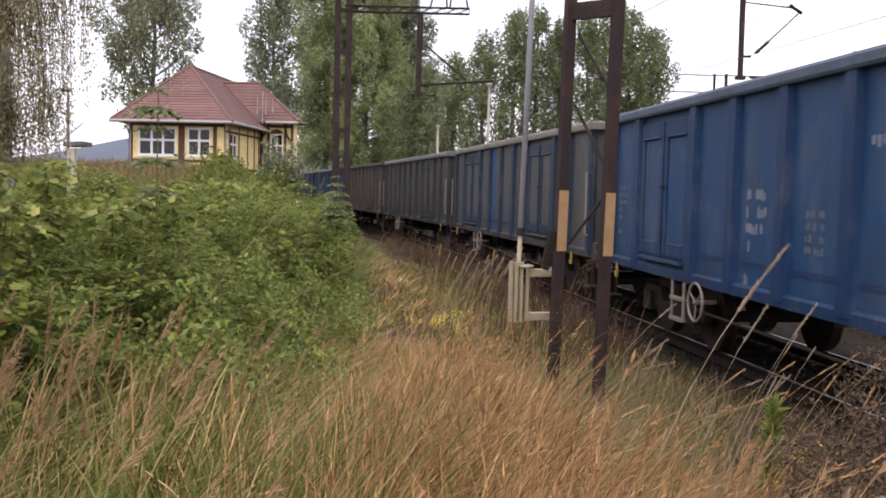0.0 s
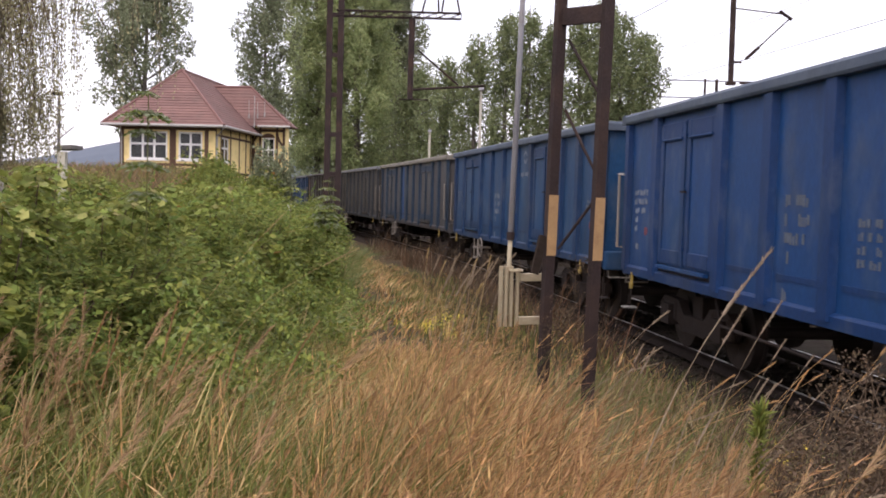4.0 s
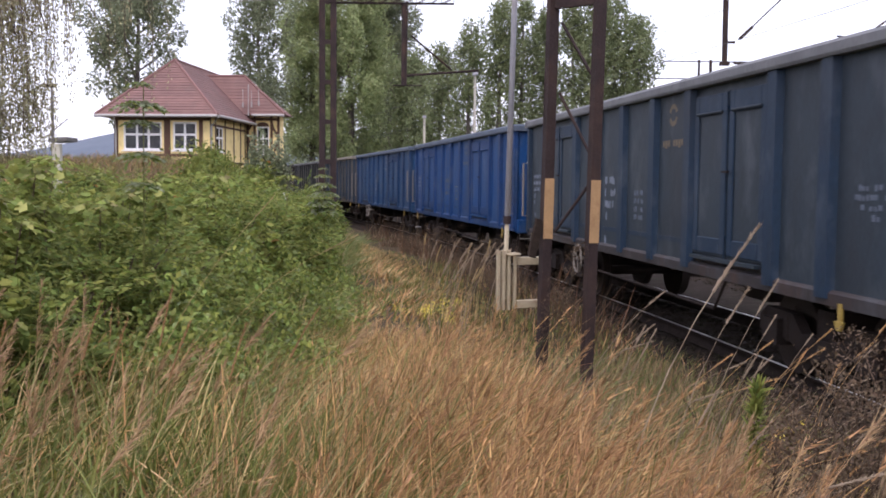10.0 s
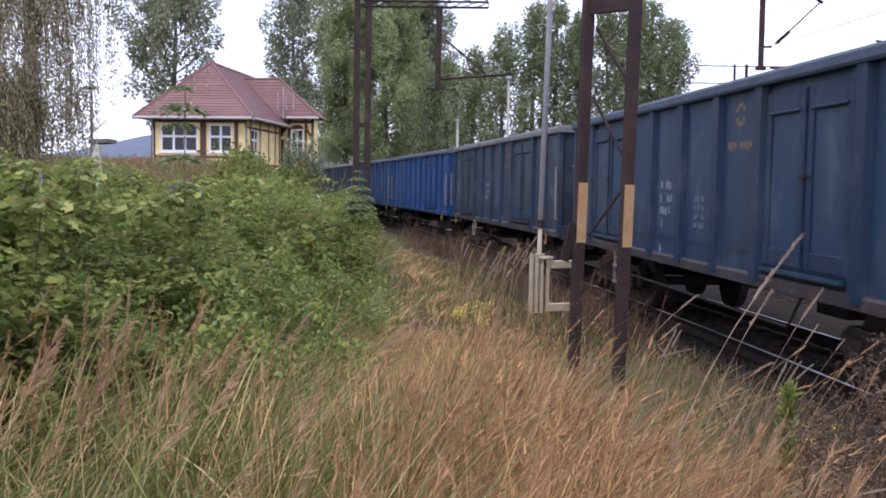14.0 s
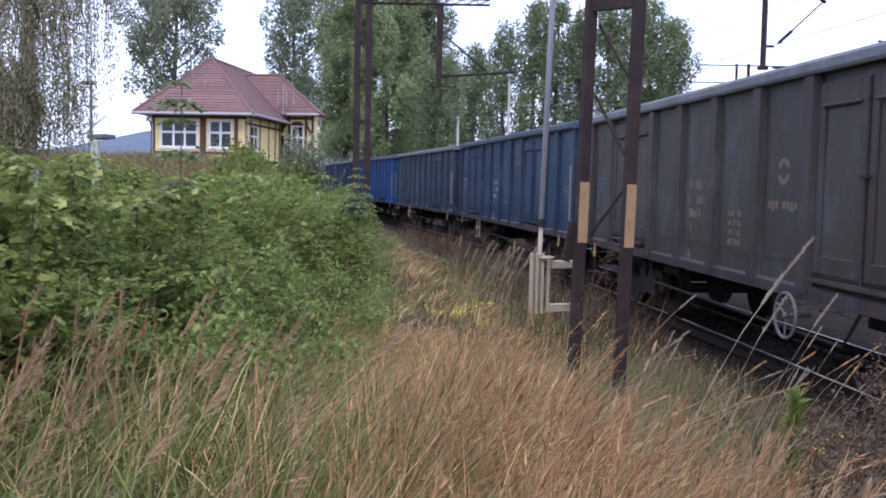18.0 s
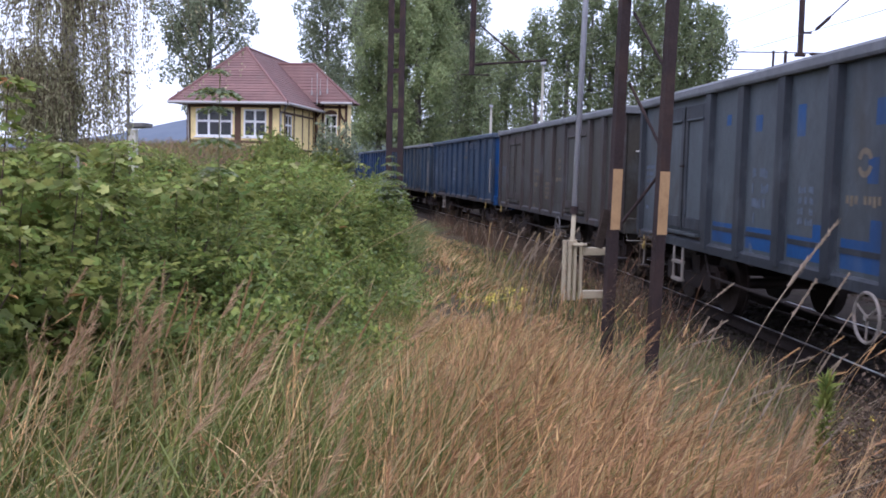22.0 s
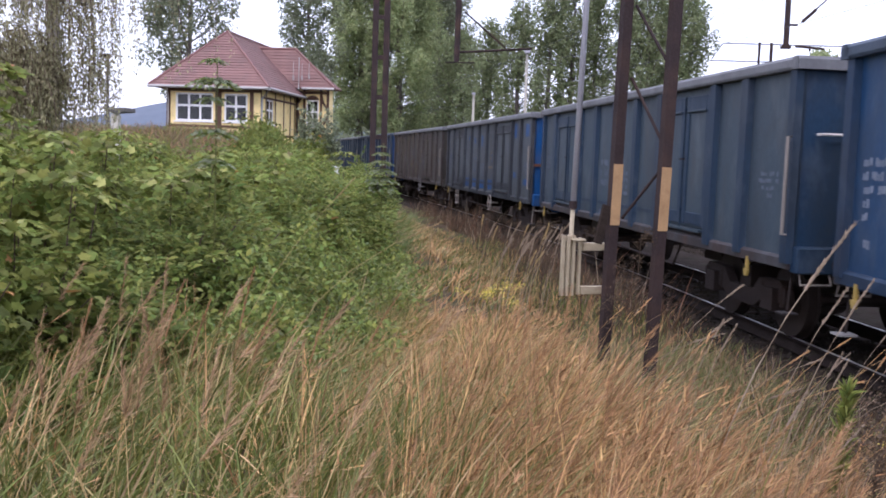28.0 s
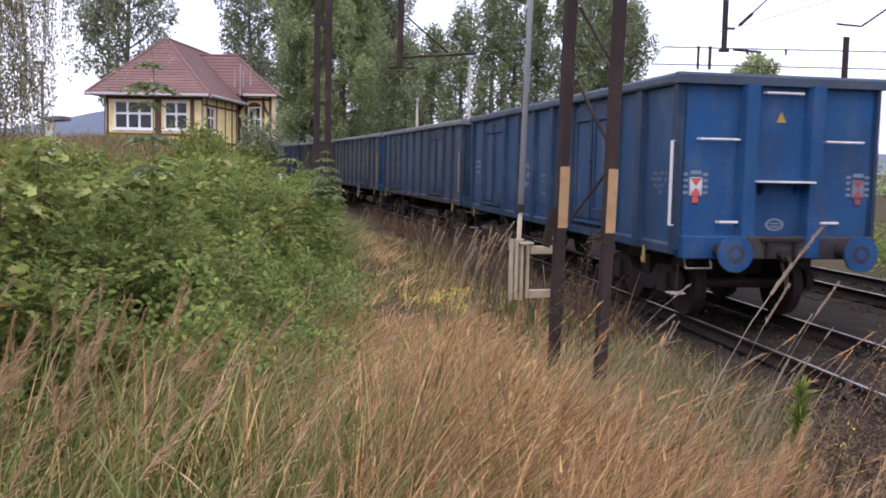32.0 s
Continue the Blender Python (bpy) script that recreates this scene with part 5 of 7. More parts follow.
    gutter((E_ + 0.07, -0.6, EAVE - 0.03), (E_ + 0.07, 6.9, EAVE - 0.03))
    gutter((3.3, 6.52, 6.11), (5.35, 6.52, 6.11))
    bm = bmesh.new()
    tube(bm, [(E_, -0.5, EAVE - 0.1), (2.85, -0.1, 5.05), (2.85, -0.08, 1.2)], 0.05, n=8)
    part("downpipe", bm, M_gutter, h)
    bm = bmesh.new()
    tube(bm, [(-E_ + 0.9, -0.65, EAVE - 0.1), (-2.62, -0.1, 5.0), (-2.62, -0.08, 1.2)], 0.045, n=8)
    part("downpipe", bm, M_gutter, h)
    for x, z0, z1 in ((2.75, 6.6, 7.7), (3.1, 6.05, 8.0), (3.3, 6.6, 7.6), (3.75, 6.7, 7.7)):
        bm = bmesh.new()
        tube(bm, [(x, 6.45, z0), (x, 6.45, z1)], 0.03 if z0 < 6.5 else 0.018, n=5)
        tube(bm, [(x, 6.45, z0), (x, 6.45, z0 + 0.3)], 0.05, n=6)
        part("aerial", bm, M_gutter, h, "thin pale aerial on the roof edge")


house()


def shed():
    """A low dark roof on a concrete post among the bushes."""
    x, y = -8.75, 22.0
    g = float(ground_z(x, y))
    s = thing("shelter", "low dark-roofed shelter on a pale concrete post", "shelter", at=pose(x, y, g))
    top = 2.90 - g
    bm = bmesh.new()
    prism(bm, [(0.30, top - 0.05), (0.70, top - 0.02), (0.70, top + 0.07), (0.30, top + 0.04)], -0.78, -0.1, "y")
    part("roof", bm, M_greypost, s)
    for px in (0.45,):
        bm = bmesh.new()
        box(bm, px - 0.085, px + 0.085, -0.75, -0.58, -0.2, top - 0.08)
        part("post", bm, M_pole_far, s, bevel=0.01)
    l = thing("lamp_post", "dark lamp post with a slanting bracket", "post", at=pose(-17.3, 44.0, float(ground_z(-17.3, 44))))
    bm = bmesh.new()
    tube(bm, [(0, 0, -0.2), (0, 0, 3.6)], 0.08, 0.065, n=8)
    tube(bm, [(0, 0, 1.6), (0.7, 0, 2.2)], 0.025, n=5)
    part("shaft", bm, M_greypost, l)
    bm = bmesh.new()
    box(bm, -0.35, 0.15, -0.1, 0.1, 3.6, 3.75)
    part("lamp_head", bm, M_metal_dark, l)


shed()


# ---- trees ----
def tree(name, x, y, height, width, seed, label, leaf_mat, leaf=0.30, bare=0.08, rise=1.3, full=1.0, taper=0.55, fuzz=0.05, lump=1.0, bark=M_bark):
    """A tapered trunk with upswept limbs, each carrying clumps of leaves; rise: how steeply the limbs climb, full: how closely they stand."""
    rng = np.random.default_rng(seed)
    g = float(ground_z(x, y))
    t = thing(name, label, "tree", at=pose(x, y, g))
    bm = bmesh.new()
    trunk = [(math.sin(u * 5 + seed) * 0.04 * u * width, math.cos(u * 4 + seed) * 0.04 * u * width, height * 0.95 * u - (0.3 if u == 0 else 0)) for u in np.linspace(0, 1, 9)]
    tube(bm, trunk, height * 0.013 + 0.06, 0.03, n=9)
    boughs = int((16 + height * 2.3) * full)
    centres, radii = [], []
    for k in range(boughs):
        u = bare + (0.97 - bare) * ((k + rng.uniform(0, 1)) / boughs) ** 0.9
        a = k * 2.39996 + rng.uniform(-0.5, 0.5)
        wide = width * 0.5 * math.sin(math.pi * min(1.0, 0.16 + 0.84 * u)) ** taper * rng.uniform(0.55, 1.16)
        z0 = height * (u - 0.10 * u)
        z1 = min(height * rng.uniform(0.97, 1.0), z0 + wide * rise * rng.uniform(0.8, 1.2))
        way = lambda v: (math.cos(a) * wide * v ** 0.8, math.sin(a) * wide * v ** 0.8, z0 + (z1 - z0) * v ** 1.4)  # noqa: E731
        tube(bm, [way(v) for v in (0.0, 0.35, 0.7, 1.0)], 0.035 + 0.012 * wide, 0.012, n=5, cap=False)
        n = 3 + int(wide * 0.55)
        for q in range(n):
            v = 0.30 + 0.72 * (q + rng.uniform(0, 0.9)) / n
            centres.append(np.array(way(v)) + rng.normal(0, 0.10 * width * 0.35, 3))
            radii.append((0.46 + 0.062 * width) * lump * rng.uniform(0.65, 1.2) * (1.25 - 0.62 * v))
    part("trunk", bm, bark, t, smooth=True)
    C, R = np.array(centres), np.array(radii)
    each = np.maximum(10, (R * R * 22.0 / (leaf * leaf)).astype(int))
    k = np.repeat(np.arange(len(C)), each)
    m = len(k)
    o = rng.normal(0, 1, (m, 3))
    o = o / np.linalg.norm(o, axis=1, keepdims=True)
    tall = 1.0 + 0.40 * min(2.0, rise)
    P = C[k] + o * (R[k] * rng.uniform(0.25, 1.0, m) ** 0.45)[:, None] * (1, 1, tall) + rng.normal(0, fuzz, (m, 3))
    keep = (P[:, 2] > bare * height * 0.7) & (P[:, 2] < height * 1.02)
    P, o = P[keep], o[keep]
    m = len(P)
    me = leaves("crown", P, rng.normal(0, 0.7, (m, 3)) + o * 0.5, rng.uniform(0.55, 1.35, m) * leaf, [leaf_mat], np.zeros(m, int), OVAL, rng, 0.25, o * 0.8 + (0, 0, 0.55))
    part_mesh("crown", me, t)
    return t


POPLAR = "tall green poplar tree with a loose leafy crown"
DARK = "large dense dark green tree beyond the train"
tree("poplar_tree", -23.3, 76, 18.8, 9.4, 11, "tall dark poplar standing behind the signal house", M_leaf_poplar_dark, 0.26, bare=0.05, rise=1.1, full=0.46, taper=0.85, fuzz=0.03, lump=0.95)
tree("poplar_tree", -18.2, 101, 26, 7.6, 12, "dark bluish poplar beside a larger tree behind the house", M_leaf_poplar_dark, 0.30, rise=1.3, full=0.48, taper=0.6, lump=1.0)
tree("broad_tree", -14.4, 116, 36, 11, 13, DARK, M_leaf_dark, 0.34, rise=0.8, full=0.58, taper=0.40, fuzz=0.06, lump=1.2)
tree("broad_tree", -9.4, 113, 35, 11, 14, DARK, M_leaf_dark, 0.34, rise=0.8, full=0.58, taper=0.40, fuzz=0.06, lump=1.2)
tree("poplar_tree", -5.4, 124, 34, 8.5, 24, DARK, M_leaf_poplar_dark, 0.36, rise=1.2, full=0.8, taper=0.5)
for n_, (px, py, ph, pw) in enumerate(((0.9, 92, 16.4, 5.4), (3.6, 89, 18.2, 5.0), (6.2, 86, 20.4, 4.6), (8.3, 88, 21.2, 4.6), (10.6, 90, 20.3, 4.8), (12.9, 87, 20.2, 4.6), (14.9, 86, 21.9, 4.8),
                                       (17.0, 88, 20.9, 5.0), (19.4, 90, 19.4, 5.6))):
    tree("poplar_tree", px, py, ph, pw, 215 + n_, POPLAR, M_leaf_poplar, 0.27, rise=1.5, full=0.40, taper=0.65, fuzz=0.03, lump=1.08)
tree("poplar_tree", -2.2, 106, 17, 6.5, 231, POPLAR, M_leaf_poplar, 0.30, rise=1.6, full=0.7)
tree("broad_tree", 42.6, 122, 18.4, 9, 21, "rounded far tree beyond the railway tracks", M_leaf_dark, 0.5, rise=0.5, taper=0.5)


def hedge(x0, y0, x1, y1, high, deep, count, seed, name, label, material, leaf):
    """A long low mass of undergrowth."""
    rng = np.random.default_rng(seed)
    u = rng.uniform(0, 1, count)
    x = x0 + (x1 - x0) * u + rng.normal(0, deep * 0.4, count)
    y = y0 + (y1 - y0) * u + rng.normal(0, deep, count)
    top = high * (0.55 + 0.25 * np.sin(u * 31 + seed) + 0.2 * np.sin(u * 77))
    z = ground_z(x, y) + top * rng.uniform(0, 1, count) ** 0.8
    P = np.stack([x, y, z], -1)
    me = leaves(name, P, rng.normal(0, 1, (count, 3)), rng.uniform(0.6, 1.3, count) * leaf, [material], np.zeros(count, int), OVAL, rng, 0.2)
    tagged(new(name, me), label, "undergrowth", kind="stuff")


hedge(-6, 100, 30, 92, 6.5, 1.6, 15000, 31, "undergrowth", "dark green undergrowth below the poplars", M_leaf_poplar_dark, 0.42)
hedge(-20, 84, -9, 104, 5.5, 1.5, 8000, 32, "undergrowth", "dark green undergrowth beside the bend of the track", M_leaf_poplar_dark, 0.42)
hedge(26, 100, 110, 110, 6.0, 3.0, 9000, 33, "undergrowth", "low distant green bushes beyond the tracks", M_leaf_dark, 0.6)
hedge(9.5, 14, 22, 60, 1.0, 1.2, 9000, 34, "weeds", "low green weeds beyond the second track", M_leaf_shrub2, 0.16)
hedge(8.9, 3, 12.5, 16, 0.8, 0.7, 5200, 38, "weeds", "low green weeds beyond the second track", M_leaf_poplar_dark, 0.12)
hedge(-9.6, 50.6, -7.5, 50.2, 4.3, 0.35, 6500, 35, "undergrowth", "dark bushy shrub beside the signal house", M_leaf_poplar_dark, 0.22)
hedge(-6.6, 27, -10.2, 49, 1.7, 0.9, 9000, 36, "undergrowth", "yellow-green bushes on the bank before the house", M_leaf_shrub, 0.17)
hedge(-12.5, 38, -10.5, 49, 0.5, 1.0, 1800, 37, "undergrowth", "yellow-green bushes on the bank before the house", M_leaf_shrub, 0.17)


def birch():
    rng = np.random.default_rng(41)
    x, y = -6.05, 13.2
    g = float(ground_z(x, y))
    t = thing("birch_tree", "weeping birch tree with white bark and hanging twigs", "tree", at=pose(x, y, g))
    bm = bmesh.new()
    tube(bm, [(0.05, 0, -0.3), (0.0, 0, 1.5), (-0.08, 0.1, 4.0), (0.05, 0, 7.0), (0.0, 0, 10.0)], 0.125, 0.05, n=12)
    part("trunk", bm, M_birch, t, "white birch trunk with dark scars", smooth=True)
    P, D_ = [], []
    bm = bmesh.new()

    def string(px, py, z0, length, thick):
        """One hanging twig with its leaves."""
        n = max(5, int(length * 24))
        sway = rng.uniform(-0.16, 0.20, 2)
        u = np.linspace(0, 1, n)
        pts = np.stack([px + sway[0] * np.sin(u * 2.4), py + sway[1] * u, z0 - length * u], -1)
        tube(bm, [tuple(q) for q in pts[:: max(1, n // 4)]], 0.005, 0.002, n=3, cap=False)
        for rep in range(thick):
            P.append(pts + rng.normal(0, 0.032, (n, 3)))
            D_.append(rng.normal(0, 0.38, (n, 3)) + (0, 0, -1.0))

    for k in range(80):
        a = k * 2.39996
        reach = 2.35 * rng.uniform(0.25, 1.0) ** 0.7
        z0 = 3.1 + 4.6 * ((k * 0.618) % 1.0)
        tip = (reach * math.cos(a) - 0.1, reach * math.sin(a) * 0.85)
        if tip[0] > 1.1:
            z0 += 0.8
        way = lambda v: (tip[0] * v, tip[1] * v, z0 + 0.9 * reach * (v - 0.75 * v * v))  # noqa: E731
        tube(bm, [way(v) for v in (0.0, 0.35, 0.7, 1.0)], 0.016, 0.005, n=5, cap=False)
        for q in range(int(3 + 3.6 * reach)):
            v = rng.uniform(0.2, 1.05)
            x_, y_, z_ = way(v)
            near = math.hypot(x_, y_) / 2.35
            string(x_ + rng.normal(0, 0.10), y_ + rng.normal(0, 0.10), z_, min(rng.uniform(0.7, 2.3) * (1.1 - 0.3 * near), z_ - 1.9), 2 if near < 0.6 else 1)
    for k in range(330):
        string(rng.uniform(-0.70, 0.30), rng.uniform(-1.0, -0.1), rng.uniform(2.4, 3.3), rng.uniform(0.5, 1.0), 3)
    for k in range(26):
        string(rng.normal(0.70, 0.10), rng.uniform(-0.6, -0.1), rng.uniform(2.6, 3.2), rng.uniform(0.6, 1.0), 3)
    for x0, z0, x1, z1 in ((-0.10, 4.3, 0.66, 3.35), (-0.10, 3.9, 0.45, 3.2), (0.0, 4.7, 1.05, 3.5), (-0.1, 4.1, -0.75, 3.2)):
        tube(bm, [(x0, -0.2, z0), (x0 + 0.45 * (x1 - x0), -0.4, z0 - 0.12 * (z0 - z1)), (x0 + 0.8 * (x1 - x0), -0.5, z0 - 0.5 * (z0 - z1)), (x1, -0.55, z1)], 0.016, 0.006, n=5, cap=False)
    tagged(part("branchwork", bm, M_twig, t), kind="stuff")
    P, D_ = np.concatenate(P), np.concatenate(D_)
    m = len(P)
    part_mesh("hanging_leaves", leaves("hanging_leaves", P, D_, rng.uniform(0.028, 0.054, m), [M_leaf_birch], np.zeros(m, int), OVAL, rng, 0.3, rng.normal(0, 0.6, (m, 3))), t)


birch()


# ---- shrubs ----
def shrub_kind(seed, label, radius, height, count, size, mats, shares, shape=LOBED):
    rng = np.random.default_rng(seed)
    t = thing("shrub", label, "shrub", "shrubs of the green thicket")
    bm = bmesh.new()
    for k in range(12):
        a = rng.uniform(0, math.tau)
        r = radius * rng.uniform(0.2, 0.85)
        e = (r * math.cos(a), r * math.sin(a), height * rng.uniform(0.6, 0.95))
        tube(bm, [(e[0] * 0.12, e[1] * 0.12, -0.15), (e[0] * 0.5, e[1] * 0.5, e[2] * 0.6), e], 0.014, 0.004, n=5, cap=False)
    tagged(part("branchwork", bm, M_twig, t), kind="stuff")
    o = rng.normal(0, 1, (count, 3))
    o[:, 2] = np.abs(o[:, 2]) * 1.1
    o = o / np.linalg.norm(o, axis=1, keepdims=True)
    ang = np.arctan2(o[:, 1], o[:, 0])
    lump = 1 + 0.16 * np.sin(ang * 3 + seed) + 0.12 * np.sin(ang * 7 + o[:, 2] * 6 + seed) + 0.10 * np.sin(o[:, 2] * 11 + ang * 2)
    r = rng.uniform(0.35, 1.0, count) ** 0.4 * lump
    P = o * r[:, None] * (radius, radius, height)
    d = o * (1, 1, 0.35) + rng.normal(0, 0.45, (count, 3))
    if shape is FROND:
        # compound leaves: pairs of narrow leaflets along a drooping midrib
        n = count // 4
        P, d = P[:n], d[:n] / np.linalg.norm(d[:n], axis=1, keepdims=True) + (0, 0, 0.18)
        side = np.cross(d, (0, 0, 1.0))
        side = side / (np.linalg.norm(side, axis=1, keepdims=True) + 1e-9)
        long = rng.uniform(0.6, 1.4, n) * size * 2.5
        at, way, big = [], [], []
        for q in (0.25, 0.5, 0.75, 1.0):
            for sgn in ((-1, 1) if q < 1 else (0,)):
                at.append(P + d * (long * q)[:, None] + np.array([0, 0, -0.16]) * (long * q * q)[:, None])
                way.append(side * sgn * 0.9 + d * 0.55 + rng.normal(0, 0.12, (n, 3)))
                big.append(long * (0.52 - 0.10 * abs(q - 0.5)) * rng.uniform(0.8, 1.15, n))
        tone = rng.choice(len(mats), n, p=shares)
        me = leaves("foliage", np.concatenate(at), np.concatenate(way), np.concatenate(big), mats, np.tile(tone, len(at)), LANCE, rng, 0.22)
    else:
        me = leaves("foliage", P, d, rng.uniform(0.55, 1.25, count) * size, mats, rng.choice(len(mats), count, p=shares), shape, rng, 0.45, o * 0.6 + (0, 0, 0.75))
    part_mesh("foliage", me, t)
    return t


FROND = "frond"
LANCE = (np.array([(0, 0, 0), (0.35, 0.17, 0.03), (0.7, 0.13, 0.0), (1, 0, -0.10), (0.7, -0.13, 0.0), (0.35, -0.17, 0.03)]), np.array([(0, 1, 5), (1, 2, 4), (1, 4, 5), (2, 3, 4)]))
GREENS = [M_leaf_shrub, M_leaf_shrub2, M_leaf_yellow, M_leaf_orange]
SHRUBS = [
    shrub_kind(51, "leafy green shrub with broad lobed leaves", 0.85, 1.15, 1500, 0.125, GREENS, (0.80, 0.155, 0.04, 0.005), MAPLE),
    shrub_kind(52, "leafy green shrub with pointed leaves", 0.75, 1.0, 2300, 0.092, GREENS, (0.70, 0.27, 0.025, 0.005)),
    shrub_kind(53, "dense dull green shrub with small leaves", 0.85, 0.95, 3800, 0.060, GREENS, (0.35, 0.632, 0.015, 0.003), FROND),
    shrub_kind(54, "fine-leaved green shrub at the thicket's edge", 0.75, 0.9, 4200, 0.050, GREENS, (0.5, 0.482, 0.016, 0.002), FROND),
    shrub_kind(55, "leafy shrub with yellowing crown leaves", 0.75, 1.1, 1500, 0.105, GREENS, (0.66, 0.17, 0.155, 0.015), MAPLE),
]


TALL = (1.15, 1.0, 0.95, 0.9, 1.1)


def thicket_edge(y):
    """The right edge of the thicket."""
    return float(np.interp(y, [4.0, 5.2, 7.0, 9.0, 11.0, 14.0, 20.0, 30.0, 45.0], [-2.9, -2.4, -1.95, -1.75, -1.68, -1.72, -2.05, -3.0, -6.2]))


def place_shrubs():
    rng = np.random.default_rng(61)
    first = [True] * len(SHRUBS)
    y = 4.9
    while y < 36:
        step = 0.62 + 0.045 * (y - 5)
        x = thicket_edge(y) - 0.62
        left = -0.62 * y - 1.5 if y < 27 else thicket_edge(y) - 3.5
        while x > left:
            near = x > thicket_edge(y) - 1.6
            k = int(rng.choice([0, 1, 2, 3, 4], p=(0.12, 0.15, 0.28, 0.42, 0.03) if (near and y > 6.5) else (0.38, 0.26, 0.16, 0.08, 0.12)))
            px, py = x + rng.uniform(-0.25, 0.25), y + rng.uniform(-0.25, 0.25)
            gz = float(ground_z(px, py)) + 0.18
            want = float(np.interp(py, [4.5, 7, 10, 18, 34], [1.62, 1.76, 1.86, 2.0, 2.6])) * rng.uniform(0.84, 1.10) - gz
            if near:
                want *= float(np.interp(py, [5, 8, 12, 20, 30], [0.97, 0.90, 0.88, 0.80, 0.55]))
            s = max(0.35, want / (TALL[k] * 1.18))
            at = pose(px, py, gz, 0, 0, rng.uniform(0, 360))
            if first[k]:
                ob, first[k] = SHRUBS[k], False
                ob.matrix_basis = at
            else:
                ob = copy_thing(SHRUBS[k], at)
            w = max(0.8, s)
            ob.scale = (w, w, s)
            x -= step * rng.uniform(0.95, 1.3)
        y += step * 0.95


place_shrubs()


def tall_plant(x, y, g, top, tiers, seed, label, name="young_tree"):
    """A thin stem with tiers of drooping compound leaves."""
    rng = np.random.default_rng(seed)
    t = thing(name, label, "sapling", at=pose(x, y, g))
    bm = bmesh.new()
    tube(bm, [(0, 0, -0.1), (0.02, 0, (top - g) * 0.5), (0.03, 0, top - g)], 0.007, 0.004, n=6)
    part("stem", bm, M_green, t)
    P, D_, S = [], [], []
    for z, r, n in tiers:
        for k in range(n):
            a = k * math.tau / n + rng.uniform(-0.2, 0.2)
            for q in np.linspace(0.15, 1, 9):
                for side in (-1, 1):
                    p = np.array([math.cos(a) * r * q, math.sin(a) * r * q, z - g + 0.10 * r - 0.35 * r * q * q])
                    P.append(p)
                    D_.append(np.array([math.cos(a + side * 0.9), math.sin(a + side * 0.9), -0.2]))
                    S.append(r * 0.46 * (1.1 - 0.5 * q))
    P, D_, S = np.array(P), np.array(D_), np.array(S)
    part_mesh("foliage", leaves("foliage", P, D_, S, [M_leaf_shrub2, M_leaf_poplar_dark], rng.integers(0, 2, len(P)), OVAL, rng, 0.1), t)


tall_plant(-2.12, 7.0, 0.45, 2.76, ((2.74, 0.10, 6), (2.59, 0.19, 7), (2.46, 0.13, 5), (2.22, 0.17, 5), (2.0, 0.16, 6)), 71, "tall thin sapling with umbrella-like leaf tiers rising from the thicket")
tall_plant(-1.50, 13.4, 0.45, 2.26, ((2.22, 0.07, 6), (2.12, 0.12, 8), (2.0, 0.17, 8), (1.88, 0.21, 9), (1.76, 0.24, 9), (1.64, 0.26, 9)), 72, "small layered green sapling at the thicket's edge")


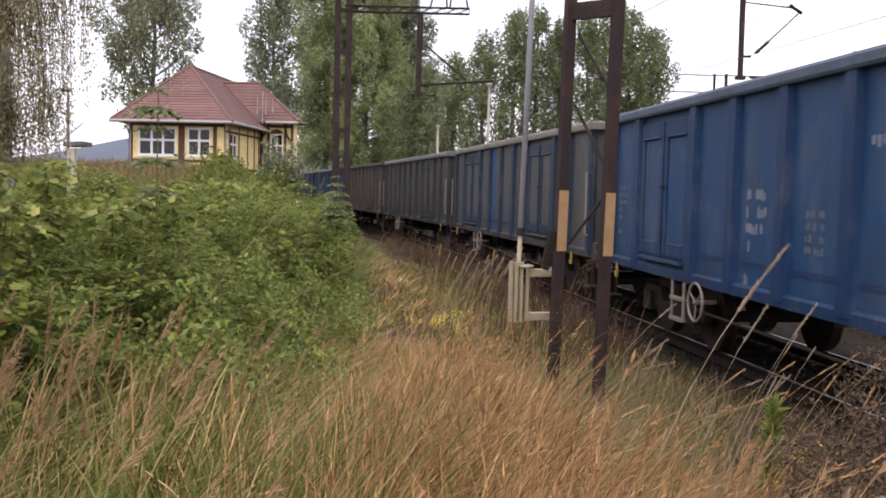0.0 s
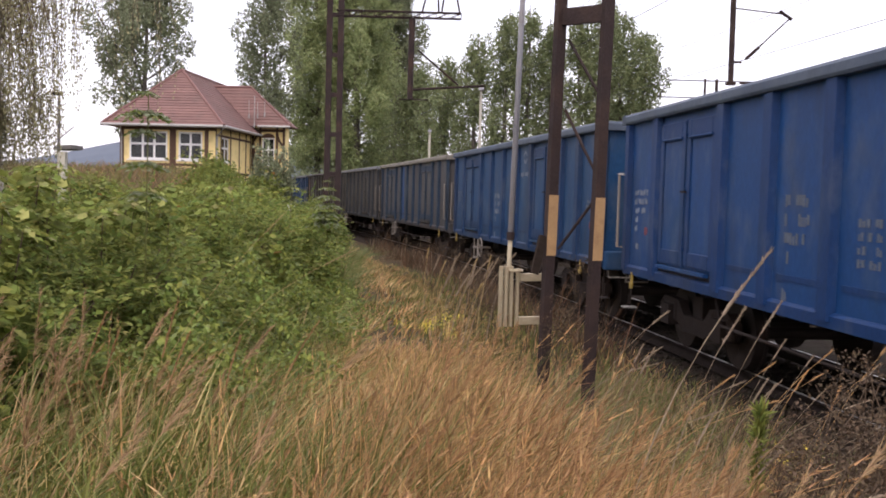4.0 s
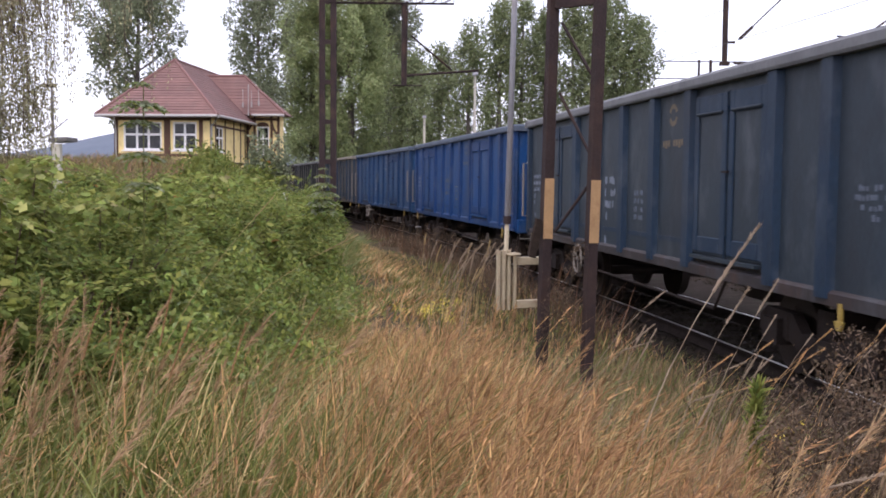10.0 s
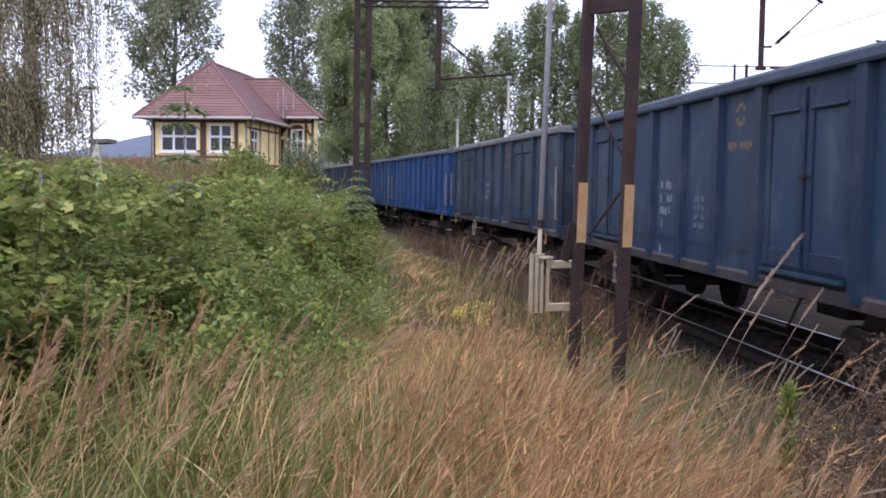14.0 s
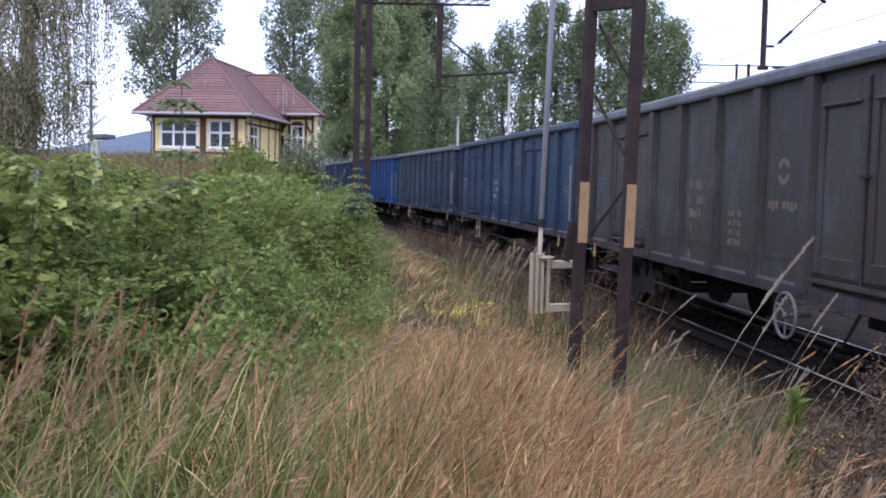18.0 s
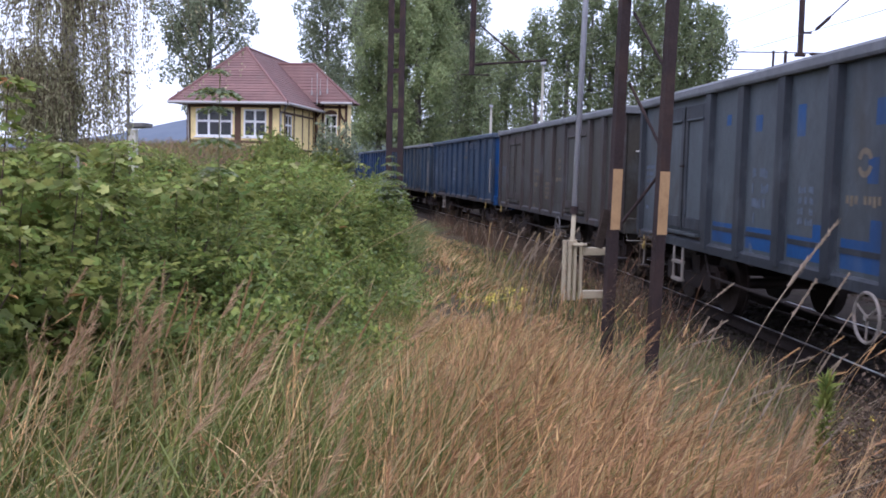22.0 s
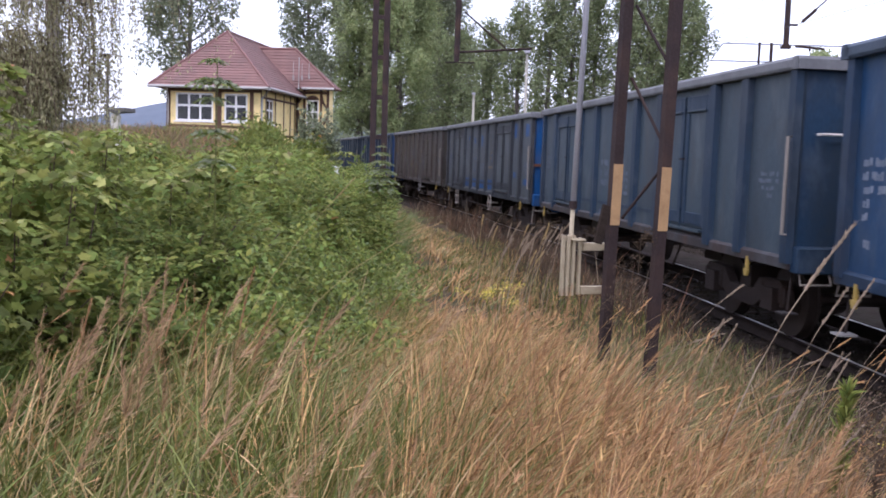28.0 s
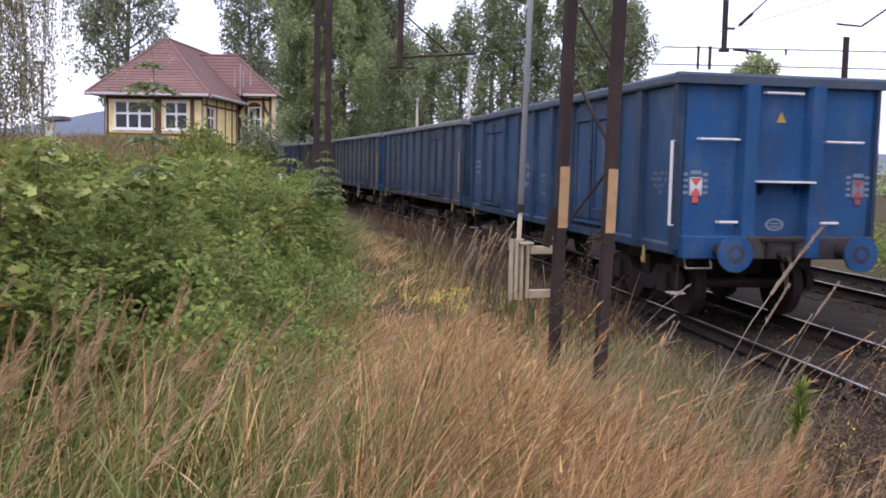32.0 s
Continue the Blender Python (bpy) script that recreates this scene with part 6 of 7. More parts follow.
def sprigs():
    """Tall leafy shoots that stand out of the thicket."""
    rng = np.random.default_rng(74)
    made = []
    for k in range(3):
        t = thing("leafy_shoot", "tall leafy shoot with yellow-green top leaves in the thicket", "shoot", "shoots of the thicket")
        bm = bmesh.new()
        tube(bm, [(0, 0, 0), (0.03, 0, 0.7), (0.05, 0.02, 1.3)], 0.009, 0.004, n=5)
        part("stem", bm, M_twig, t)
        P, D_, S = [], [], []
        for z in np.linspace(0.55, 1.32, 8):
            for q in range(6):
                a = q * math.tau / 6 + rng.uniform(-0.4, 0.4) + z * 5
                r = rng.uniform(0.05, 0.20)
                for v in (0.3, 0.65, 1.0):
                    P.append((0.05 + math.cos(a) * r * v, math.sin(a) * r * v, z - 0.05 * v))
                    D_.append((math.cos(a), math.sin(a), -0.1))
                    S.append(rng.uniform(0.045, 0.085))
        for q in range(9):
            a = q * math.tau / 9 + rng.uniform(-0.2, 0.2)
            for v in (0.35, 0.7, 1.0):
                P.append((0.05 + math.cos(a) * 0.17 * v, math.sin(a) * 0.17 * v, 1.34 - 0.05 * v * v))
                D_.append((math.cos(a), math.sin(a), 0.0))
                S.append(0.085)
        P, D_, S = np.array(P), np.array(D_), np.array(S)
        top = (P[:, 2] > 1.27).astype(int)
        part_mesh("shoot_leaves", leaves("shoot_leaves", P, D_, S, [M_leaf_shrub, M_leaf_yellow], top * (rng.uniform(0, 1, len(P)) < 0.3), LOBED if k else OVAL, rng, 0.25), t)
        made.append(t)
    for n in range(70):
        y = rng.uniform(4.9, 19)
        x = thicket_edge(y) - 0.4 - rng.uniform(0, 1) ** 0.75 * max(0.3, 0.60 * y + thicket_edge(y) - 0.4)
        want = float(np.interp(y, [4.5, 7, 10, 18], [1.75, 1.92, 2.02, 2.15])) * rng.uniform(0.9, 1.06)
        at = pose(x, y, want - 1.36, rng.uniform(-6, 6), rng.uniform(-4, 10), rng.uniform(0, 360))
        if n < 3:
            made[n].matrix_basis = at
        else:
            copy_thing(made[int(rng.integers(0, 3))], at)
    o = made[1].copy()
    scene.collection.objects.link(o)
    tagged(o, "tall leafy shoot with orange autumn leaves at its tip")
    o.matrix_basis = pose(-3.84, 7.0, 1.35, 0, 4, 60)
    for child in made[1].children:
        c = child.copy()
        scene.collection.objects.link(c)
        c.parent = o
        if len(c.data.materials) == 2:
            c.data = c.data.copy()
            c.data.materials[1] = M_leaf_orange
    for n in range(10):
        y = rng.uniform(7.0, 11.0)
        x = -y * rng.uniform(0.41, 0.56)
        copy_thing(made[int(rng.integers(0, 3))], pose(x, y, 2.04 + y * rng.uniform(-0.01, 0.035) - 1.36, rng.uniform(-8, 8), rng.uniform(-6, 10), rng.uniform(0, 360)))


sprigs()


# ---- grass ----
def blades(rng, x, y, height, width, lean, spread, bend, own=None):
    """Curved tapered blades; lean: the mean tilt to the right, in metres a metre; own: a tilt of each blade's tuft."""
    n = len(x)
    g = ground_z(x, y) - 0.03
    a = rng.uniform(0, math.tau, n)
    tilt = np.stack([lean + rng.normal(0, spread, n), rng.normal(0, spread, n) - 0.05], -1)
    if own is not None:
        tilt = tilt + own
    side = np.stack([np.cos(a), np.sin(a) * 0.4, np.zeros(n)], -1)
    side /= np.linalg.norm(side, axis=1, keepdims=True)
    rows = []
    for u, w in ((0, 0.8), (0.38, 1.0), (0.74, 0.7), (1.0, 0.0)):
        c = np.stack([x + tilt[:, 0] * height * (u * 0.55 + bend * u * u), y + tilt[:, 1] * height * (u * 0.55 + bend * u * u),
                      g + height * u * (1 - 0.20 * u * np.minimum(1.5, (tilt ** 2).sum(1)))], -1)
        if w:
            rows += [c - side * (width * w / 2)[:, None], c + side * (width * w / 2)[:, None]]
        else:
            rows.append(c)
    v = np.stack(rows, 1)
    tri = np.array([(0, 1, 3), (0, 3, 2), (2, 3, 5), (2, 5, 4), (4, 5, 6)])
    return v, tri, v[:, 6], v[:, 6] - (v[:, 4] + v[:, 5]) / 2


def field(name, label, rng, x, y, height, width, lean, spread, bend, materials, index, own=None):
    v, tri, tips, d = blades(rng, x, y, height, width, lean, spread, bend, own)
    f = (tri[None] + (np.arange(len(x)) * 7)[:, None, None]).reshape(-1, 3)
    me = raw_mesh(name, v.reshape(-1, 3), f, materials, np.repeat(index, 5))
    tagged(new(name, me), label, "grass", kind="stuff")
    return tips, d


def scatter(rng, n, x0, x1, y0, y1, keep):
    x, y = rng.uniform(x0, x1, n), rng.uniform(y0, y1, n)
    k = keep(x, y)
    return x[k], y[k]


def in_path(x, y):
    """Open ground: right of the thicket and left of the track."""
    edge = np.interp(y, [1.0, 4.0, 5.2, 7.0, 9.0, 11.0, 14.0, 20.0, 30.0, 45.0], [-4.2, -3.4, -2.6, -2.1, -1.85, -1.7, -1.65, -2.05, -3.1, -6.3])
    return (x > edge) & (beside(x, y) > 0.8)


def dryness(x, y):
    """1 where the grass is dry straw, 0 where it is green."""
    n = np.sin(x * 1.9 + 1.3 * np.sin(y * 0.8)) * 0.22 + np.sin(y * 1.5 + x) * 0.15
    return np.clip(smooth(-1.25, 0.0, x + 0.07 * (y - 3)) * (1 - 0.35 * smooth(6.0, 8.5, y)) + n, 0, 1)


def hollow(x, y):
    """1 in the green hollow between the front meadow and the thicket."""
    return smooth(3.9, 5.4, y) * smooth(-0.36, -0.24, x / np.maximum(y, 1.0)) * (1 - smooth(-0.5, 0.2, x))


def trodden(x, y):
    """How tall the grass stands: low on the trodden path and by the mast, tall in front and along the thicket."""
    low = np.maximum(smooth(5.0, 8.0, y) * smooth(-1.3, -0.3, x), hollow(x, y))
    return (1 - 0.55 * smooth(0.35, 0.85, x) * smooth(4.2, 5.4, y) * (1 - smooth(9.0, 10.5, y))) * (1 - 0.52 * low - 0.25 * smooth(0.9, 1.9, x) * smooth(4.2, 6.5, y)) * (1 - 0.45 * smooth(0.36, 0.52, x / np.maximum(y, 1.0)))


def grow_grass():
    rng = np.random.default_rng(81)
    seeds, ways = [], []
    open_ground = lambda x, y: (in_path(x, y) | (y < 4.6)) & (beside(x, y) > 0.7) & (x > -0.17 * y - 0.2 - 0.4 * smooth(4.5, 7.0, y) * y)  # noqa: E731
    # label, tufts, blades a tuft, tuft radius, stretch of ground, least and most height, width, lean, scatter, share with heads
    for label, tufts, per, rad, x0, x1, y0, y1, hmin, hmax, w, lean, spread, heads in (
            ("dense dry undergrowth of the meadow", 560, 20, 0.10, -2.6, 2.8, 1.3, 4.4, 0.14, 0.42, 0.007, 0.30, 0.75, 0.0),
            ("long dry stalks leaning in the wind", 400, 26, 0.07, -2.6, 2.8, 1.3, 4.4, 0.35, 0.95, 0.0042, 0.34, 0.26, 0.14),
            ("dense dry undergrowth between thicket and track", 1300, 20, 0.12, -5.0, 3.4, 3.8, 9.5, 0.18, 0.42, 0.010, 0.32, 0.55, 0.0),
            ("long dry stalks between thicket and track", 800, 30, 0.09, -4.0, 3.2, 3.8, 9.5, 0.35, 0.88, 0.0058, 0.34, 0.26, 0.14),
            ("dry grass along the trodden path", 1300, 20, 0.16, -6.5, 3.0, 9.0, 32.0, 0.25, 0.60, 0.016, 0.40, 0.5, 0.10)):
        cx, cy = scatter(rng, tufts, x0, x1, y0, y1, open_ground)
        k = np.repeat(np.arange(len(cx)), per)
        m = len(k)
        o = rng.normal(0, rad, (m, 2))
        x, y = cx[k] + o[:, 0], cy[k] + o[:, 1]
        near_track = smooth(0.7, 2.4, beside(x, y))
        tall = rng.uniform(0.75, 1.15, len(cx))[k]
        h = rng.uniform(hmin, hmax, m) * tall * (0.4 + 0.6 * near_track) * trodden(x, y)
        own = rng.normal(0, 0.15, (len(cx), 2))[k] + o / rad * 0.10
        dry_tuft = rng.uniform(0, 1, len(cx)) < dryness(cx, cy) * (0.30 + 0.70 * smooth(0.7, 2.4, beside(cx, cy)))
        dry = np.where(rng.uniform(0, 1, m) < 0.85, dry_tuft[k], ~dry_tuft[k])
        kind = np.where(dry, rng.choice([0, 2, 3, 1], m, p=(0.42, 0.17, 0.36, 0.05) if heads else (0.22, 0.08, 0.45, 0.25)), rng.choice([1, 2, 0], m, p=(0.70, 0.22, 0.08)))
        tips, d = field("meadow_grass", label, rng, x, y, h, w * rng.uniform(0.6, 1.4, m), lean, spread, 0.6, [M_straw, M_green, M_pale, M_redstraw], kind, own)
        if heads:
            pick = dry & (h > hmin * 0.8) & (rng.uniform(0, 1, m) < heads)
            seeds.append(tips[pick])
            ways.append(d[pick])
    # soft green grass sloping from the thicket's foot to the path
    x, y = scatter(rng, 38000, -3.4, 0.2, 3.6, 22.0, lambda x, y: (x > np.interp(y, [4, 7, 11, 14, 22], [-3.0, -2.2, -1.9, -1.8, -2.4])) & (x > -0.25 * y) & (x < np.interp(y, [4, 7, 10, 14, 22], [-0.9, -0.95, -1.15, -1.35, -2.0]) + rng.normal(0, 0.16, len(x))))
    m = len(x)
    field("slope_grass", "soft green grass at the foot of the thicket", rng, x, y, rng.uniform(0.20, 0.62, m) * (1.1 - 0.45 * smooth(-1.8, -0.7, x)), rng.uniform(0.004, 0.008, m) * (0.8 + 0.08 * y), 0.22, 0.60, 0.7, [M_green, M_slope, M_pale],
          rng.choice([0, 1, 2], m, p=(0.40, 0.46, 0.14)))
    # leafy herbs between the thicket and the slope
    x, y = scatter(rng, 70000, -3.2, -0.6, 5.6, 14.0, lambda x, y: (x > np.interp(y, [5, 7, 9, 11, 14], [-2.5, -2.2, -2.0, -1.9, -1.9])) & (x < np.interp(y, [5, 7, 10, 14], [-1.1, -0.85, -0.92, -1.2]) + rng.normal(0, 0.14, len(x))))
    m = len(x)
    bump = 0.75 + 0.25 * np.sin(x * 6.1 + y * 2.7) + 0.18 * np.sin(y * 5.9 - x * 3.1)
    high = (0.95 - 0.60 * smooth(-1.95, -0.9, x)) * bump
    P = np.stack([x, y, ground_z(x, y) + high * rng.uniform(0, 1, m) ** 0.6], -1)
    me = leaves("herbs", P, rng.normal(0, 0.8, (m, 3)) + (0.2, -0.2, 0.1), rng.uniform(0.030, 0.078, m), [M_leaf_shrub, M_leaf_shrub2, M_slope], rng.choice([0, 1, 2], m, p=(0.36, 0.38, 0.26)), OVAL, rng, 0.3)
    tagged(new("herbs", me), "soft green leafy herbs at the foot of the thicket", "undergrowth", kind="stuff")
    # matted thatch under the standing stalks
    x, y = scatter(rng, 52000, -1.4, 2.6, 1.5, 9.5, lambda x, y: (beside(x, y) > 1.2) & (x > -0.16 * y - 0.2) & (x < 0.50 * y))
    m = len(x)
    field("thatch", "matted tan thatch of dry grass", rng, x, y, rng.uniform(0.12, 0.36, m), rng.uniform(0.003, 0.006, m), 0.7, 0.8, 0.5, [M_straw, M_redstraw, M_pale, M_green], rng.choice([0, 1, 2, 3], m, p=(0.48, 0.22, 0.22, 0.08)))
    # left foreground: greener, with reddish heads
    for tufts, per, lo, hi, w0, w1, heads in ((330, 16, 0.20, 0.50, 0.007, 0.014, 0.0), (290, 16, 0.45, 0.85, 0.005, 0.012, 0.03)):
        cx, cy = scatter(rng, tufts, -4.4, -0.2, 1.9, 5.9, lambda x, y: x > -0.72 * y - 0.4)
        k = np.repeat(np.arange(len(cx)), per)
        m = len(k)
        o = rng.normal(0, 0.08, (m, 2))
        h = rng.uniform(lo, hi, m) * rng.uniform(0.8, 1.15, len(cx))[k] * (1 - 0.5 * hollow(cx, cy)[k])
        own = rng.normal(0, 0.16, (len(cx), 2))[k] + o / 0.08 * 0.14
        pale_tuft = (rng.uniform(0, 1, len(cx)) < 0.32)[k]
        kind = np.where(pale_tuft, rng.choice([2, 0, 1], m, p=(0.28, 0.14, 0.58)), rng.choice([1, 2, 0], m, p=(0.85, 0.12, 0.03)))
        tips, d = field("meadow_grass", "green and pale tall grass before the thicket", rng, cx[k] + o[:, 0], cy[k] + o[:, 1], h, rng.uniform(w0, w1, m), 0.30, 0.40, 0.7, [M_straw, M_green, M_pale], kind, own)
        if heads:
            pick = rng.uniform(0, 1, m) < heads
            seeds.append(tips[pick])
            ways.append(d[pick])
    # reddish feathery heads on the tips
    T, W_ = np.concatenate(seeds), np.concatenate(ways)
    k = 14
    n = len(T)
    W_ = W_ / np.linalg.norm(W_, axis=1, keepdims=True)
    u = rng.uniform(-0.75, 0.35, (n, k))
    L = (0.10 + 0.12 * rng.uniform(0, 1, n))[:, None]
    base = T[:, None] + W_[:, None] * (u * L)[..., None]
    d = W_[:, None] + rng.normal(0, 0.20, (n, k, 3))
    size = (0.055 * (1 - 0.5 * np.abs(u)))[..., None] * (0.6 + 0.4 * rng.uniform(0, 1, (n, k, 1)))
    s = np.cross(d, rng.normal(0, 1, (n, k, 3)))
    s = s / (np.linalg.norm(s, axis=2, keepdims=True) + 1e-9) * 0.0030
    v = np.stack([base - s, base + s, base + d * size], 2).reshape(-1, 3)
    f = np.arange(n * k * 3).reshape(-1, 3)
    mi = np.repeat((rng.uniform(0, 1, n) < 0.35).astype(int), k)
    tagged(new("grass_seed_heads", raw_mesh("grass_seed_heads", v, f, [M_redstraw, M_straw], mi)), "reddish feathery seed heads of the dry grass", "grass", kind="stuff")
    # reddish plumes, brush-like, standing out of the grass
    def plumes(name, label, n, keep, x0, x1, y0, y1, lo, hi, length, hairs, wide, stem_mat, hair_mat=M_redstraw):
        x, y = scatter(rng, n, x0, x1, y0, y1, keep)
        n = len(x)
        h = rng.uniform(lo, hi, n) * (0.55 + 0.45 * smooth(1.7, 3.4, beside(x, y))) * (1 - 0.5 * smooth(0.35, 0.85, x) * smooth(4.2, 5.4, y)) * (1 - 0.5 * hollow(x, y))
        v, tri, tips, d = blades(rng, x, y, h, np.full(n, 0.0045), 0.24, 0.20, 0.6)
        fs = (tri[None] + (np.arange(n) * 7)[:, None, None]).reshape(-1, 3)
        d = d / np.linalg.norm(d, axis=1, keepdims=True)
        L = rng.uniform(0.6, 1.3, n) * length
        u = rng.uniform(-1.0, 0.12, (n, hairs))
        base = tips[:, None] + d[:, None] * (u * L[:, None])[..., None]
        w = d[:, None] + rng.normal(0, 0.30, (n, hairs, 3)) + np.array([0.22, 0, -0.05])
        size = 0.10 * (1 - 0.62 * (u + 1)) * rng.uniform(0.5, 1.2, (n, hairs))
        s = np.cross(w, rng.normal(0, 1, (n, hairs, 3)))
        s = s / (np.linalg.norm(s, axis=2, keepdims=True) + 1e-9) * wide
        hv = np.stack([base - s, base + s, base + w * size[..., None]], 2).reshape(-1, 3)
        hf = np.arange(len(hv)).reshape(-1, 3)
        verts = np.concatenate([v.reshape(-1, 3), hv])
        faces = np.concatenate([fs, hf + n * 7])
        mi = np.concatenate([np.zeros(len(fs), int), np.ones(len(hf), int)])
        tagged(new(name, raw_mesh(name, verts, faces, [stem_mat, hair_mat], mi)), label, "grass", kind="stuff")

    plumes("plume_grass", "reddish brown plume grass leaning in the wind", 460, lambda x, y: (x > -0.08 * y - 0.15) & (beside(x, y) > 1.8), -2, 2.2, 1.9, 6.0, 0.55, 0.95, 0.22, 80, 0.0015, M_straw)
    plumes("plume_grass", "tall tan plume grass before the thicket", 105, lambda x, y: (x < -0.24 * y) & (x > -0.62 * y), -3.2, 0, 2.6, 5.2, 0.72, 1.12, 0.30, 90, 0.0020, M_pale, M_plume)
    x, y = scatter(rng, 150, -2.4, 2.0, 2.2, 6.0, lambda x, y: (x > -0.6 * y) & (beside(x, y) > 2.0))
    m = len(x)
    field("stray_stalks", "long pale stalks lying across the meadow grass", rng, x, y, rng.uniform(0.7, 1.05, m), rng.uniform(0.004, 0.007, m), 0.85, 0.35, 0.7, [M_pale, M_green], (rng.uniform(0, 1, m) < 0.25).astype(int))
    # the dry mound before the house
    x, y = scatter(rng, 32000, -20, -4.5, 19, 52.5, lambda x, y: (x < np.interp(y, [19, 24, 30, 45], [-4.5, -5, -6, -8.5])) & (x > -0.5 * y))
    m = len(x)
    kind = np.where(rng.uniform(0, 1, m) < 0.52, 0, np.where(rng.uniform(0, 1, m) < 0.7, 1, 2))
    field("mound_grass", "brown dry grass on the mound before the house", rng, x, y, rng.uniform(0.12, 0.75, m), rng.uniform(0.012, 0.03, m), 0.2, 0.75, 0.5, [M_weedgrass, M_green, M_redstraw], kind)
    # low grass along the track
    x, y = scatter(rng, 22000, -2, 4.4, 1.6, 14, lambda x, y: (beside(x, y) > -0.5) & (beside(x, y) < np.where(y < 6, 3.2, 1.5)) & (x > 0.28 * y))
    m = len(x)
    field("dead_verge_grass", "dark brown dead weeds along the ballast", rng, x, y, rng.uniform(0.2, 0.85, m) * smooth(-0.6, 0.9, beside(x, y)), rng.uniform(0.003, 0.008, m), 0.25, 0.6, 0.4, [M_deadweed, M_weedhead, M_green, M_oldstalk], rng.choice([0, 1, 2, 3], m, p=(0.50, 0.22, 0.18, 0.10)))
    # taller dull stalks beside the ballast, close by
    x, y = scatter(rng, 9000, 0.5, 2.6, 1.7, 5.2, lambda x, y: (x > 0.30 * y) & (x < 0.56 * y) & (beside(x, y) > 1.0))
    m = len(x)
    field("meadow_grass", "dull tan and brown stalks beside the ballast", rng, x, y, rng.uniform(0.25, 0.72, m), rng.uniform(0.003, 0.006, m), 0.30, 0.40, 0.6, [M_oldstalk, M_straw, M_rustweed, M_green], rng.choice([0, 1, 2, 3], m, p=(0.34, 0.26, 0.26, 0.14)))
    x, y = scatter(rng, 8000, 0.8, 2.6, 2.8, 5.0, lambda x, y: (x > 0.29 * y) & (x < 0.56 * y) & (beside(x, y) > 0.9))
    m = len(x)
    field("meadow_grass", "tan and dark brown weeds leaning over the ballast", rng, x, y, rng.uniform(0.45, 0.98, m) * (1 - 0.12 * smooth(0.36, 0.46, x / y)), rng.uniform(0.003, 0.006, m), 0.30, 0.30, 0.6, [M_oldstalk, M_plume, M_rustweed, M_weedgrass], rng.choice([0, 1, 2, 3], m, p=(0.16, 0.30, 0.26, 0.28)))
    plumes("dock_weeds", "dark brown seeding dock weeds beside the ballast", 420, lambda x, y: (x > 0.36 * y) & (x < 0.55 * y) & (beside(x, y) > 0.8), 1.0, 2.8, 3.0, 5.2, 0.65, 1.22, 0.34, 90, 0.0028, M_deadweed, M_deadweed)
    plumes("plume_grass", "soft tan plume grass close beside the ballast", 130, lambda x, y: (x > 0.26 * y) & (x < 0.46 * y) & (beside(x, y) > 0.8), 0.6, 2.4, 2.4, 4.6, 0.75, 1.10, 0.30, 90, 0.0020, M_plume, M_plume)
    plumes("plume_grass", "green and brown weeds in the near corner by the ballast", 220, lambda x, y: (x > 0.37 * y) & (x < 0.52 * y), 0.7, 1.8, 1.9, 3.3, 0.72, 1.06, 0.30, 90, 0.0024, M_green, M_weedgrass)
    # dull soft grass on the bank below the mast
    x, y = scatter(rng, 22000, 0.5, 3.0, 5.4, 11.0, lambda x, y: (x > 0.12 * y) & (x < 0.34 * y) & (beside(x, y) > 0.75))
    m = len(x)
    field("bank_grass", "dull tan and green grass on the bank by the mast", rng, x, y, rng.uniform(0.18, 0.56, m), rng.uniform(0.004, 0.009, m), 0.38, 0.45, 0.6, [M_weedgrass, M_slope, M_plume, M_pale], rng.choice([0, 1, 2, 3], m, p=(0.40, 0.42, 0.12, 0.06)))
    # rust brown dried weeds between the path and the ballast
    x, y = scatter(rng, 60000, -6, 3.0, 9.0, 40, lambda x, y: (beside(x, y) > 0.2) & (beside(x, y) < 0.75 + 0.3 * np.sin(y * 1.7) + 0.2 * np.sin(y * 4.1)))
    m = len(x)
    clump = 0.55 + 0.30 * np.sin(y * 2.3 + 1.0) + 0.22 * np.sin(y * 5.3)
    field("dried_weeds", "rust brown dried weeds along the ballast shoulder", rng, x, y, rng.uniform(0.25, 1.15, m) * clump * smooth(10.5, 14.0, y) + 0.1, rng.uniform(0.006, 0.014, m), 0.18, 0.40, 0.5, [M_deadweed, M_weedhead, M_rustweed, M_oldstalk],
          rng.choice([0, 1, 2, 3], m, p=(0.22, 0.26, 0.38, 0.14)))
    x, y = scatter(rng, 34000, -4, 4.0, 2.5, 26, lambda x, y: (beside(x, y) > -0.2) & (beside(x, y) < 2.6))
    m = len(x)
    kind = rng.choice([1, 0, 3], m, p=(0.46, 0.22, 0.32))
    field("verge_grass", "short green and dry grass along the ballast", rng, x, y, rng.uniform(0.10, 0.40, m) * smooth(-0.8, 0.3, beside(x, y)), rng.uniform(0.006, 0.013, m), 0.15, 0.5, 0.4, [M_straw, M_green, M_pale, M_deadweed], kind)


grow_grass()


# ---- single plants ----
STALKS = []


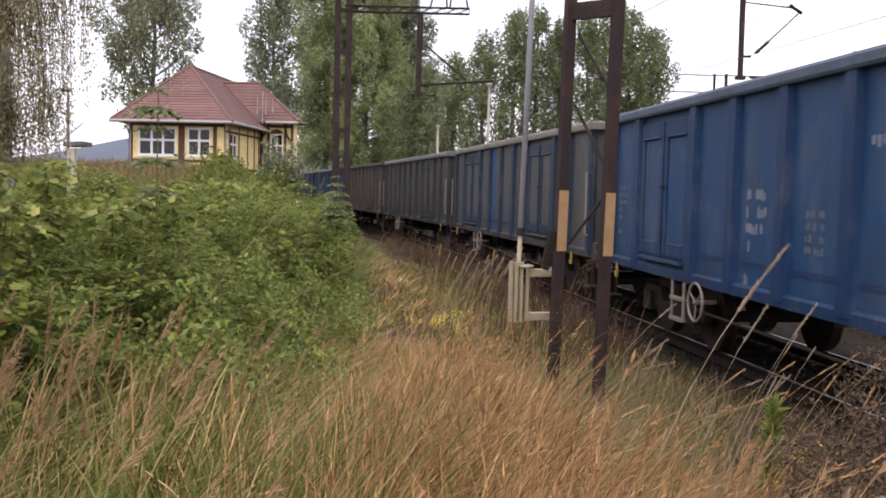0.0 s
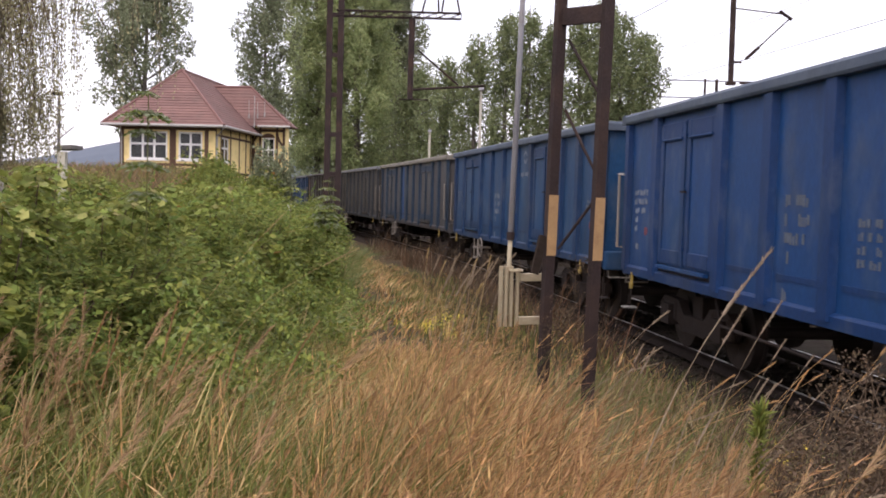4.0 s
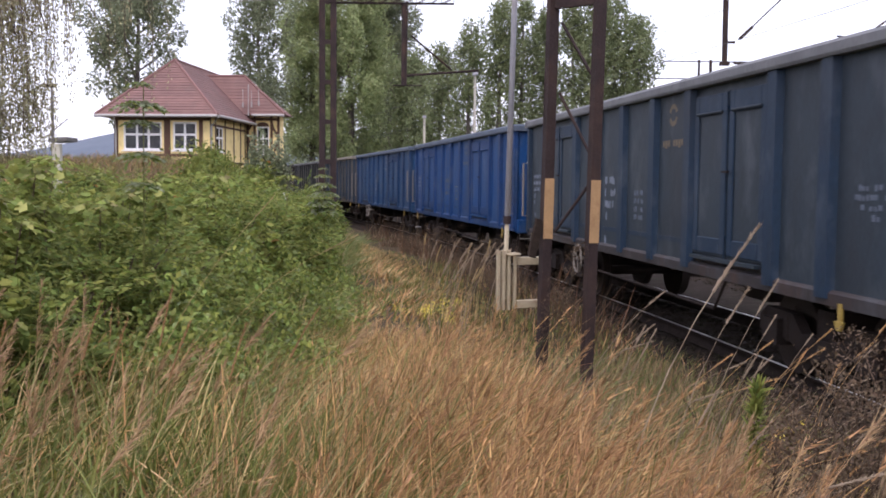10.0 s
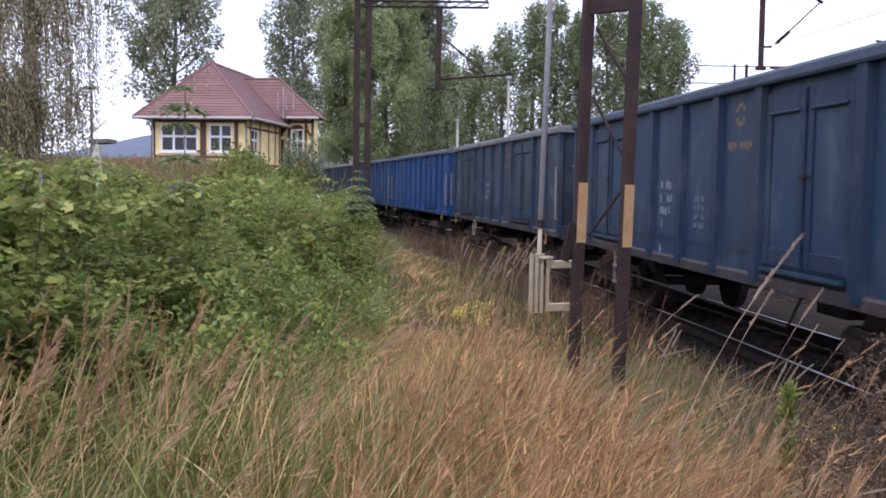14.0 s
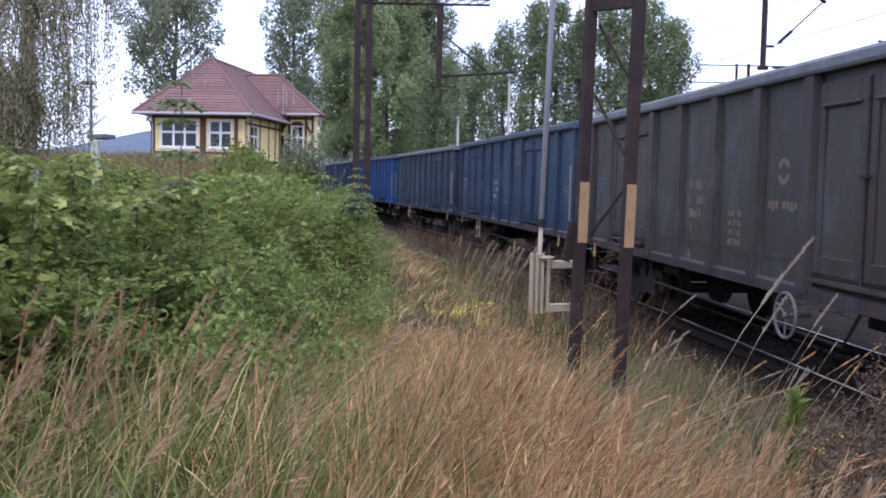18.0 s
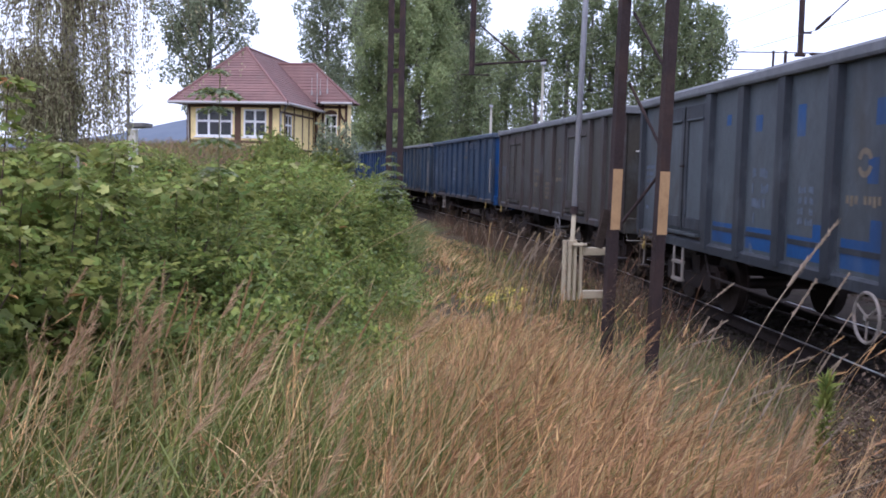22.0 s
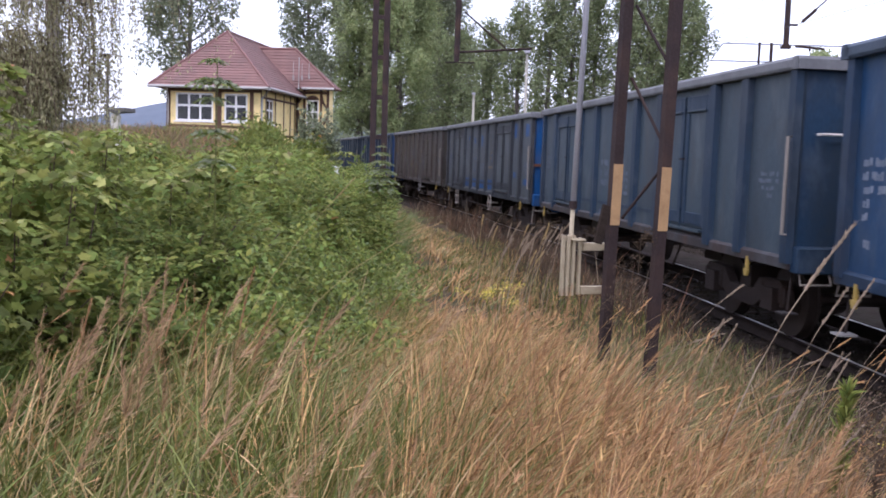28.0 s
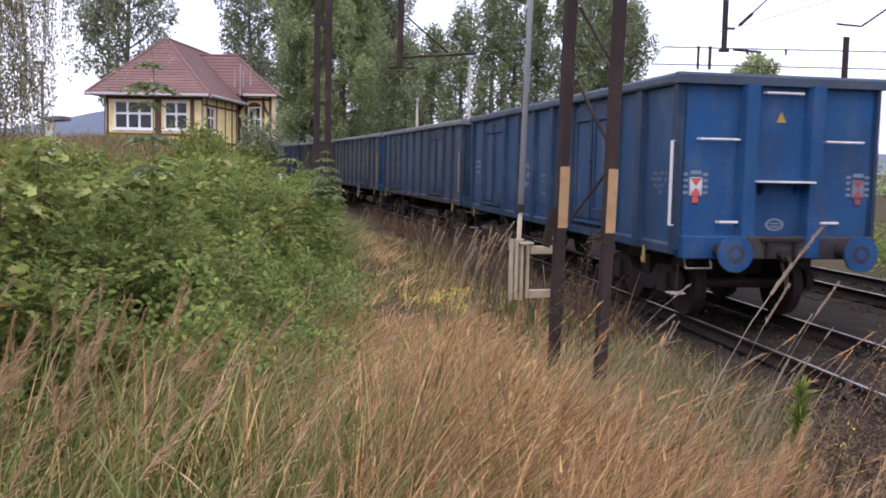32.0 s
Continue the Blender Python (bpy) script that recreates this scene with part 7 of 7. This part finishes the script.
def stalk(x, y, tip, seed, label, head=0.32, r=0.004, mat_head=M_straw, thick=1.0):
    """A tall stem of grass with a long narrow head; tip is where its end stands."""
    rng = np.random.default_rng(seed)
    g = float(ground_z(x, y)) - 0.04
    t = thing("grass_stalk", label, "grass", "tall single grass stalks", at=pose(x, y, g))
    e = np.array([tip[0] - x, tip[1] - y, tip[2] - g])
    arch = rng.uniform(1.25, 2.3)
    pts = [np.array([e[0] * u ** arch, e[1] * u ** arch, e[2] * (u + 0.10 * arch * math.sin(math.pi * u) * min(1.0, abs(e[0]) / max(e[2], 0.2)))]) for u in np.linspace(0, 1, 8)]
    bm = bmesh.new()
    tube(bm, [tuple(p) for p in pts], r, r * 0.5, n=5)
    k0 = 1 - head / np.linalg.norm(e)
    core = [tuple(np.interp(q, np.linspace(0, 1, 8), [p[i] for p in pts]) for i in range(3)) for q in np.linspace(k0, 0.99, 5)]
    tube(bm, core, 0.0085 * thick, 0.002, n=6)
    part("stem", bm, M_straw if mat_head is M_redstraw else mat_head, t)
    n = 240
    L = np.linalg.norm(e)
    u = 1 - rng.uniform(0, head / L, n)
    c = np.stack([np.interp(u, np.linspace(0, 1, 8), [p[i] for p in pts]) for i in range(3)], -1)
    d = (pts[-1] - pts[-3]) / np.linalg.norm(pts[-1] - pts[-3])
    dirs = d[None] * 1.6 + rng.normal(0, 0.40, (n, 3))
    part_mesh("seed_head", leaves("seed_head", c, dirs, rng.uniform(0.022, 0.045, n) * thick, [mat_head], np.zeros(n, int), SPIKE, rng, 0.0), t)
    STALKS.append((t, pose(x, y, g)))


stalk(0.80, 4.0, (1.455, 4.0, 1.845), 91, "tall pale grass stalk with a long narrow head", 0.36, 0.0046, M_oldstalk, 0.86)
stalk(1.15, 4.2, (1.62, 4.2, 1.60), 92, "tall pale grass stalk with a narrow head", 0.18, 0.0026, M_oldstalk, 0.5)
stalk(0.95, 3.8, (1.30, 3.8, 1.62), 93, "tall pale grass stalk with a narrow head", 0.18, 0.0026, M_oldstalk, 0.5)
stalk(0.75, 5.6, (1.35, 5.6, 1.20), 94, "bent dry grass stalk beside the mast", 0.14, 0.0026, M_oldstalk, 0.55)
stalk(0.9, 6.0, (1.5, 6.0, 1.36), 95, "bent dry grass stalk beside the mast", 0.13, 0.0026, M_oldstalk, 0.55)
for n_, (sx, sy, tx, tz) in enumerate(((0.1, 9.5, 0.28, 1.42), (0.2, 9.8, 0.42, 1.45), (0.3, 9.7, 0.50, 1.40), (0.0, 10.2, 0.20, 1.48), (0.35, 9.4, 0.62, 1.50), (0.05, 9.0, 0.12, 1.36))):
    stalk(sx, sy, (tx + 0.12 + 0.05 * (n_ % 3), sy, tz - 0.06 * (n_ % 2)), 100 + n_, "pale seeding weed stalk on the path's edge", 0.24, 0.0035, M_oldstalk, 0.9)
for n_, (sx, sy, tx, tz) in enumerate(((-1.55, 4.3, -1.40, 1.40), (-1.7, 4.4, -1.50, 1.46), (-1.25, 4.3, -1.05, 1.38), (-1.0, 4.4, -0.85, 1.36), (-1.35, 4.5, -1.22, 1.52), (-0.8, 4.6, -0.55, 1.42), (-2.1, 4.2, -1.92, 1.40),
                                       (-1.6, 4.8, -0.75, 1.95), (-1.2, 4.6, -0.3, 1.75))):
    stalk(sx, sy, (tx, sy, tz), 120 + n_, "reddish plume grass before the thicket", 0.30 if n_ < 7 else 0.16, 0.0018, M_redstraw if n_ < 7 else M_pale, 0.6 if n_ < 7 else 0.3)


EDGE = np.random.default_rng(137)
for n_ in range(20):
    sy = EDGE.uniform(9.5, 14.0)
    sx = sy * EDGE.uniform(-0.01, 0.075)
    stalk(sx, sy, (sx + EDGE.uniform(0.08, 0.34), sy, EDGE.uniform(0.95, 1.32)), 400 + n_, "pale seeding weed stalk on the path's edge", EDGE.uniform(0.14, 0.26), 0.0036, M_pale if n_ % 2 else M_oldstalk, 0.9)
ARCS = np.random.default_rng(133)
for n_ in range(44):
    sy = ARCS.uniform(2.6, 6.5)
    sx = sy * ARCS.uniform(0.14, 0.40)
    up, out = ARCS.uniform(0.35, 0.85), ARCS.uniform(0.20, 0.95)
    stalk(sx, sy, (sx + out, sy + ARCS.uniform(-0.1, 0.1), 0.43 + up), 300 + n_, "long dry grass stalk bent over by the wind", ARCS.uniform(0.08, 0.17), 0.0023, M_oldstalk if n_ % 3 else M_straw, 0.5)


def dead_weed(x, y, high, seed, label, flowers=0, wide=0.35):
    """A dry branching weed with small brown heads."""
    rng = np.random.default_rng(seed)
    g = float(ground_z(x, y)) - 0.04
    t = thing("dead_weed", label, "weed", at=pose(x, y, g))
    bm = bmesh.new()
    heads = []
    tube(bm, [(0, 0, 0), (0.03, 0, high * 0.5), (0.06, 0, high)], 0.006, 0.003, n=5)
    for k in range(22):
        u = rng.uniform(0.35, 1.0)
        a = rng.uniform(0, math.tau)
        r = wide * rng.uniform(0.3, 1.0) * (1.15 - 0.5 * u)
        p0 = (0.06 * u, 0, high * u)
        p1 = (p0[0] + r * math.cos(a), r * math.sin(a), p0[2] + r * rng.uniform(0.3, 0.9))
        tube(bm, [p0, ((p0[0] + p1[0]) / 2, p1[1] / 2, (p0[2] + p1[2]) / 2 - 0.02), p1], 0.003, 0.0015, n=4, cap=False)
        heads += [p1] * 1
    tagged(part("branchwork", bm, M_deadweed, t), kind="stuff")
    n = 34 * len(heads)
    C = np.repeat(np.array(heads), 34, axis=0) + rng.normal(0, 0.036, (n, 3))
    tagged(part_mesh("seed_spray", leaves("seed_spray", C, rng.normal(0, 1, (n, 3)), rng.uniform(0.010, 0.025, n), [M_weedhead], np.zeros(n, int), OVAL, rng, 0.0), t), kind="stuff")
    if flowers:
        C = np.array(heads)[:flowers]
        C = np.repeat(C, 9, axis=0) + rng.normal(0, 0.006, (len(C) * 9, 3)) + (0, 0, 0.03)
        part_mesh("flower_spray", leaves("flower_spray", C, rng.normal(0, 1, (len(C), 3)), rng.uniform(0.008, 0.014, len(C)), [M_yellowflower], np.zeros(len(C), int), OVAL, rng, 0.0), t, label="small yellow flowers")["kind"] = "stuff"


for n_, (wx, wy, wh, fl) in enumerate(((1.72, 4.1, 1.05, 2), (1.88, 3.9, 0.95, 1), (1.60, 3.9, 0.80, 2), (2.0, 4.3, 1.1, 0), (1.5, 3.4, 0.62, 2), (1.75, 3.5, 0.75, 1), (2.2, 4.8, 1.15, 0), (1.95, 3.6, 0.7, 1), (1.42, 3.3, 0.9, 1), (1.62, 3.6, 1.0, 1), (1.50, 3.15, 0.7, 0), (1.78, 3.75, 1.05, 0), (2.05, 4.0, 0.95, 1), (1.55, 3.75, 0.75, 1))):
    dead_weed(wx, wy, wh + 0.45, 140 + n_, "dry brown branching weed beside the track", fl)
WEEDS = np.random.default_rng(150)
for n_ in range(7):
    wy = WEEDS.uniform(3.0, 7.5)
    wx = wy * WEEDS.uniform(0.36, 0.50)
    if float(beside(wx, wy)) > 0.5:
        dead_weed(wx, wy, WEEDS.uniform(0.45, 0.95), 200 + n_, "dry brown branching weed beside the track", int(WEEDS.integers(0, 2)), 0.28)
for n_, (wx, wy, wh) in enumerate(((1.16, 7.9, 1.05), (1.05, 8.0, 0.75))):
    dead_weed(wx, wy, wh + 0.55, 160 + n_, "dry brown weed growing at the mast's foot", 0, 0.16)
for n_ in range(12):
    wy = WEEDS.uniform(12.5, 18.0)
    wx = 0.95 - 0.14 * (wy - 12.5) + WEEDS.uniform(-0.35, 0.45)
    dead_weed(wx, wy, WEEDS.uniform(0.9, 1.25) - float(ground_z(wx, wy)), 170 + n_, "rust brown dried weed at the path's far edge", 0, 0.34)


def ragwort(x, y, high, n, seed, label):
    rng = np.random.default_rng(seed)
    g = float(ground_z(x, y))
    t = thing("yellow_weed", label, "weed", at=pose(x, y, g))
    bm = bmesh.new()
    C = []
    for k in range(n):
        p = (rng.normal(0, 0.16), rng.normal(0, 0.12), high * rng.uniform(0.8, 1.05))
        tube(bm, [(0, 0, 0), (p[0] * 0.6, p[1] * 0.6, p[2] * 0.6), p], 0.003, n=4, cap=False)
        C.append(p)
    tagged(part("branchwork", bm, M_green, t), kind="stuff")
    C = np.repeat(np.array(C), 22, axis=0) + rng.normal(0, 0.022, (n * 22, 3))
    tagged(part_mesh("flower_spray", leaves("flower_spray", C, rng.normal(0, 1, (len(C), 3)), rng.uniform(0.012, 0.024, len(C)), [M_yellowflower], np.zeros(len(C), int), OVAL, rng, 0.0), t), "small yellow flower heads", kind="stuff")


ragwort(0.05, 8.6, 0.62, 9, 181, "small yellow-flowering weed in the grass")
ragwort(0.12, 8.9, 0.55, 7, 182, "small yellow-flowering weed in the grass")


def near_leaf():
    """A soft green weed close by."""
    rng = np.random.default_rng(191)
    x, y = 1.42, 4.1
    g = float(ground_z(x, y)) - 0.03
    high = 1.20 - g
    t = thing("green_weed", "upright green leafy weed in the dry grass", "weed", at=pose(x, y, g))
    bm = bmesh.new()
    tube(bm, [(0, 0, 0), (0.05, 0, high * 0.97)], 0.006, n=5)
    part("stem", bm, M_green, t)
    n = 950
    u = rng.uniform(0.02, 1.0, n) ** 0.7
    C = np.stack([0.05 * u, np.zeros(n), high * 0.95 * u], -1)
    d = rng.normal(0, 0.55, (n, 3)) + (0, 0, 0.9)
    part_mesh("leaf_spray", leaves("leaf_spray", C, d, rng.uniform(0.05, 0.10, n), [M_leaf_shrub], np.zeros(n, int), SPIKE, rng, 0.0), t)


near_leaf()


# ---- what moves: the train, its wheels, the tall stalks in the wind ----
def motions():
    times = [n * 0.5 for n in range(65)]
    for k, w in WAGONS:
        rows = []
        for t in times:
            s = train_at(t) - (k - 0.5) * PITCH
            fx, fy, _ = on_track(s + 4.5, 1.45)
            rx, ry, _ = on_track(s - 4.5, 1.45)
            rows.append((t, pose((fx + rx) / 2, (fy + ry) / 2, 0, 0, 0, math.degrees(math.atan2(rx - fx, fy - ry)))))
        walk(w, rows)
    steps = [n * 0.16 for n in range(200)] + [32.0]
    for ws, dy in TURNING:
        walk(ws, [(t, pose(0, dy, 0.46, -math.degrees((train_at(t) - train_at(0)) / 0.46) % 360, 0, 0)) for t in steps])
    for n, (t, m) in enumerate(STALKS):
        rows = []
        for k in range(33):
            a = 2.2 * math.sin(k * 1.05 + n) + 1.4 * math.sin(k * 0.37 + 2.1 * n)
            rows.append((float(k), m @ pose(0, 0, 0, 0.5 * math.sin(k * 0.8 + n), a * (0.55 if n < 3 else 0.7), 0)))
        walk(t, rows)


motions()
